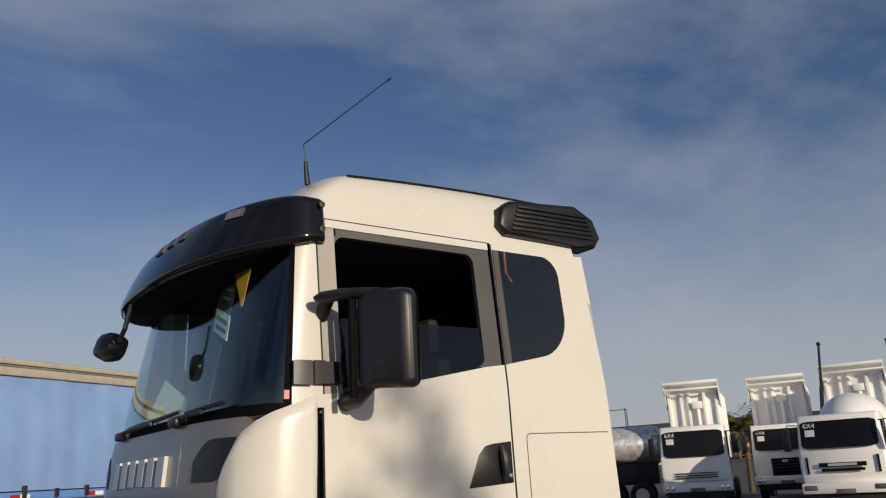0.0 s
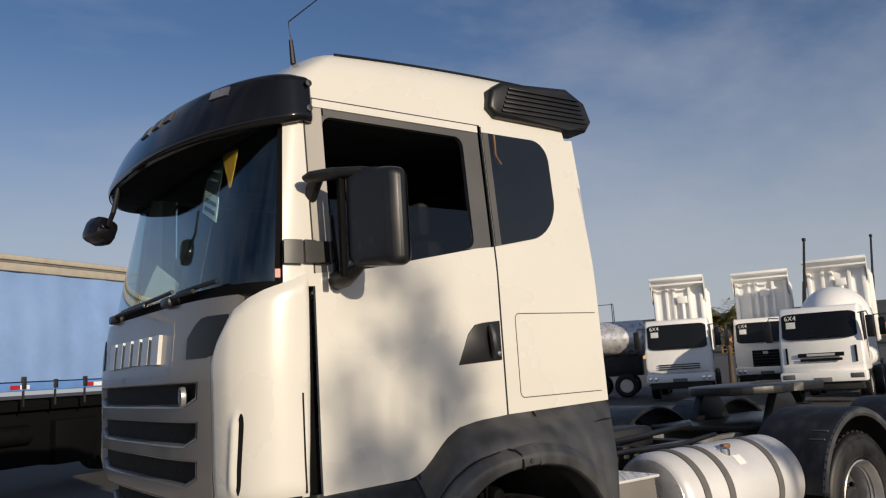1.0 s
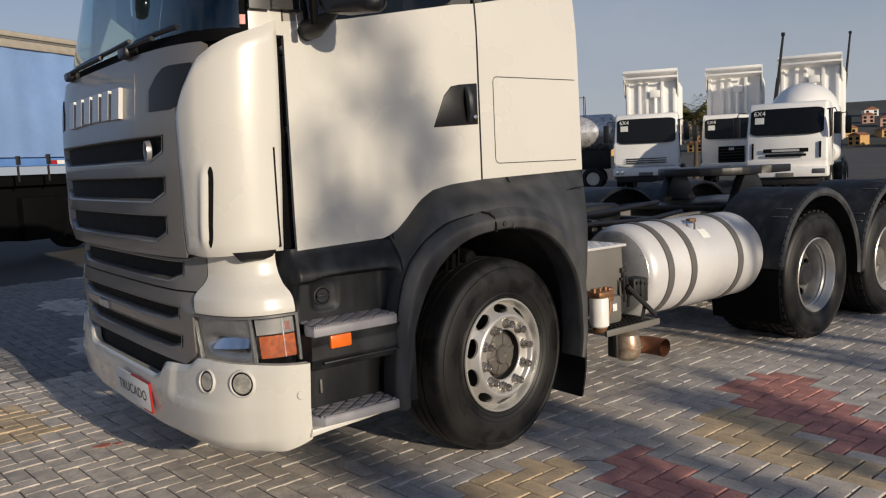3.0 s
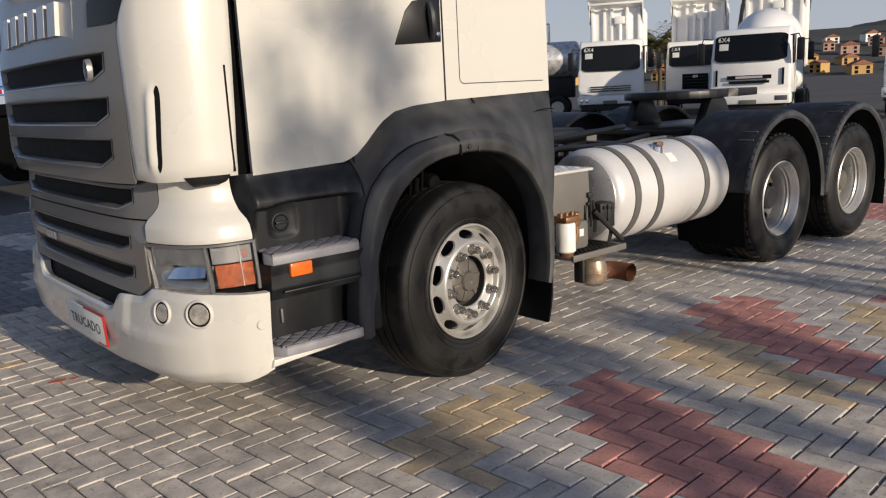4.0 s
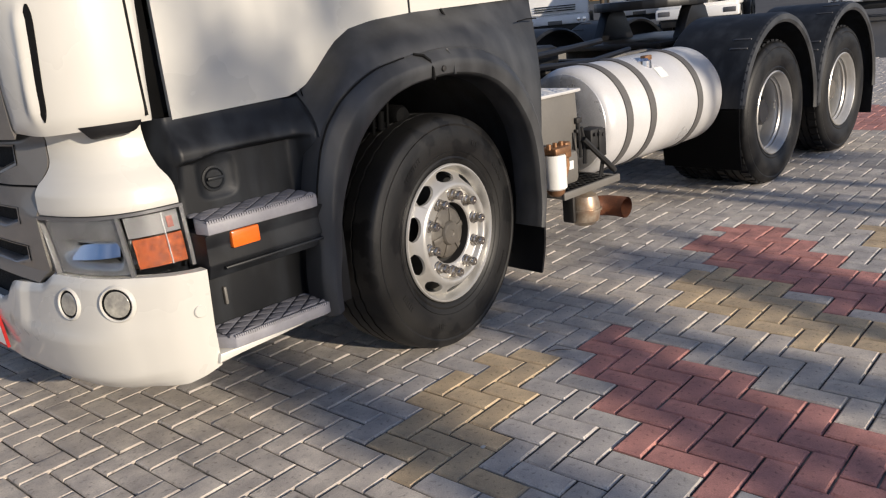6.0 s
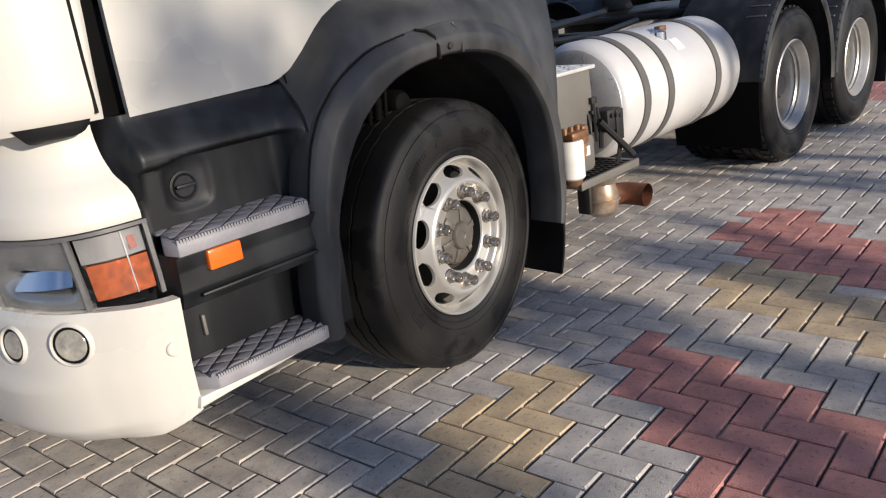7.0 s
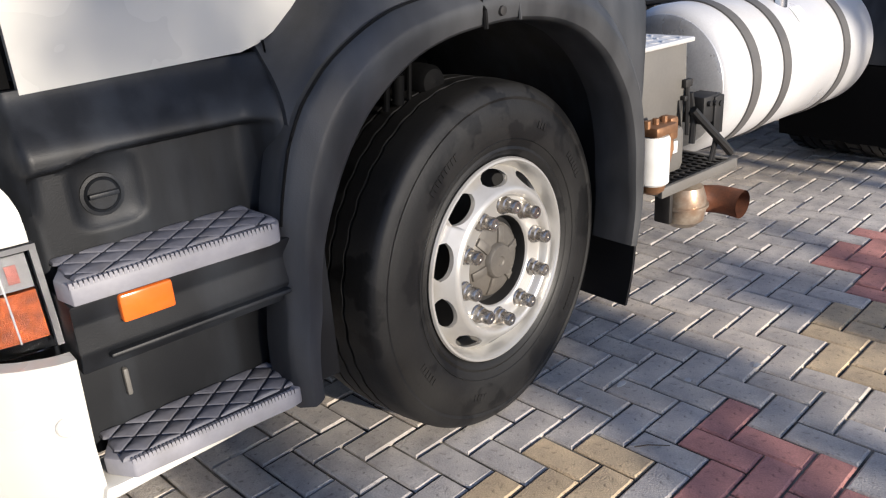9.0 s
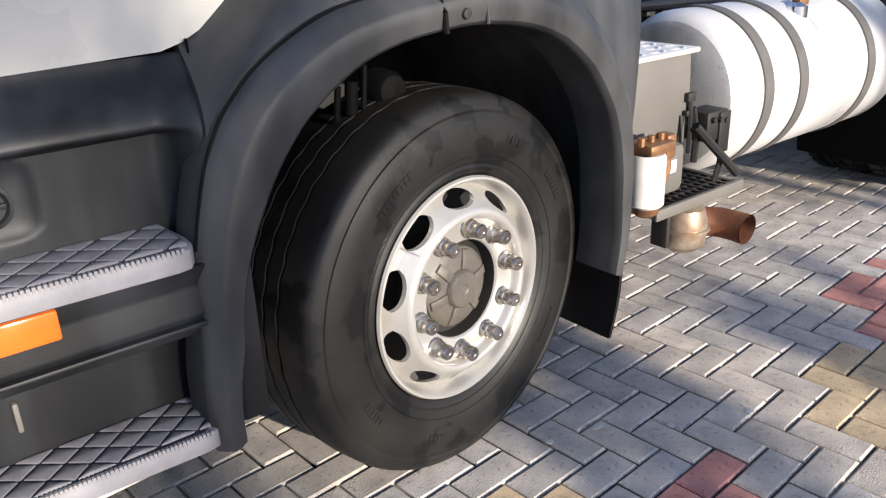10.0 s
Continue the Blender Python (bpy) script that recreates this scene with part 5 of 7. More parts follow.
def hand_holes(bm, n, r0, r1, fn, thick, aw):
    """A pierced disc band: n windows between radii; fn gives y by radius."""
    seg = 32
    for k in range(n):
        for s in range(seg):
            a0 = 2 * math.pi * (k + s / seg) / n
            a1 = 2 * math.pi * (k + (s + 1) / seg) / n
            cols = []
            for a in (a0, a1):
                ph = ((a * n / (2 * math.pi)) % 1.0)
                ph = abs(ph - 0.5) * 2 if a == a0 or s < seg - 1 else 1.0
                w = max(0.0, 1 - (ph / aw) ** 2) ** 0.5 if ph < aw else 0.0
                mid, half = (r0 + r1) / 2, (r1 - r0) / 2 * 0.80
                cols.append((a, mid - half * w, mid + half * w))
            for lo, hi in (("in", 0), ("out", 1)):
                q = []
                for a, ra, rb in (cols[0], cols[1]):
                    pair = (r0, ra) if lo == "in" else (rb, r1)
                    q.append((a, pair))
                ring_o, ring_i = [], []
                for a, pair in q:
                    for r in pair:
                        ring_o.append(bm.verts.new((r * math.cos(a), fn(r), r * math.sin(a))))
                        ring_i.append(bm.verts.new((r * math.cos(a), fn(r) + thick, r * math.sin(a))))
                bm.faces.new((ring_o[0], ring_o[1], ring_o[3], ring_o[2]))
                e = (1, 3) if lo == "in" else (0, 2)
                bm.faces.new((ring_o[e[0]], ring_o[e[1]], ring_i[e[1]], ring_i[e[0]]))
    bmesh.ops.remove_doubles(bm, verts=bm.verts, dist=1e-5)
    return bm


def front_wheel(parent, at, mirrored=False, steer=0.0):
    hub_ob = new("front_wheel")
    hub_ob.parent = parent
    hub_ob.matrix_local = pose(*at, 0, 0, (180 if mirrored else 0) + steer)
    part("tyre", tyre_mesh(0.285), M["rubber"], hub_ob, "worn black tyre with ribbed tread")
    part("sidewall_rib", rib_ring(0.350, -0.023, 0.003, 0.002), M["rubber"], hub_ob)
    marks = bmesh.new()                # raised writing too small to read, as plain bars
    for a0, count in ((24, 7), (60, 3), (118, 9), (205, 6), (246, 4), (318, 8)):
        for k in range(count):
            box(marks, 0.392, 0.412, -0.0315, -0.0285, -0.005, 0.005, m=pose(0, 0, 0, 0, -(a0 + 2.1 * k), 0))
    tagged(part("sidewall_mark", marks, M["rubber"], hub_ob, smooth=0), kind="stuff")
    # rim: lip, short barrel, pierced cone, proud shoulder, sunk nut ring
    b = bmesh.new()
    loop_lathe(b, [(0.296, 0.0), (0.3005, -0.008), (0.297, -0.015), (0.291, -0.016), (0.286, -0.010), (0.283, 0.002), (0.277, 0.018), (0.272, 0.034), (0.266, 0.05), (0.262, 0.20), (0.268, 0.20), (0.27, 0.05), (0.29, 0.015)], n=96)
    hand_holes(b, 10, 0.222, 0.2725, lambda r: 0.032 - 0.062 * max(0, min(1, (0.2725 - r) / 0.0505)) ** 0.9, 0.014, 0.66)
    lathe(b, [(0.2222, -0.030), (0.217, -0.035), (0.210, -0.038), (0.203, -0.037), (0.197, -0.031), (0.1935, -0.020), (0.191, -0.012), (0.187, -0.009), (0.138, -0.009), (0.134, -0.006), (0.132, 0.0)], n=80, caps=False)
    rim = part("rim", b, M["silver"], hub_ob, "silver steel rim with oval hand holes", 40)
    # bore wall split from the rim and coloured dark to hold its shade
    part("hub_seat", lathe(bmesh.new(), [(0.132, 0.0), (0.1315, 0.012), (0.130, 0.04), (0.104, 0.04)], n=64, caps=False), M["chassis"], hub_ob, "bore wall round the hub, its shade coloured in")
    back = lathe(bmesh.new(), [(0.0, 0.10), (0.262, 0.10), (0.262, 0.12)], n=48)
    part("brake_drum", back, M["chassis"], hub_ob)
    h = lathe(bmesh.new(), [(0.0, -0.010), (0.012, -0.010), (0.016, -0.013), (0.046, -0.013), (0.050, -0.009), (0.053, 0.004), (0.084, 0.008), (0.100, 0.012), (0.109, 0.018), (0.112, 0.026), (0.113, 0.05)], n=64)
    hubm = part("hub", h, M["hub"], hub_ob, "dull grey wheel hub")
    for k in range(6):
        a = 60 * k + 12
        rb_ = bmesh.new()
        prism(rb_, [(0.052, 0.012), (0.052, -0.003), (0.075, -0.001), (0.104, 0.008), (0.104, 0.022)], "z", -0.013, 0.013, 0.003)
        bmesh.ops.transform(rb_, matrix=pose(0, 0, 0, 0, -a, 0), verts=rb_.verts)
        part("hub_lug", rb_, M["hub"], hubm)
    for k in range(10):
        a = 2 * math.pi * (k + 0.3) / 10
        nb = lathe(bmesh.new(), [(0.0, -0.050), (0.009, -0.050), (0.010, -0.053), (0.0165, -0.053), (0.0195, -0.049), (0.0200, -0.022), (0.0235, -0.018), (0.0245, -0.006), (0.0275, -0.003), (0.0285, 0.0)], (0.1665 * math.cos(a), -0.0088, 0.1665 * math.sin(a)), 12)
        part("wheel_nut", nb, M["nut_steel"], rim)
    return hub_ob


def drive_wheel(parent, at, mirrored=False):
    hub_ob = new("drive_wheel")
    hub_ob.parent = parent
    hub_ob.matrix_local = pose(*at, 0, 0, 180 if mirrored else 0)
    for y in (0.0, 0.33):
        b = tyre_mesh(0.285, 3)
        bmesh.ops.translate(b, vec=(0, y, 0), verts=b.verts)
        t = part("tyre", b, M["rubber"], hub_ob, "dusty black dual tyre")
        lugs = bmesh.new()
        for k in range(44):
            a = 2 * math.pi * k / 44
            for ya, yb in ((0.02, 0.075), (0.205, 0.265)):
                box(lugs, -0.006, 0.012, ya + y, yb + y, -0.024, 0.024, m=pose(0, 0, 0, 0, -math.degrees(a), 0) @ Matrix.Translation((0.506, 0, 0)))
        tagged(part("tread_lug", lugs, M["rubber"], t, smooth=0), kind="stuff")
    b = bmesh.new()
    loop_lathe(b, [(0.296, 0.0), (0.300, -0.008), (0.292, -0.014), (0.284, -0.006), (0.276, 0.025), (0.262, 0.045), (0.266, 0.058), (0.252, 0.07), (0.255, 0.082), (0.246, 0.10), (0.243, 0.20), (0.25, 0.20), (0.285, 0.03)], n=64)
    disc = bmesh.new()
    hand_holes(disc, 10, 0.178, 0.245, lambda r: 0.165 + 0.035 * max(0, min(1, (0.259 - r) / 0.075)) ** 0.8, 0.012, 0.5)
    lathe(disc, [(0.179, 0.20), (0.165, 0.206), (0.112, 0.206), (0.110, 0.23)], n=48, caps=False)
    rim = part("rim", b, M["silver"], hub_ob, "silver deep-dish steel rim", 40)
    part("wheel_disc", disc, M["rail"], rim, "dull grey sunken wheel disc", 40)
    h = lathe(bmesh.new(), [(0.0, 0.07), (0.075, 0.07), (0.09, 0.085), (0.095, 0.15), (0.11, 0.16), (0.112, 0.24)], n=36)
    part("hub", h, M["hub"], hub_ob, "dull grey drive hub")
    part("brake_drum", lathe(bmesh.new(), [(0.0, 0.24), (0.24, 0.24), (0.24, 0.26)], n=36), M["chassis"], hub_ob)
    for k in range(10):
        a = 2 * math.pi * k / 10
        nb = lathe(bmesh.new(), [(0.0, -0.045), (0.012, -0.043), (0.014, -0.02), (0.02, 0.0)], (0.1365 * math.cos(a), 0.206, 0.1365 * math.sin(a)), 8)
        part("wheel_nut", nb, M["nut_steel"], rim)
    return hub_ob


HUBZ = TYRE_FLAT
front_wheel(truck, (0.0, 0.075, HUBZ), steer=7.0)
front_wheel(truck, (0.0, 2 * YC - 0.075, HUBZ), mirrored=True, steer=7.0)
AXLES = (3.46, 4.78)
for x in AXLES:
    drive_wheel(truck, (x, 0.15, HUBZ))
    drive_wheel(truck, (x, 2 * YC - 0.15, HUBZ), mirrored=True)
    b = bmesh.new()
    tube(b, [(x, 0.55, HUBZ), (x, 2 * YC - 0.55, HUBZ)], 0.09, 14)
    lathe(b, [(0, -0.26), (0.15, -0.22), (0.23, -0.05), (0.23, 0.05), (0.15, 0.22), (0, 0.26)], (x, YC, HUBZ), 20)
    part("rear_axle", b, M["chassis"], truck)
b = tube(bmesh.new(), [(0.0, 0.4, 0.42), (0.0, 2 * YC - 0.4, 0.42)], 0.06, 10)
part("front_axle", b, M["chassis"], truck)

# rear fenders, each with ribs, a lip and a flap
for k, x in enumerate(AXLES):
    for sg in (1, -1):
        yy = lambda y: y if sg > 0 else 2 * YC - y
        b = bmesh.new()
        R = 0.60
        prof = [(R, 0.0), (R + 0.018, -0.012), (R + 0.05, -0.006), (R + 0.062, 0.02), (R + 0.062, 0.60), (R + 0.045, 0.62), (R + 0.03, 0.60), (R + 0.03, 0.03), (R + 0.01, 0.02)]
        loop_lathe(b, prof, (x, 0.10, HUBZ), 34, -4, 170 if k == 0 else 184)
        for v in b.verts:
            v.co.y = yy(v.co.y)
            v.co.z = HUBZ + (v.co.z - HUBZ) * 1.06
        fo = part("rear_fender", b, M["plastic"], truck, "black plastic half-round rear fender")
        lip = loop_lathe(bmesh.new(), [(R - 0.002, -0.002), (R + 0.016, -0.0155), (R + 0.048, -0.010), (R + 0.056, 0.006), (R + 0.03, 0.004)], (x, 0.10, HUBZ), 34, -4, 168 if k == 0 else 182)
        for v in lip.verts:
            v.co.y = yy(v.co.y)
            v.co.z = HUBZ + (v.co.z - HUBZ) * 1.06
        part("fender_lip", lip, M["plastic_dusty"], fo, "greyed rounded fender lip")
        # lighter grey paints light caught by ribs; the first fender's two are scuffs
        for a in (128, 135) if k == 0 else (68, 80, 92, 104, 116, 142, 148):
            r = loop_lathe(bmesh.new(), [(R + 0.060, 0.035), (R + 0.066, 0.040), (R + 0.066, 0.15), (R + 0.060, 0.17)], (x, 0.10, HUBZ), 2, a - 0.45, a + 0.45)
            for v in r.verts:
                v.co.y = yy(v.co.y)
                v.co.z = HUBZ + (v.co.z - HUBZ) * 1.06
            part("fender_rib", r, M["strap"], fo)
        if k == 0:
            f = bmesh.new()
            sheet(f, lambda u, v: (Vector((x - R - 0.045 + 0.05 * (1 - v) ** 2, yy(0.11 + 0.58 * u), 0.20 + 0.42 * v)), Vector((-1, 0, 0))), span(0, 1, 4), span(0, 1, 6), 0.012)
            part("front_flap", f, M["shade_black"], fo)
        if k == 1:
            f = bmesh.new()
            sheet(f, lambda u, v: (Vector((x + R + 0.05 - 0.03 * (1 - v), yy(0.10 + 0.6 * u), 0.22 + 0.38 * v)), Vector((1, 0, 0))), span(0, 1, 4), span(0, 1, 4), 0.012)
            part("mud_flap", f, M["plastic_clean"], fo)

# ---------------------------------------------------------------- chassis
for y in (YC - 0.43, YC + 0.36):
    b = newbox(-1.1, 5.35, y, y + 0.07, 0.78, 1.02, 0.006)
    part("frame_rail", b, M["rail"], truck, "grey steel chassis rail")
for x in (-0.6, 0.9, 1.8, 2.6, 4.0, 5.2):
    b = newbox(x, x + 0.12, YC - 0.37, YC + 0.37, 0.80, 1.0, 0.01)
    part("cross_member", b, M["chassis"], truck)
b = bmesh.new()
box(b, -0.9, 0.7, YC - 0.45, YC + 0.45, 0.55, 1.15, 0.05)
part("engine_block", b, M["chassis"], truck)
b = bmesh.new()
box(b, 1.0, 2.6, YC + 0.0, YC + 0.34, 0.95, 1.12, 0.05)
box(b, 1.05, 1.6, YC - 0.4, YC - 0.05, 0.98, 1.10, 0.03)
for k in range(8):
    box(b, 1.0 + 0.11 * k, 1.06 + 0.11 * k, YC - 0.58, YC - 0.44, 0.93, 1.03 + 0.02 * (k % 3), 0.01)
part("valve_block", b, M["chassis"], truck)
b = bmesh.new()
tube(b, [(1.0, 0.78, 1.02), (1.5, 0.74, 1.05), (2.1, 0.76, 1.03), (2.6, 0.80, 1.06)], 0.018, 8)
tube(b, [(0.8, 0.9, 1.15), (1.3, 0.95, 1.08), (2.0, 1.0, 1.10), (2.7, 1.1, 1.12)], 0.022, 8)
part("air_hose", b, M["plastic_clean"], truck)

# fifth wheel
b = bmesh.new()
fx0 = 3.85
ring = [(fx0 + 0.46 * math.cos(radians(a)), YC + 0.46 * math.sin(radians(a))) for a in range(60, 301, 12)]
ring += [(fx0 + 0.30, YC - 0.46), (fx0 + 0.72, YC - 0.42), (fx0 + 0.70, YC - 0.20), (fx0 + 0.2, YC - 0.05), (fx0 + 0.2, YC + 0.05), (fx0 + 0.70, YC + 0.20), (fx0 + 0.72, YC + 0.42), (fx0 + 0.30, YC + 0.46)]
prism(b, ring, "z", 1.30, 1.37, 0.008)
fw = part("fifth_wheel", b, M["plastic_clean"], truck, "greasy black fifth-wheel coupling plate")
for y in (YC - 0.42, YC + 0.34):
    b = bmesh.new()
    prism(b, [(fx0 - 0.22, 1.06), (fx0 + 0.30, 1.06), (fx0 + 0.16, 1.28), (fx0 + 0.10, 1.32), (fx0 - 0.05, 1.32), (fx0 - 0.1, 1.26)], "y", y, y + 0.09, 0.008)
    part("pedestal", b, M["plastic_clean"], fw)
b = newbox(fx0 - 0.7, fx0 + 0.9, YC - 0.5, YC + 0.5, 1.02, 1.06, 0.006)
part("mounting_plate", b, M["plastic_clean"], fw)

# ---------------------------------------------------------------- fuel tank
TY, TZ, TR, TX0, TX1 = 0.53, 0.728, 0.322, 1.455, 2.82
b = lathe(bmesh.new(), [(0.0, TX0 - 0.03), (0.12, TX0 - 0.027), (0.22, TX0 - 0.016), (0.275, TX0 - 0.002), (0.298, TX0 + 0.014), (0.312, TX0 + 0.034), (TR, TX0 + 0.07), (TR, TX1 - 0.05), (0.306, TX1 - 0.015), (0.26, TX1 + 0.01), (0.0, TX1 + 0.03)], (0, TY, TZ), 72, "x")
end_b = lathe(bmesh.new(), [(0.0, TX0 - 0.036), (0.10, TX0 - 0.034), (0.20, TX0 - 0.022), (0.262, TX0 - 0.010), (0.285, TX0 + 0.001), (0.287, TX0 + 0.006)], (0, TY, TZ), 64, "x")
tank = part("fuel_tank", b, M["alu"], truck, "round brushed aluminium fuel tank with three dark straps")
part("tank_end", end_b, M["alu_end"], tank, "dull domed tank end")
for x in (1.65, 1.905, 2.475):
    b = bmesh.new()
    prof = [(TR + 0.001, -0.032), (TR + 0.007, -0.030), (TR + 0.007, 0.030), (TR + 0.001, 0.032)]
    loop = lathe(b, [(r, x + a) for r, a in prof], (0, TY, TZ), 72, "x")
    for f in [f for f in b.faces if len(f.verts) > 4]:
        b.faces.remove(f)
    part("strap", b, M["strap"], tank, "dark rubber-lined strap")
b = lathe(bmesh.new(), [(0.0, 0.045), (0.022, 0.045), (0.03, 0.035), (0.045, 0.03), (0.048, -0.02)], (2.085, 0.375, TZ + 0.265), 24, "z")
cap = part("filler_cap", b, M["chrome"], tank, "chromed filler cap")
box_b = newbox(2.075, 2.15, 0.355, 0.395, TZ + 0.295, TZ + 0.325, 0.006)
part("cap_lever", box_b, M["brass"], cap)
b = bmesh.new()
sheet(b, lambda u, v: (Vector((2.10 + 0.09 * u, TY - (TR + 0.003) * math.sin(radians(40 + 14 * v)), TZ + (TR + 0.003) * math.cos(radians(40 + 14 * v)))), Vector((0, -0.5, 0.8)).normalized()), span(0, 1, 2), span(0, 1, 3), 0.002)
part("tank_sticker", b, M["paper"], tank, "small cream sticker")
for x in (1.67, 2.49):
    b = bmesh.new()
    prism(b, [(TY + 0.1, 0.42), (TY + 0.42, 0.42), (TY + 0.42, 1.0), (TY + 0.34, 1.0), (TY + 0.30, 0.55)], "x", x - 0.04, x + 0.04, 0.006)
    part("tank_bracket", b, M["chassis"], tank)

# ---------------------------------------------------------------- battery box, filter, grating, tail pipe
b = bmesh.new()
prism(b, [(0.66, 0.60), (0.66, 0.955), (1.20, 0.955), (1.215, 0.72), (1.19, 0.63)], "y", 0.252, 0.74, 0.01)
bat = part("battery_box", b, M["box_grey"], truck, "grey battery box with a chequer-plate lid")
b = newbox(0.64, 1.228, 0.238, 0.75, 0.950, 0.968, 0.005)
lidp = part("lid", b, M["plate_alu"], bat, "bright chequer-plate lid")
b = bmesh.new()
for i in range(10):
    for j in range(8):
        a = 35 if (i + j) % 2 else -35
        r = bmesh.ops.create_uvsphere(b, u_segments=8, v_segments=4, radius=1.0)
        bmesh.ops.transform(b, matrix=Matrix.Translation((0.68 + 0.055 * i, 0.272 + 0.062 * j, 0.968)) @ pose(0, 0, 0, 0, 0, a) @ Matrix.Diagonal((0.024, 0.009, 0.004, 1)), verts=r["verts"])
tagged(part("chequer", b, M["plate_alu"], lidp), kind="stuff")
b = bmesh.new()
tube(b, [(1.195, 0.243, 0.81), (1.195, 0.236, 0.70), (1.20, 0.236, 0.60)], 0.009, 6)
box(b, 1.172, 1.218, 0.232, 0.254, 0.785, 0.815, 0.004)
box(b, 1.165, 1.185, 0.230, 0.252, 0.735, 0.755, 0.004)
tube(b, [(1.16, 0.246, 0.74), (1.145, 0.236, 0.62), (1.07, 0.22, 0.58), (0.98, 0.19, 0.60)], 0.010, 6)
tube(b, [(1.215, 0.24, 0.76), (1.235, 0.232, 0.65), (1.23, 0.232, 0.56)], 0.012, 6)
part("clamp", b, M["chassis"], bat)
b = newbox(1.235, 1.36, 0.19, 0.29, 0.635, 0.742, 0.008)
box(b, 1.30, 1.365, 0.182, 0.20, 0.585, 0.735, 0.004)
for x, z in ((1.262, 0.715), (1.300, 0.712), (1.335, 0.705)):
    lathe(b, [(0.0, -0.010), (0.010, -0.010), (0.011, 0.0)], (x, 0.186, z), 8)
for x in (1.335, 1.352):
    tube(b, [(x, 0.20, 0.62), (x + 0.006, 0.20, 0.55), (x - 0.012, 0.205, 0.47)], 0.007, 6)
brk = part("tank_end_bracket", b, M["chassis"], truck)
b = tube(bmesh.new(), [(1.20, 0.215, 0.70), (1.275, 0.19, 0.62), (1.36, 0.178, 0.545), (1.425, 0.175, 0.49)], 0.017, 8)
part("strut", b, M["chassis"], brk)
b = lathe(bmesh.new(), [(0.0, 0.505), (0.050, 0.505), (0.058, 0.513), (0.058, 0.672), (0.052, 0.682), (0.0, 0.682)], (0.858, 0.152, 0.0), 32, "z")
fil = part("fuel_filter", b, M["filter_white"], truck, "white spin-on fuel filter under a brown head")
b = newbox(0.805, 0.935, 0.10, 0.21, 0.684, 0.722, 0.012)
box(b, 0.915, 0.965, 0.12, 0.18, 0.65, 0.735, 0.012)
tube(b, [(0.945, 0.15, 0.70), (0.955, 0.15, 0.61), (0.94, 0.16, 0.54)], 0.016, 8)
for dx in (-0.05, 0.0, 0.05):
    tube(b, [(0.858 + dx, 0.145, 0.715), (0.858 + dx, 0.145, 0.742)], 0.012, 8)
part("filter_head", b, M["brass"], fil)
b = lathe(bmesh.new(), [(0.0, 0.470), (0.028, 0.470), (0.043, 0.482), (0.048, 0.505)], (0.858, 0.152, 0.0), 20, "z")
part("water_bowl", b, M["brass"], fil)
b = newbox(0.985, 1.14, 0.20, 0.30, 0.48, 0.66, 0.03)
part("valve_box", b, M["box_grey"], truck)
b = newbox(1.035, 1.075, 0.194, 0.201, 0.565, 0.61, 0.001)
part("box_label", b, M["paper"], truck)
# grating
b = bmesh.new()
box(b, 0.93, 1.45, 0.155, 0.175, 0.425, 0.465, 0.004)
box(b, 0.93, 1.45, 0.46, 0.48, 0.425, 0.465, 0.004)
for x in (0.93, 1.43):
    box(b, x, x + 0.02, 0.17, 0.47, 0.43, 0.46, 0.003)
grat = part("foot_grating", b, M["box_grey"], truck, "dark perforated foot grating")
b = bmesh.new()
for i in range(13):
    box(b, 0.955 + 0.038 * i, 0.968 + 0.038 * i, 0.17, 0.47, 0.450, 0.460)
for j in range(7):
    box(b, 0.945, 1.435, 0.185 + 0.042 * j, 0.197 + 0.042 * j, 0.448, 0.458)
part("bar", b, M["chassis"], grat)
# tail pipe
b = bmesh.new()
lathe(b, [(0.0, 0.175), (0.055, 0.18), (0.082, 0.205), (0.090, 0.25), (0.088, 0.30), (0.074, 0.345), (0.04, 0.365), (0.0, 0.37)], (1.255, 0.27, 0.03), 28, "z")
exh = part("silencer_outlet", b, M["steel"], truck, "heat-stained steel exhaust elbow")
b = loop_lathe(bmesh.new(), [(0.088, 0.262), (0.099, 0.262), (0.099, 0.272), (0.088, 0.272)], n=28)
bmesh.ops.transform(b, matrix=Matrix.Translation((1.255, 0.27, 0.03)) @ pose(0, 0, 0, 90, 0, 0), verts=b.verts)
part("seam", b, M["steel"], exh)
b = bmesh.new()
pts = [(1.26, 0.285, 0.285), (1.33, 0.290, 0.284), (1.395, 0.270, 0.282), (1.430, 0.225, 0.280), (1.440, 0.170, 0.278), (1.440, 0.115, 0.276)]
rings = []
for ring_r in (0.058, 0.051):
    rings.append(ring_r)
for r in rings:
    tube(b, pts, [r * 0.9, r * 0.94, r * 0.98, r, r, r * 1.03], 20)
for f in [f for f in b.faces if len(f.verts) > 4]:
    b.faces.remove(f)
part("tail_pipe", b, M["rust"], exh, "rusty open tail pipe")
b = newbox(1.135, 1.160, 0.255, 0.33, 0.24, 0.43, 0.008)
part("pipe_bracket", b, M["chassis"], exh)

# ---------------------------------------------------------------- trucks across the yard
def words(text, size, name="sign_text"):
    cu = bpy.data.curves.new(name, "FONT")
    cu.body, cu.size, cu.align_x, cu.align_y, cu.extrude = text, size, "CENTER", "CENTER", 0.002
    ob = new(name, cu)
    me = bpy.data.meshes.new_from_object(ob)
    bpy.data.objects.remove(ob)
    bpy.data.curves.remove(cu)
    return me


SIGN = words("6X4", 0.21)


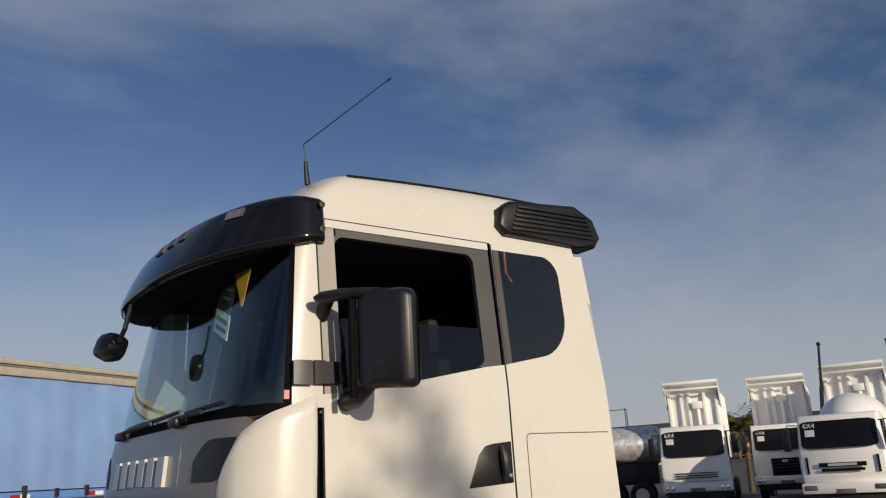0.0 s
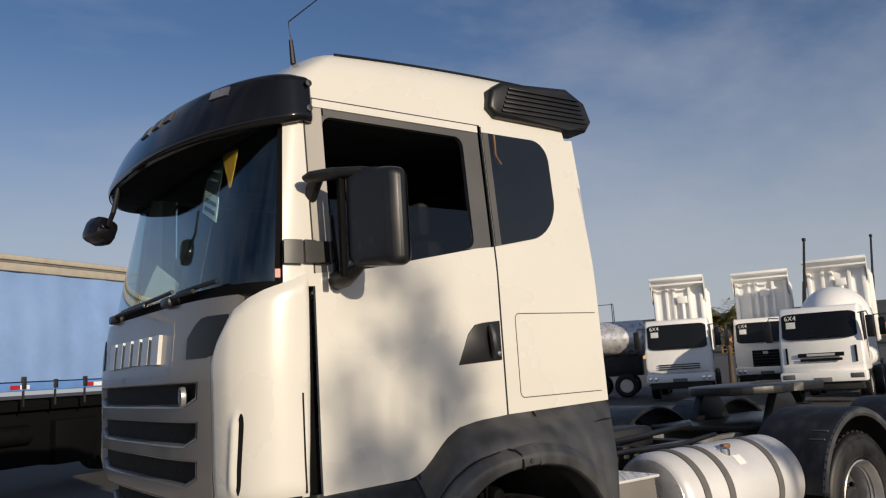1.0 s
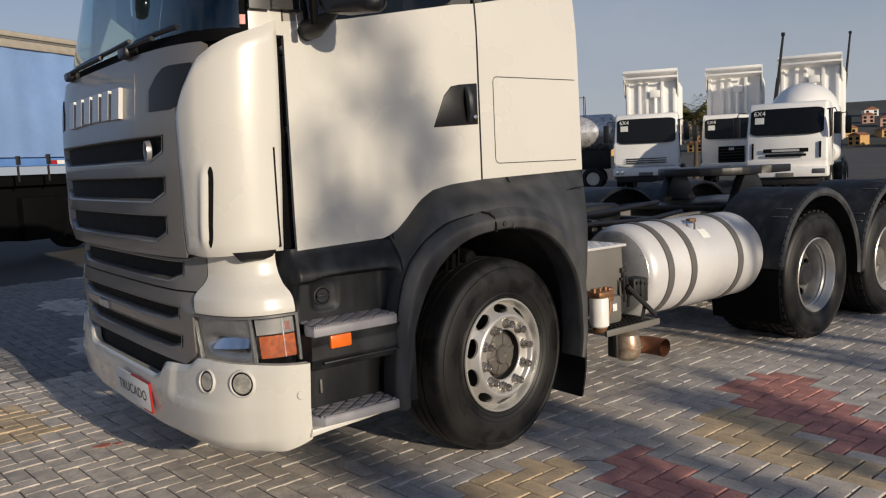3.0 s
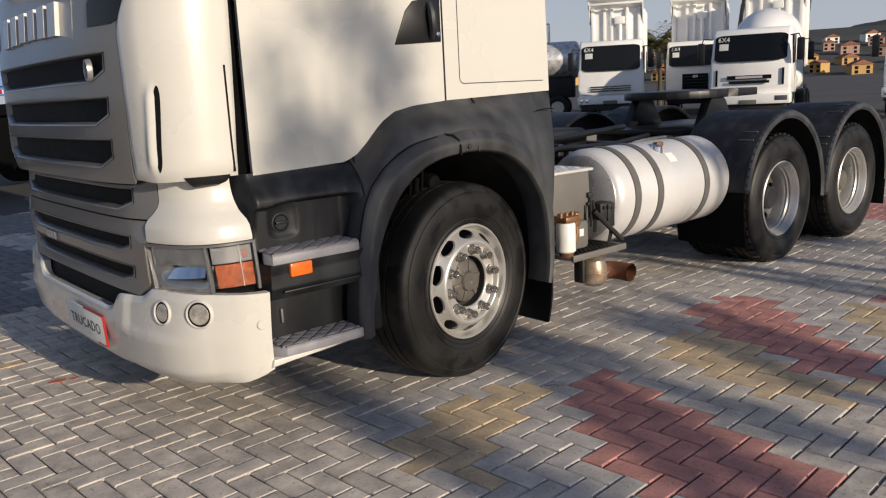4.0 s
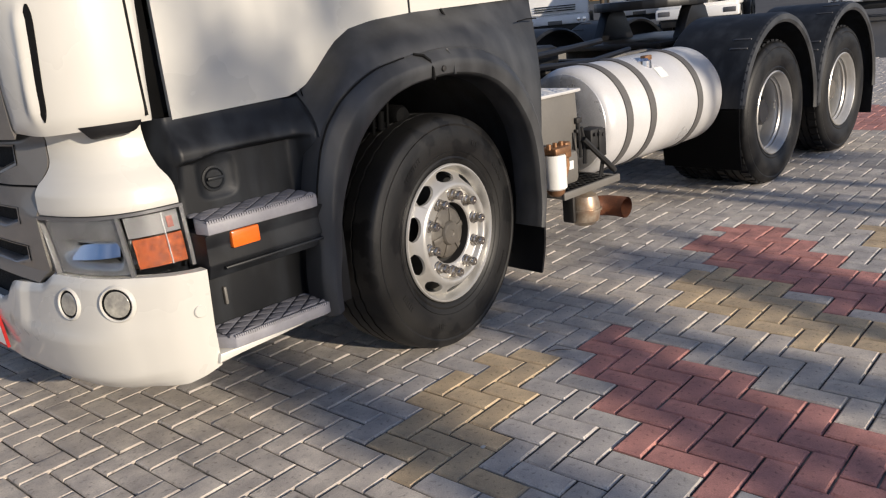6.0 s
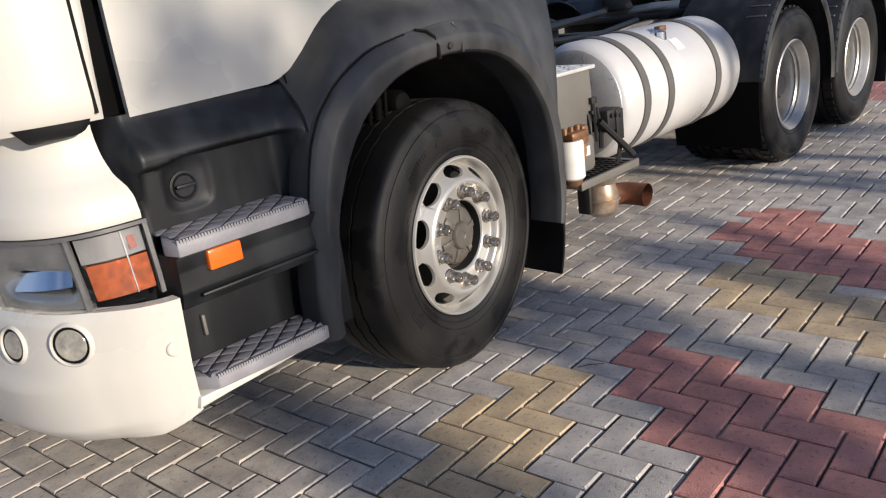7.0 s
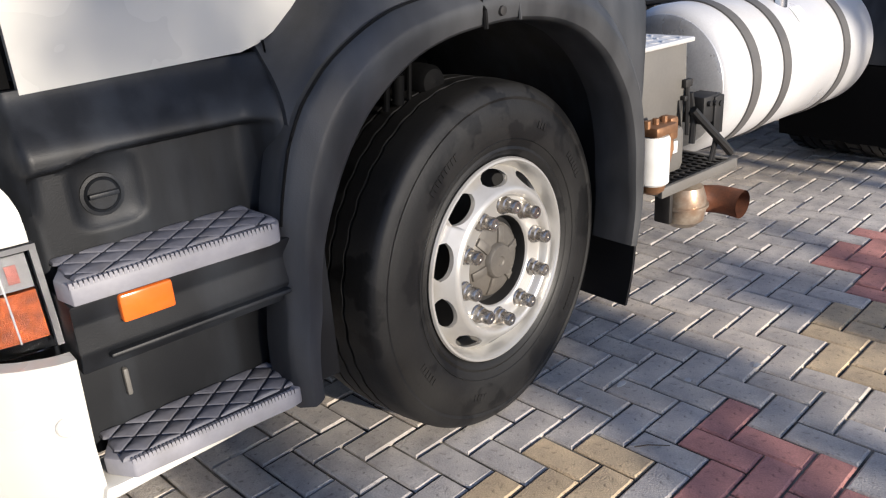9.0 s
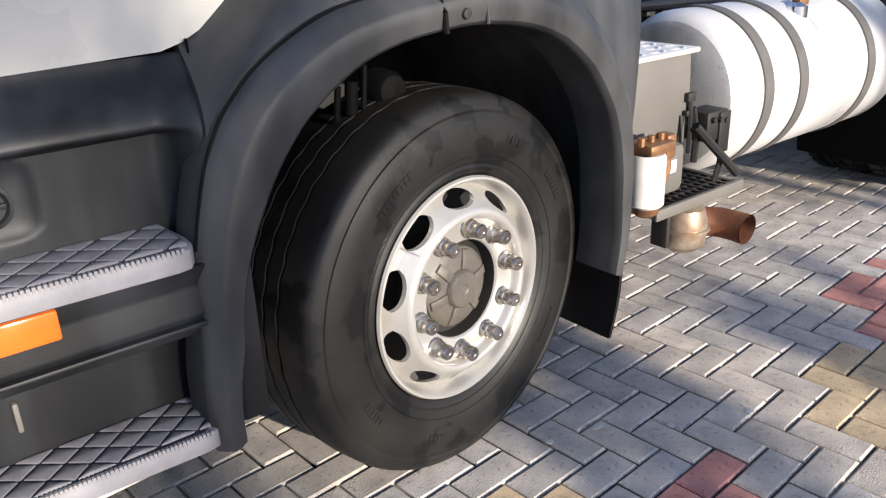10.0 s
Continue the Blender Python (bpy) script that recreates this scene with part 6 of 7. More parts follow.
def far_wheel(parent, x, y, r=0.5, w=0.3, dual=False):
    b = bmesh.new()
    sg = -1 if y < 0 else 1
    prof = [(0.28, 0.0), (0.33, -0.02), (0.44, -0.02), (0.49, 0.01), (r, 0.05), (r, w - 0.05), (0.47, w), (0.28, w)]
    loop_lathe(b, [(p, -sg * a if sg > 0 else a) for p, a in prof], (x, y, r), 28)
    t = part("wheel", b, M["rubber"], parent)
    b = bmesh.new()
    d = 0.10 if dual else 0.0
    lathe(b, [(0.0, d), (0.12, d - 0.02), (0.16, d), (0.24, d + 0.04), (0.285, 0.0), (0.285, 0.05)], (0, 0, 0), 24)
    for v in b.verts:
        v.co.y = v.co.y if sg < 0 else -v.co.y
    bmesh.ops.translate(b, vec=(x, y, r), verts=b.verts)
    part("rim", b, M["silver"], t)


def far_truck(name, at, turn, label, style, body, size=1.0):
    """A cab-over truck whose nose looks along its own -x; its front stands at x = 0."""
    tr = thing(name, at, label, "truck", "trucks across the yard", turn=turn)
    tr.matrix_world = pose(*at, 0, 0, turn) @ Matrix.Scale(size, 4)
    W, zb, zr = 1.20, 0.95, 3.02
    rake = {"flat": 0.10, "box": 0.14, "slope": 0.24}[style]
    # cab shell by side profile
    prof = [(0.02, zb), (0.0, 1.2), (0.03, 1.9), (0.03 + rake, 2.86), (0.16 + rake, 3.0), (0.4 + rake, zr), (1.75, zr - 0.02), (1.80, 2.9), (1.82, zb)]
    b = prism(bmesh.new(), prof, "y", -W, W)
    bmesh.ops.bevel(b, geom=list(b.edges), offset=0.07, segments=3, affect="EDGES", profile=0.5)
    for v in b.verts:
        k = max(0, (v.co.z - 1.9) / 1.1)
        v.co.y *= 1 - 0.045 * k
        v.co.x += 0.10 * (abs(v.co.y) / W) ** 4 * (1 if v.co.x < 0.5 else 0)
    cab = part("cab", b, M["far_white"], tr)

    def on_nose(z):
        return lerp([(0.9, 0.02), (1.2, 0.0), (1.9, 0.03), (2.86, 0.03 + rake)], z)

    def nose_plate(pname, material, y0, y1, z0, z1, out, parent, plabel="", thick=0.03, nz=4, rounded=0.0):
        bb = bmesh.new()

        def fn(u, v):
            z, y = (z0 + z1) / 2 + (z1 - z0) * (v - 0.5) * (1 - rounded * abs(2 * u - 1) ** 14), y0 + (y1 - y0) * u
            return Vector((on_nose(z) + 0.10 * (abs(y) / W) ** 4 - out, y, z)), Vector((-1, 0, 0.1)).normalized()
        sheet(bb, fn, span(0, 1, 40 if rounded else 12), span(0, 1, nz), thick)
        return part(pname, bb, material, parent, plabel)
    z0 = {"flat": 1.90, "box": 1.98, "slope": 2.0}[style]
    ws = nose_plate("windscreen", M["far_glass"], -1.08, 1.08, z0, 2.82, 0.012, tr, "dark windscreen with a sales sign behind it", rounded=0.2)
    sign = new("sign_text", SIGN)
    if not SIGN.materials:
        SIGN.materials.append(M["paper"])
    sign.parent = ws
    sign.matrix_local = Matrix.Translation((on_nose(2.68) - 0.03, 0.80, 2.68)) @ pose(0, 0, 0, 90, 0, -90) @ pose(0, 0, 0, -8, 0, 0)
    nose_plate("price_sheet", M["paper"], 0.66, 0.94, 2.36, 2.56, 0.02, ws, thick=0.01)
    for y in (-0.05, 0.55):
        part("wiper", tube(bmesh.new(), [(on_nose(1.85) - 0.03, y, z0 + 0.02), (on_nose(2.0) - 0.04, y - 0.45, z0 + 0.10)], 0.012, 5), M["plastic_clean"], ws)
    # bumper and lamps
    b = newbox(-0.10, 0.5, -1.23, 1.23, 0.66, 0.98, 0.05)
    bp = part("bumper", b, M["far_white"], tr)
    part("lower_valance", newbox(0.02, 0.5, -1.1, 1.1, 0.42, 0.68, 0.03), M["chassis"], tr)
    for sg in (1, -1):
        if style == "slope":
            part("headlamp", newbox(-0.115, 0.1, sg * 0.78, sg * 1.16, 0.76, 0.92, 0.03), M["frame_lamp"], bp)
        else:
            for y in (0.86, 1.06):
                part("headlamp", lathe(bmesh.new(), [(0.0, -0.13), (0.07, -0.125), (0.085, -0.10), (0.085, 0.0)], (0, sg * y, 0.80), 18, "x"), M["reflector"], bp)
    part("plate_holder", newbox(-0.115, 0.0, -0.26, 0.26, 0.66, 0.80, 0.01), M["box_grey"], bp)
    # grille by make
    if style == "flat":
        for z in (1.14, 1.22, 1.30):
            nose_plate("grille_slot", M["mesh_black"], -0.75, 0.75, z, z + 0.03, 0.006, cab, nz=1)
        part("nose_ring", loop_lathe(bmesh.new(), [(0.085, -0.02), (0.105, -0.02), (0.105, 0.01), (0.085, 0.01)], n=24), M["badge"], cab).matrix_local = Matrix.Translation((-0.02, 0, 1.24)) @ pose(0, 0, 0, 0, 0, -90)
        nose_plate("panel_seam", M["frame_grey"], -1.05, 1.05, 1.02, 1.03, 0.004, cab, nz=1)
    elif style == "box":
        g = nose_plate("grille", M["mesh_black"], -0.52, 0.52, 0.98, 1.66, 0.015, cab, "large black grille")
        for k in range(5):
            nose_plate("grille_bar", M["plastic_clean"], -0.50, 0.50, 1.03 + 0.125 * k, 1.06 + 0.125 * k, 0.04, g, nz=1)
        nose_plate("nose_badge", M["badge"], -0.10, 0.10, 1.50, 1.60, 0.05, g, nz=1)
    else:
        g = nose_plate("grille", M["mesh_black"], -0.66, 0.66, 1.44, 1.56, 0.012, cab, "narrow dark grille slots")
        nose_plate("nose_badge", M["badge"], -0.40, 0.40, 1.465, 1.535, 0.03, g, nz=1)
        nose_plate("grille_slot", M["mesh_black"], -0.60, 0.60, 1.31, 1.39, 0.012, cab, nz=1)
        for sg in (1, -1):
            nose_plate("nose_scoop", M["mesh_black"], sg * 0.96, sg * 1.02, 1.25, 1.75, 0.006, cab, nz=2)
    # doors, windows, mirrors
    for sg in (1, -1):
        b = bmesh.new()
        prism(b, [(0.36 + rake, 1.86), (0.42 + rake, 2.74), (1.30, 2.74), (1.32, 1.92)], "y", sg * (W - 0.035), sg * (W + 0.006), 0.004)
        part("side_window", b, M["far_glass"], cab)
        part("door_seam", newbox(1.36, 1.375, sg * (W - 0.02), sg * (W + 0.003), 1.0, 2.8), M["frame_grey"], cab)
        b = newbox(-0.02, 0.10, sg * 1.36, sg * 1.58, 1.95, 2.62, 0.04)
        mi = part("mirror", b, M["plastic_clean"], tr)
        part("mirror_arm", tube(bmesh.new(), [(0.25, sg * 1.15, 2.72), (0.05, sg * 1.40, 2.74), (0.04, sg * 1.46, 2.6)], 0.02, 6), M["plastic_clean"], mi)
        part("step", newbox(0.30, 0.75, sg * 1.0, sg * 1.20, 0.55, 0.62, 0.01), M["plastic_clean"], tr)
        far_wheel(tr, 1.30, sg * 1.18)
        for x in (4.7, 6.05):
            far_wheel(tr, x, sg * 1.2, dual=True)
    part("cab_underside", newbox(0.55, 1.75, -1.0, 1.0, 0.55, 0.97, 0.03), M["chassis"], tr)
    part("chassis_frame", newbox(0.5, 7.2, -0.45, 0.45, 0.72, 1.0, 0.02), M["chassis"], tr)
    if body[0] == "tipper":
        x0, bw, top = body[1:]
        b = newbox(x0, 6.9, -bw, bw, 1.75, top - 0.43, 0.04)
        bed = part("tipper_body", b, M["far_white"], tr, "white steel tipper body")
        for y in (-0.9, -0.44, 0.16, 0.44, 0.9):
            part("rib", newbox(x0 - 0.12, x0 + 0.01, (y - 0.06) * bw, (y + 0.06) * bw, 1.8, top - 0.46, 0.015), M["far_white"], bed)
        for x in (x0 + 0.85, x0 + 1.75, x0 + 2.65, x0 + 3.3):
            for sg in (1, -1):
                part("rib", newbox(x, x + 0.12, sg * (bw - 0.01), sg * (bw + 0.09), 1.8, top - 0.48, 0.015), M["far_white"], bed)
        b = bmesh.new()
        prism(b, [(x0 - 0.6, top - 0.10), (x0 - 0.57, top), (x0 + 0.05, top - 0.08), (x0 + 0.6, top - 0.38), (x0 + 0.6, top - 0.52), (x0, top - 0.48), (x0 - 0.53, top - 0.16)], "y", -bw - 0.05, bw + 0.05, 0.01)
        part("canopy", b, M["far_white"], bed)
        for sg in (1, -1):
            b = bmesh.new()
            prism(b, [(x0 - 0.6, top - 0.02), (x0 + 0.6, top - 0.34), (x0 + 0.6, top - 1.08), (x0 - 0.05, top - 0.98)], "y", sg * (bw + 0.01), sg * (bw + 0.05), 0.008)
            part("canopy_cheek", b, M["far_white"], bed)
        part("canopy_lip", newbox(x0 - 0.62, x0 - 0.55, -bw - 0.05, bw + 0.05, top - 0.36, top - 0.28, 0.01), M["far_white"], bed)
        part("hoist_cylinder", tube(bmesh.new(), [(x0 - 0.13, -0.16, 1.2), (x0 - 0.11, -0.16, top - 0.9)], 0.09, 12), M["far_white"], bed)
        part("hoist_cover", newbox(x0 - 0.23, x0 - 0.05, -0.36, 0.04, top - 1.1, top - 0.8, 0.03), M["far_white"], bed)
    elif body[0] == "mixer":
        b = lathe(bmesh.new(), [(0.0, -0.1), (0.45, 0.0), (0.85, 0.45), (1.12, 1.2), (1.18, 1.9), (1.05, 2.9), (0.75, 3.9), (0.5, 4.5), (0.42, 4.5)], (0, 0, 0), 40, "x")
        bmesh.ops.transform(b, matrix=Matrix.Translation((2.1, 0, 2.35)) @ pose(0, 0, 0, 0, -9, 0), verts=b.verts)
        drum = part("mixer_drum", b, M["far_white"], tr, "white concrete mixer drum")
        for x in (2.2, 6.2):
            part("drum_stand", newbox(x, x + 0.2, -0.5, 0.5, 1.0, 2.2, 0.03), M["far_white"], drum)
        part("water_tank", lathe(bmesh.new(), [(0.0, 0.0), (0.3, 0.02), (0.33, 0.1), (0.33, 1.5), (0.0, 1.6)], (2.3, -0.9, 1.35), 20, "x"), M["far_white"], tr)
    return tr


far_truck("tipper_truck", (22.16, 16.18, 0), 33, "white tipper truck with a flat nose and sales signs, parked nose-on", "flat", ("tipper", 3.0, 1.02, 4.85), 1.0)
far_truck("tipper_truck", (27.7, 16.05, 0), 29, "white tipper truck with a large black grille, parked in the row", "box", ("tipper", 2.15, 1.12, 5.1))
far_truck("mixer_truck", (20.18, 9.56, 0), 20, "white mixer truck with narrow grille slots and a rounded drum", "slope", ("mixer",), 0.95)
far_truck("tipper_truck", (27.4, 12.7, 0), 23.5, "white tipper truck standing behind the mixer truck", "box", ("tipper", 2.15, 1.12, 5.15))
far_truck("tipper_truck", (23.95, 6.0, 0), 15, "white flat-nosed tipper truck at the end of the row", "flat", ("tipper", 2.15, 1.2, 4.6), 0.95)

for at, top in (((27.1, 14.15), (0.35, -0.5, 5.85)), ((36.2, 15.75), (0.3, -0.45, 6.75))):
    b2 = thing("crane_boom", (*at, 0), "thin dark folded crane boom standing up in the truck yard", "crane", "crane booms")
    tp = Vector(top)
    part("pedestal", newbox(-0.3, 0.3, -0.3, 0.3, 0.0, 0.5, 0.03), M["chassis"], b2)
    part("lower_section", tube(bmesh.new(), [(0, 0, 0.4), tp * 0.72], [0.09, 0.075], 6), M["chassis"], b2)
    part("upper_section", tube(bmesh.new(), [tp * 0.70, tp], [0.055, 0.045], 6), M["chassis"], b2)
    part("boom_head", newbox(tp.x - 0.06, tp.x + 0.06, tp.y - 0.06, tp.y + 0.06, tp.z - 0.03, tp.z + 0.10, 0.02), M["chassis"], b2)


def tanker():
    tk = thing("tank_trailer", (25.2, 20.3, 0), "polished steel tank trailer on black wheels", "trailer", turn=127)
    b = lathe(bmesh.new(), [(0.0, -0.2), (0.5, -0.16), (0.75, -0.02), (0.80, 0.1), (0.80, 9.0), (0.0, 9.3)], (0, 0, 2.5), 40, "x")
    for v in b.verts:
        v.co.y *= 1.3
    part("tank", b, M["alu_end"], tk, "polished cylindrical tank")
    part("frame", newbox(0.1, 9.0, -0.5, 0.5, 0.9, 1.75, 0.03), M["chassis"], tk)
    for x in (0.8, 2.05, 3.3):
        for sg in (1, -1):
            far_wheel(tk, x, sg * 1.2, dual=True)
    for x in (1.2, 3.0, 5.0):
        part("rail_post", tube(bmesh.new(), [(x, -0.4, 3.2), (x, -0.4, 4.1)], 0.02, 5), M["rail"], tk)
        part("rail_post", tube(bmesh.new(), [(x, 0.4, 3.2), (x, 0.4, 4.1)], 0.02, 5), M["rail"], tk)
    part("handrail", tube(bmesh.new(), [(1.2, -0.4, 4.1), (5.0, -0.4, 4.1)], 0.02, 5), M["rail"], tk)
    part("rear_lamp_bar", newbox(-0.25, -0.15, -1.2, 1.2, 0.85, 1.0, 0.01), M["far_white"], tk)
    return tk


tanker()


# ---------------------------------------------------------------- the blue curtain trailer
def curtain_trailer():
    tl = thing("curtain_trailer", (-5.2, 9.4, 0), "long trailer with a faded blue tarpaulin curtain and cream roof rail", "trailer", turn=29)
    L, zb, zt = 15.0, 1.90, 3.76
    b = bmesh.new()

    def fn(u, v):
        x, z = L * u, zb + (zt - zb) * v
        y = 0.010 * math.sin(x * 4.3 + 1.5 * math.sin(x * 0.9)) + 0.006 * math.sin(x * 11.1 + 2 * v + 2 * math.sin(x)) - 0.05 * math.sin(math.pi * v)
        return Vector((x, y, z)), Vector((0, -1, 0))
    sheet(b, fn, span(0, 1, 240), span(0, 1, 12), 0.02)
    part("curtain", b, M["blue"], tl, "faded blue tarpaulin with soft vertical folds")
    part("body", newbox(0.05, L - 0.05, 0.12, 2.5, zb - 0.1, zt + 0.1, 0.02), M["blue_rail"], tl)
    part("roof_rail", newbox(0, L, -0.06, 0.14, zt - 0.02, zt + 0.12, 0.02), M["cream"], tl, "cream painted roof rail")
    part("upper_rail", newbox(0, L, -0.03, 0.10, zt + 0.125, zt + 0.16, 0.01), M["rail"], tl)
    part("roof_sheet", newbox(1.75, L, -0.02, 2.5, zt + 0.17, zt + 0.27, 0.03), M["cream"], tl)
    part("lower_rail", newbox(0, L, -0.03, 0.12, zb - 0.16, zb - 0.02, 0.015), M["blue_rail"], tl, "blue lower rail with reflective tape")
    for k in range(24):
        x = 0.35 + 0.62 * k
        part("buckle", newbox(x, x + 0.09, -0.045, -0.02, zb - 0.13, zb + 0.02 + 0.03 * (k % 3), 0.01), M["chassis"], tl)
        part("strap", newbox(x + 0.03, x + 0.06, -0.03, 0.0, zb - 0.42, zb - 0.13, 0.004), M["chassis"], tl)
    for k in range(10):
        x = 0.6 + 1.5 * k
        part("tape", newbox(x, x + 0.18, -0.036, -0.028, zb - 0.13, zb - 0.06), M["red"], tl)
        part("tape", newbox(x + 0.18, x + 0.36, -0.036, -0.028, zb - 0.13, zb - 0.06), M["paper"], tl)
    # the dark under the trailer is shade put into these parts' near-black colour
    part("side_beam", newbox(0, L, 0.35, 0.45, zb - 0.50, zb - 0.33, 0.02), M["shade_black"], tl, "dark chassis beam")
    part("underframe", newbox(0.2, L - 0.2, 0.5, 2.0, 0.45, zb - 0.3, 0.04), M["shade_black"], tl)
    for x in (1.2, 2.5, 3.8, 9.0, 10.3, 11.6):
        for y in (0.35, 2.3):
            b = bmesh.new()
            loop_lathe(b, [(0.28, 0.0), (0.34, -0.02), (0.46, -0.01), (0.52, 0.05), (0.52, 0.25), (0.28, 0.3)], (x, y - 0.15, 0.52), 28)
            w = part("wheel", b, M["rubber"], tl)
            part("rim", lathe(bmesh.new(), [(0.0, 0.05), (0.16, 0.05), (0.28, 0.02), (0.28, 0.1)], (x, y - 0.15, 0.52), 24), M["box_grey"], w)
    part("air_tank", lathe(bmesh.new(), [(0.0, 0.0), (0.15, 0.02), (0.17, 0.08), (0.17, 0.8), (0.0, 0.88)], (5.0, 0.45, 1.0), 20, "x"), M["shade_black"], tl)
    part("tool_box", newbox(6.3, 7.2, 0.35, 0.9, 0.42, 1.2, 0.03), M["shade_black"], tl)
    part("lamp", newbox(4.55, 4.72, 0.22, 0.30, 1.0, 1.12, 0.015), M["paper"], tl)
    return tl


curtain_trailer()


# ---------------------------------------------------------------- trees
def limb(bm, a, b, r0, r1, bend, rng, n=6):
    a, b = Vector(a), Vector(b)
    side = Vector((rng.uniform(-1, 1), rng.uniform(-1, 1), rng.uniform(-0.3, 0.3))) * bend
    pts = [a.lerp(b, t) + side * math.sin(math.pi * t) for t in span(0, 1, 5)]
    tube(bm, pts, [r0 + (r1 - r0) * t for t in span(0, 1, 5)], n)
    return pts


def leaves(verts, faces, centre, radius, count, size, rng):
    for _ in range(count):
        d = Vector((rng.gauss(0, 1), rng.gauss(0, 1), rng.gauss(0, 0.8)))
        p = Vector(centre) + d.normalized() * radius * rng.random() ** 0.45
        u = Vector((rng.gauss(0, 1), rng.gauss(0, 1), rng.gauss(0, 1))).normalized()
        w = u.orthogonal().normalized()
        s = size * rng.uniform(0.6, 1.3)
        k = len(verts)
        verts.extend([p - u * s, p + w * s * 0.42, p + u * s, p - w * s * 0.42])
        faces.append((k, k + 1, k + 2, k + 3))


def yard_tree(at, height, seed, limbs, leaf_count, leaf_size, spread, label, trunk_r=0.11):
    rng = random.Random(seed)
    tr = thing("tree", at, label, "tree", "trees beside the yard")
    b = bmesh.new()
    top = (rng.uniform(-0.15, 0.15), rng.uniform(-0.2, 0.2), height * 0.74)
    trunk = limb(b, (0, 0, 0), top, trunk_r, trunk_r * 0.55, 0.06, rng, 9)
    tips = []
    for k in range(limbs):
        start = trunk[2 + k % 4]
        a = 2.4 * k + rng.uniform(-0.4, 0.4)
        r = spread * rng.uniform(0.6, 1.0)
        end = Vector((math.cos(a) * r, math.sin(a) * r, height * rng.uniform(0.62, 1.0)))
        pts = limb(b, start, end, trunk_r * 0.45, 0.02, 0.15, rng)
        tips += [pts[3], pts[4], pts[5]]
        for _ in range(3):
            e2 = end + Vector((rng.uniform(-1, 1), rng.uniform(-1, 1), rng.uniform(-0.3, 0.8))) * spread * 0.35
            tips.append(limb(b, pts[3], e2, 0.022, 0.006, 0.08, rng, 5)[5])
    part("trunk", b, M["bark"], tr)
    vs, fs = [], []
    full = rng.sample(tips, max(5, len(tips) // 5))       # the leaves stand in loose clumps
    for t in full:
        leaves(vs, fs, t, spread * 0.20, leaf_count // len(full), leaf_size, rng)
    me = bpy.data.meshes.new("crown")
    me.from_pydata([v[:] for v in vs], [], fs)
    me.materials.append(M["leaf"])
    cr = new("crown", me)
    cr.parent = tr
    return tr


def leaning_tree(at, stem_top, clumps, seed, label, stem_r=0.10):
    """A thin leaning stem whose loose crown is a set of leafy patches: (centre, spread, count, clump radius, leaves)."""
    rng = random.Random(seed)
    tr = thing("tree", at, label, "tree", "trees beside the yard")
    b = bmesh.new()
    base = Vector(at)
    stem = limb(b, (0, 0, 0), Vector(stem_top) - base, stem_r, stem_r * 0.45, 0.10, rng, 8)
    vs, fs = [], []
    for centre, spread, count, radius, leaf_n in clumps:
        c = Vector(centre) - base
        for k in range(count):
            d = Vector([rng.uniform(-1, 1) * q for q in spread])
            tip = limb(b, stem[3 + k % 3], c + d, 0.025, 0.006, 0.06, rng, 5)[5]
            leaves(vs, fs, tip, radius, leaf_n, 0.06, rng)
    part("trunk", b, M["bark"], tr)
    me = bpy.data.meshes.new("crown")
    me.from_pydata([v[:] for v in vs], [], fs)
    me.materials.append(M["leaf"])
    new("crown", me).parent = tr
    return tr


# trees out of view, inferred from dappled shade and placed to cast it
leaning_tree((-0.75, -22.0, 0), (-0.66, -22.0, 6.4), (((-0.58, -22.0, 6.90), (0.42, 1.0, 0.26), 10, 0.24, 30), ((-0.52, -22.0, 7.48), (0.30, 0.9, 0.28), 9, 0.22, 27), ((-0.98, -22.0, 7.15), (0.14, 0.5, 0.14), 2, 0.17, 30)), 8, "unseen tall leaning tree with a loose crown, placed to shade the door", 0.20)
leaning_tree((0.05, -13.2, 0), (0.52, -13.0, 3.2), (((0.45, -13.0, 3.37), (0.46, 0.3, 0.06), 5, 0.13, 80), ((0.50, -13.0, 3.0), (0.10, 0.3, 0.09), 2, 0.12, 50)), 17, "unseen low spreading tree with leaf clumps, placed to shade the paving", 0.11)
leaning_tree((1.45, -13.1, 0), (1.30, -13.0, 3.22), (((1.30, -13.0, 3.15), (0.22, 0.3, 0.19), 4, 0.14, 70),), 19, "unseen low spreading tree with leaf clumps, placed to shade the paving", 0.12)


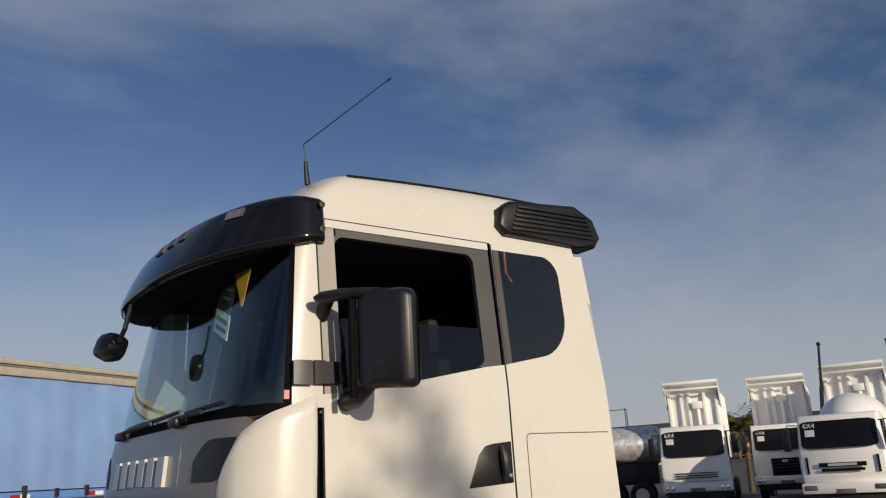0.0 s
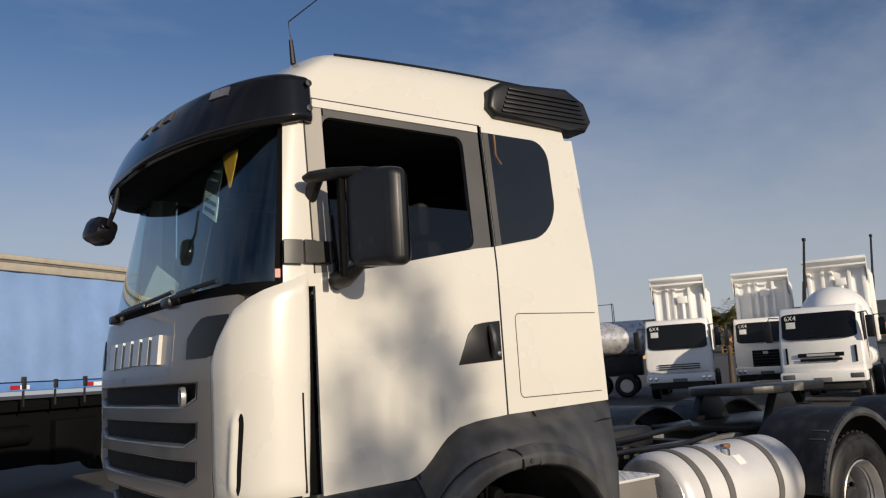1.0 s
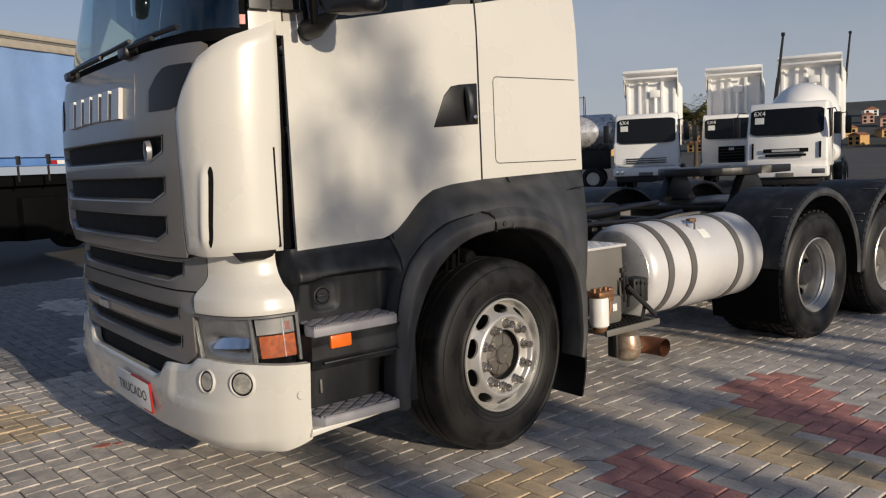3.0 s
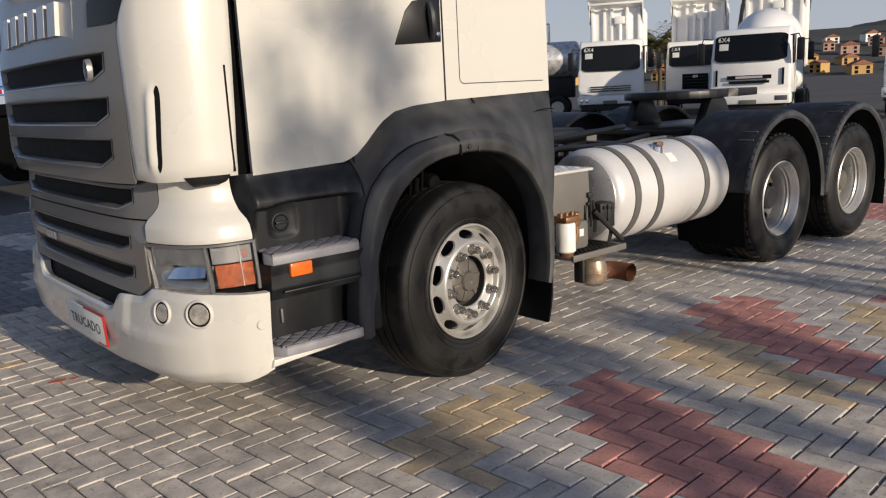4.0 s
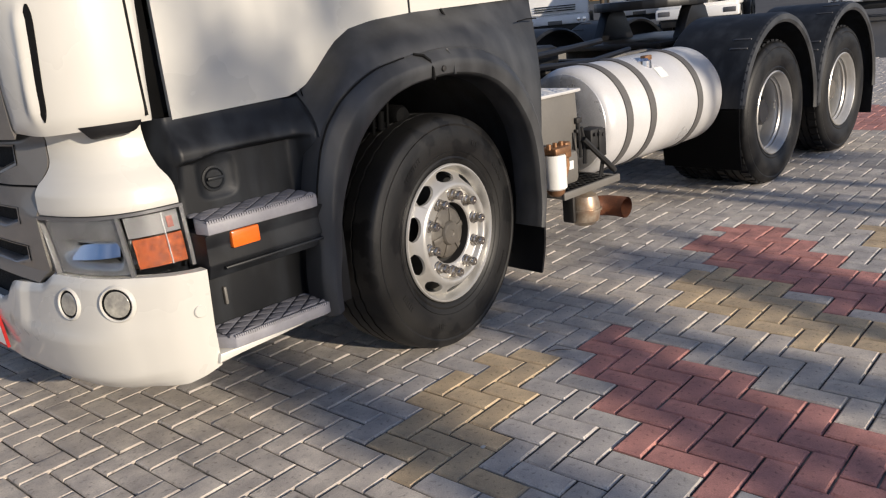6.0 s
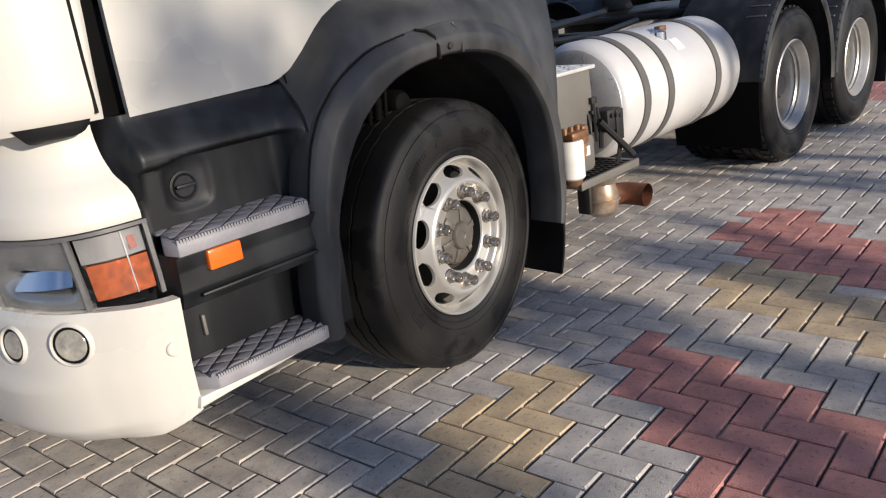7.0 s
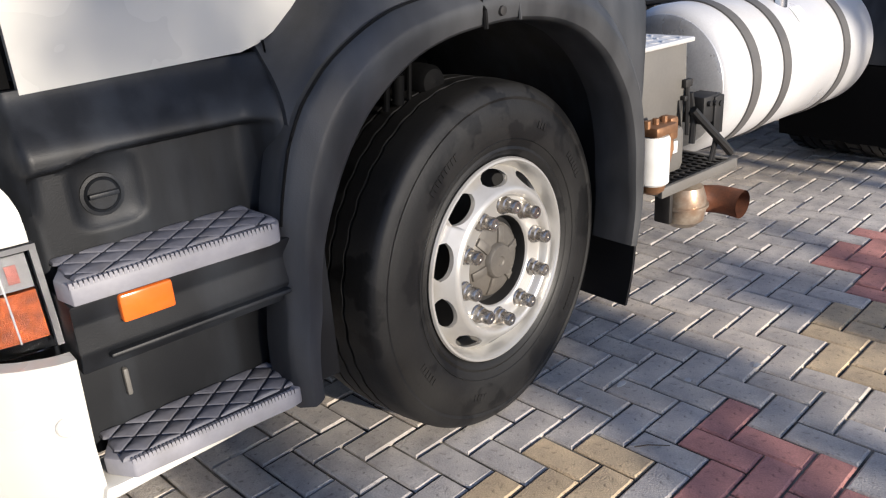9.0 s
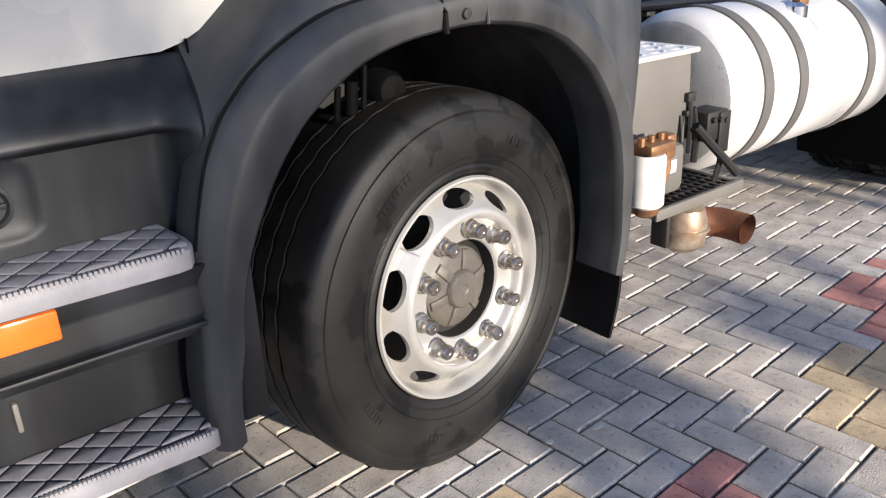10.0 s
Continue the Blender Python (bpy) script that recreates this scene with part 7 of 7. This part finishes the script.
def branching_tree(at, branches, seed, label):
    """A short trunk that forks into long thin bare branches: (x, z) of each one's foot and tip, and its radius."""
    rng = random.Random(seed)
    tr = thing("tree", at, label, "tree", "trees beside the yard")
    b = bmesh.new()
    fork = Vector((rng.uniform(-0.1, 0.1), 0.0, 1.2))
    limb(b, (0, 0, 0), fork, 0.10, 0.07, 0.04, rng, 8)
    vs, fs = [], []
    for k, (xa, za, xb, zb, r) in enumerate(branches):
        y = 0.12 * (k % 3 - 1)
        foot, tip = Vector((xa - at[0], y, za)), Vector((xb - at[0], y, zb))
        limb(b, fork, foot, r * 1.2, r, 0.05, rng, 6)
        pts = limb(b, foot, tip, r * 1.35, r, 0.03, rng, 6)
        for p in pts[1:]:
            q = p + Vector((rng.uniform(-0.25, 0.25), rng.uniform(-0.2, 0.2), rng.uniform(0.0, 0.14)))
            limb(b, p, q, 0.010, 0.004, 0.03, rng, 5)
            leaves(vs, fs, q, 0.07, 4, 0.05, rng)
    part("trunk", b, M["bark"], tr)
    me = bpy.data.meshes.new("crown")
    me.from_pydata([v[:] for v in vs], [], fs)
    me.materials.append(M["leaf"])
    new("crown", me).parent = tr
    return tr


# unseen branches laid out to drop streaks of shade on the paving
branching_tree((-1.0, -12.0, 0), ((-1.0, 2.69, -0.62, 3.23, 0.05), (-0.5, 2.56, 0.35, 3.14, 0.05), (-0.1, 2.61, 0.62, 3.13, 0.055)), 31, "unseen low tree, its long thin branches placed for streaks of shade")
branching_tree((1.9, -12.0, 0), ((2.75, 2.69, 2.92, 3.47, 0.045), (3.0, 2.74, 3.15, 3.41, 0.045), (0.95, 2.69, 1.5, 3.15, 0.05), (1.3, 2.69, 2.0, 3.21, 0.05)), 37, "unseen low tree, its long thin branches placed for streaks of shade")
yard_tree((3.56, -13.6, 0), 5.9, 44, 5, 200, 0.085, 1.1, "unseen slender thinly leaved tree, placed to shade the paving", 0.10)


def palm(at, height, seed):
    rng = random.Random(seed)
    tr = thing("palm_tree", at, "yellow-green palm standing between the parked trucks", "tree")
    b = tube(bmesh.new(), [(0, 0, 0), (0.05, 0, height * 0.5), (0.0, 0.1, height)], [0.15, 0.11, 0.09], 10)
    part("trunk", b, M["bark"], tr)
    vs, fs = [], []
    for k in range(44):
        a, up = 2.399 * k, rng.uniform(0.2, 1.7)
        d = Vector((math.cos(a), math.sin(a), 0))
        ln = rng.uniform(1.3, 1.9)
        prev = None
        for i in range(12):
            t = i / 11
            c = Vector((0, 0.1, height)) + d * ln * t + Vector((0, 0, ln * (up * t - 0.9 * t * t)))
            side = d.cross(Vector((0, 0, 1)))
            for sg in (1, -1):
                e = c + side * sg * 0.42 * math.sin(math.pi * min(1, t + 0.12)) + d * 0.14 - Vector((0, 0, 0.12))
                q = len(vs)
                vs.extend([c - d * 0.03, c + d * 0.13, e])
                fs.append((q, q + 1, q + 2))
    me = bpy.data.meshes.new("crown")
    me.from_pydata([v[:] for v in vs], [], fs)
    me.materials.append(M["palm"])
    cr = new("crown", me)
    cr.parent = tr
    return tr


palm((35.2, 22.9, 0), 3.3, 3)
palm((36.6, 23.4, 0), 3.0, 9)

# ---------------------------------------------------------------- distance: lower trucks, houses, hill
def hill(name, at, length, depth, height, turn, label, seed):
    b = bmesh.new()

    def fn(u, v):
        z = height * math.sin(math.pi * u) ** 0.7 * math.sin(math.pi * min(1, v * 0.5 + 0.0)) ** 0.9 * (0.7 + 0.5 * noise.noise(Vector((u * 6 + seed, v * 3, 0))))
        z += height * 0.05 * noise.noise(Vector((u * 40, v * 20, seed)))
        return Vector((depth * v, length * (u - 0.5), z - 1)), Vector((0, 0, 1))
    sheet(b, fn, span(0, 1, 90), span(0, 1, 24), 1.0)
    ob = part(name, b, M["wood_hill"], None, smooth=60)
    ob.matrix_world = pose(*at, 0, 0, turn)
    return tagged(ob, label, "hill", kind="structure")


hill("backdrop_hill", (520, 215, 0), 640, 160, 42, 22, "low wooded hill behind the houses", 2.0)
hill("backdrop_rise", (430, 420, 0), 640, 200, 22, 42, "long low wooded rise on the skyline", 7.0)


def house(at, w, d, h, wall, turn, label):
    hs = thing("house", at, label, "house", "houses on the slope", turn=turn)
    wl_ = part("wall", newbox(0, d, -w / 2, w / 2, 0, h), M[wall], hs, smooth=0)
    b = prism(bmesh.new(), [(-w / 2 - 0.4, h), (w / 2 + 0.4, h), (0, h + w * 0.24)], "x", -0.4, d + 0.4)
    part("roof", b, M["roof_tile"], hs, smooth=0)
    for y in (-w * 0.28, w * 0.28):
        for z in span(h * 0.3, h * 0.7, 1):
            part("window", newbox(-0.05, 0.06, y - 0.6, y + 0.6, z - 0.5, z + 0.6), M["far_glass"], hs, smooth=0)
    return hs


SLOPE_AT, SLOPE_TURN = (285.0, 125.0), 23.0


def slope_z(d):
    return -0.4 + 27.0 * max(0.0, min(1.0, d / 230.0)) ** 1.1


b = sheet(bmesh.new(), lambda u, v: (Vector((230 * v, 480 * (u - 0.5), slope_z(230 * v))), Vector((0, 0, 1))), span(0, 1, 12), span(0, 1, 12), 0.3)
sl_ob = part("ground_slope", b, M["wood_hill"], None)
sl_ob.matrix_world = pose(*SLOPE_AT, 0, 0, 0, SLOPE_TURN)
tagged(sl_ob, "gentle dry slope carrying the houses", "slope", kind="structure")
hr = random.Random(4)
rows_at = pose(*SLOPE_AT, 0, 0, 0, SLOPE_TURN)
for k in range(66):
    d, q = 8 + 34 * (k % 5) + hr.uniform(-8, 8), -120 + 3.6 * k + hr.uniform(-3, 3)
    p = rows_at @ Vector((d, q, 0))
    wall = ("wall_a", "wall_b", "far_white", "wall_a", "wall_b")[(k * 3) % 5]
    lab = {"wall_a": "ochre house with a tiled roof on the slope", "wall_b": "pinkish house with a tiled roof on the slope", "far_white": "white house with a tiled roof on the slope"}[wall]
    house((p.x, p.y, slope_z(d) - 0.3), hr.uniform(4.5, 7.5), 6, hr.uniform(2.6, 4.2), wall, SLOPE_TURN + hr.uniform(-30, 30), lab)


def fence():
    fc = thing("yard_fence", (44, 40, 0), "pale wire fence with thin posts behind the yard", "fence", turn=118)
    for k in range(14):
        part("post", tube(bmesh.new(), [(3.0 * k, 0, 0), (3.0 * k, 0, 4.4)], 0.05, 6), M["rail"], fc)
    for z in (1.5, 3.0, 4.3):
        part("wire", tube(bmesh.new(), [(0, 0, z), (39, 0, z)], 0.025, 5), M["rail"], fc)
    return fc


fence()


# ---------------------------------------------------------------- litter on the paving
twig = thing("twig", (0.15, -0.36, 0.0045), "thin dark dry twig lying on the paving", "twig")
part("stem", tube(bmesh.new(), [(-0.035, 0.030, 0.0), (-0.005, 0.006, 0.003), (0.038, -0.038, 0.0)], [0.0016, 0.0020, 0.0012], 6), M["bark"], twig)

def chip(at, r, material, label, name, seed):
    """A small irregular flake lying flat on the paving."""
    rng = random.Random(seed)
    ob = thing(name, at, label, name)
    n = 11
    ring = [(r * rng.uniform(0.5, 1.1) * math.cos(2 * math.pi * k / n), r * rng.uniform(0.3, 0.7) * math.sin(2 * math.pi * k / n)) for k in range(n)]
    part("flake", prism(bmesh.new(), ring, "z", 0.0, 0.003), material, ob)


chip((-1.61, 1.70, 0.0025), 0.055, M["brick_dust"], "crumbled scrap of red brick on the paving", "brick_scrap", 3)
chip((-1.54, 1.67, 0.0025), 0.03, M["brick_dust"], "small crumbled scrap of red brick on the paving", "brick_scrap", 4)
for k, (x, y, r) in enumerate(((0.36, -0.10, 0.022), (0.52, -0.24, 0.018), (0.20, -0.06, 0.016), (0.75, -0.35, 0.02), (-0.62, -0.62, 0.014))):
    chip((x, y, 0.0025), r, M["crumb"], "small pale crumb of mortar on the paving", "mortar_crumb", 10 + k)

# ---------------------------------------------------------------- block paving in herringbone
PW, PROT, PX, PY, JOINT = 0.105, 4.0, 0.098, -0.197, 0.0074
ZONES = (
    ("yellow", ((0.07, -0.38), (0.05, -0.17), (-0.30, -0.16), (-0.56, -0.18), (-0.88, -0.42), (-0.78, -0.88), (-0.5, -0.58), (-0.28, -0.54))),
    ("red", ((0.50, -0.36), (0.55, -0.47), (0.42, -0.70), (0.37, -0.83), (0.28, -1.15), (0.25, -1.6), (-0.2, -2.0), (-0.45, -1.3), (-0.19, -0.84), (0.03, -0.6), (0.2, -0.38))),
    ("yellow", ((0.86, -0.46), (1.38, -0.27), (1.47, -0.43), (1.40, -0.62), (1.33, -0.86), (1.05, -1.1), (1.25, -1.55), (0.85, -1.45), (0.73, -0.92))),
    ("red", ((1.42, -0.56), (1.55, -0.37), (1.76, -0.12), (2.2, -0.09), (2.35, -0.3), (2.09, -0.66), (1.6, -1.25), (1.28, -1.45), (1.12, -1.1), (1.38, -0.85))),
    ("red", ((2.7, -0.9), (3.3, -0.75), (3.7, -1.0), (3.3, -1.7), (2.6, -1.9), (2.2, -1.6))),
    ("yellow", ((2.3, -0.9), (2.7, -0.7), (2.5, -1.3), (2.1, -1.5), (1.9, -1.2))),
    ("yellow", ((-2.6, 2.4), (-1.7, 2.1), (-1.75, 2.9), (-2.5, 3.4))),
    ("red", ((5.2, -1.2), (6.2, -0.9), (6.6, -1.6), (5.6, -2.1))),
    ("red", ((5.6, 0.6), (7.2, 0.9), (7.6, 0.2), (6.0, -0.2))),
)


def inside(x, y, poly):
    hit = False
    for (ax, ay), (bx, by) in zip(poly, poly[1:] + poly[:1]):
        if (ay > y) != (by > y) and x < (bx - ax) * (y - ay) / (by - ay) + ax:
            hit = not hit
    return hit


def paver_colour(x, y):
    for key, poly in ZONES:
        if inside(x, y, poly):
            return key
    # x limit follows the truck's shadow edge; its shade joins the stains in colour
    stain_shade = noise.noise(Vector((x * 0.9, y * 0.5, 8.2)))
    if (y > 3.6 + 1.2 * stain_shade and x > -1.72) or y > 6.8 + 1.5 * stain_shade:
        return "stained" if stain_shade > -0.35 else "grey"
    bare = noise.noise(Vector((x * 0.7, y * 0.7, 3.1))) + 0.75 * max(0.0, min(1.0, (-0.55 - x) / 0.8))
    return "tan" if bare > 0.12 else "grey"


def paver_block(length):
    """A block with worn, chamfered upper edges: 2 or 1 units long along x, its top at z = 0."""
    bm = bmesh.new()
    lx, ly, c = length * PW - JOINT, PW - JOINT, 0.0058
    lo = [bm.verts.new((sx_ * lx / 2, sy_ * ly / 2, -0.05)) for sx_, sy_ in ((-1, -1), (1, -1), (1, 1), (-1, 1))]
    md = [bm.verts.new((sx_ * lx / 2, sy_ * ly / 2, -c)) for sx_, sy_ in ((-1, -1), (1, -1), (1, 1), (-1, 1))]
    hi = [bm.verts.new((sx_ * (lx / 2 - c), sy_ * (ly / 2 - c), 0.0)) for sx_, sy_ in ((-1, -1), (1, -1), (1, 1), (-1, 1))]
    bm.faces.new(hi)
    for a, b in ((lo, md), (md, hi)):
        for k in range(4):
            bm.faces.new((a[k], a[(k + 1) % 4], b[(k + 1) % 4], b[k]))
    return bm


def paving():
    root = thing("pavement", (0, 0, 0), "herringbone block paving in grey, yellow and red with sandy joints", "pavement", kind="structure")
    bed = bmesh.new()
    x0, x1, y0, y1 = -9.0, 13.0, -6.4, 10.0
    v = [bed.verts.new(p) for p in ((x0, y0, -0.0095), (x1, y0, -0.0095), (x1, y1, -0.0095), (x0, y1, -0.0095))]
    bed.faces.new(v)
    part("joint_bed", bed, M["sand"], root, smooth=0)
    proto, mesh_of = {}, {}
    tmp = paver_block(2)
    pv = np.array([v.co[:] for v in tmp.verts])
    tmp.verts.index_update()
    pf = [tuple(q.index for q in f.verts) for f in tmp.faces]
    for key in ("grey", "tan", "yellow", "red", "stained"):
        me = bpy.data.meshes.new("paver_" + key)
        me.from_pydata(pv.tolist(), [], pf)
        me.materials.append(PAVE[key])
        mesh_of[key] = me
    tmp.free()
    rot = radians(PROT)
    ca, sa = math.cos(rot), math.sin(rot)
    joined = {k: ([], []) for k in mesh_of}
    rng = random.Random(7)
    near = 0
    for i in range(-90, 145):
        for j in range(-110, 60):
            k = (i - j) % 4
            if k not in (0, 3):
                continue
            if k == 0:
                u, w, turned = (i + 1) * PW, -(j + 0.5) * PW, False
            else:
                u, w, turned = (i + 0.5) * PW, -(j + 1) * PW, True
            x, y = PX + u * ca - w * sa, PY + u * sa + w * ca
            if not (x0 < x < x1 and y0 < y < y1):
                continue
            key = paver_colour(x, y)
            dz = rng.uniform(-0.0022, 0.0022)
            tx, ty = rng.uniform(-0.8, 0.8), rng.uniform(-0.8, 0.8)
            m = pose(x, y, dz, tx, ty, PROT + (90 if turned else 0) + rng.uniform(-0.5, 0.5))
            if -0.95 < x < 1.45 and -1.55 < y < 0.02 and near < 300:
                near += 1
                ob = new("paver", mesh_of[key])
                ob.parent = root
                ob.matrix_local = m
            else:
                a = np.array(m)
                vs, fs = joined[key]
                base = len(vs)
                vs.extend((pv @ a[:3, :3].T + a[:3, 3]).tolist())
                fs.extend([tuple(q + base for q in f) for f in pf])
    for key, (vs, fs) in joined.items():
        me = bpy.data.meshes.new("pavers_" + key)
        me.from_pydata(vs, [], fs)
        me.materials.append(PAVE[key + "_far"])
        ob = new("pavers", me)
        ob.parent = root
        tagged(ob, kind="stuff")
    return root


paving()
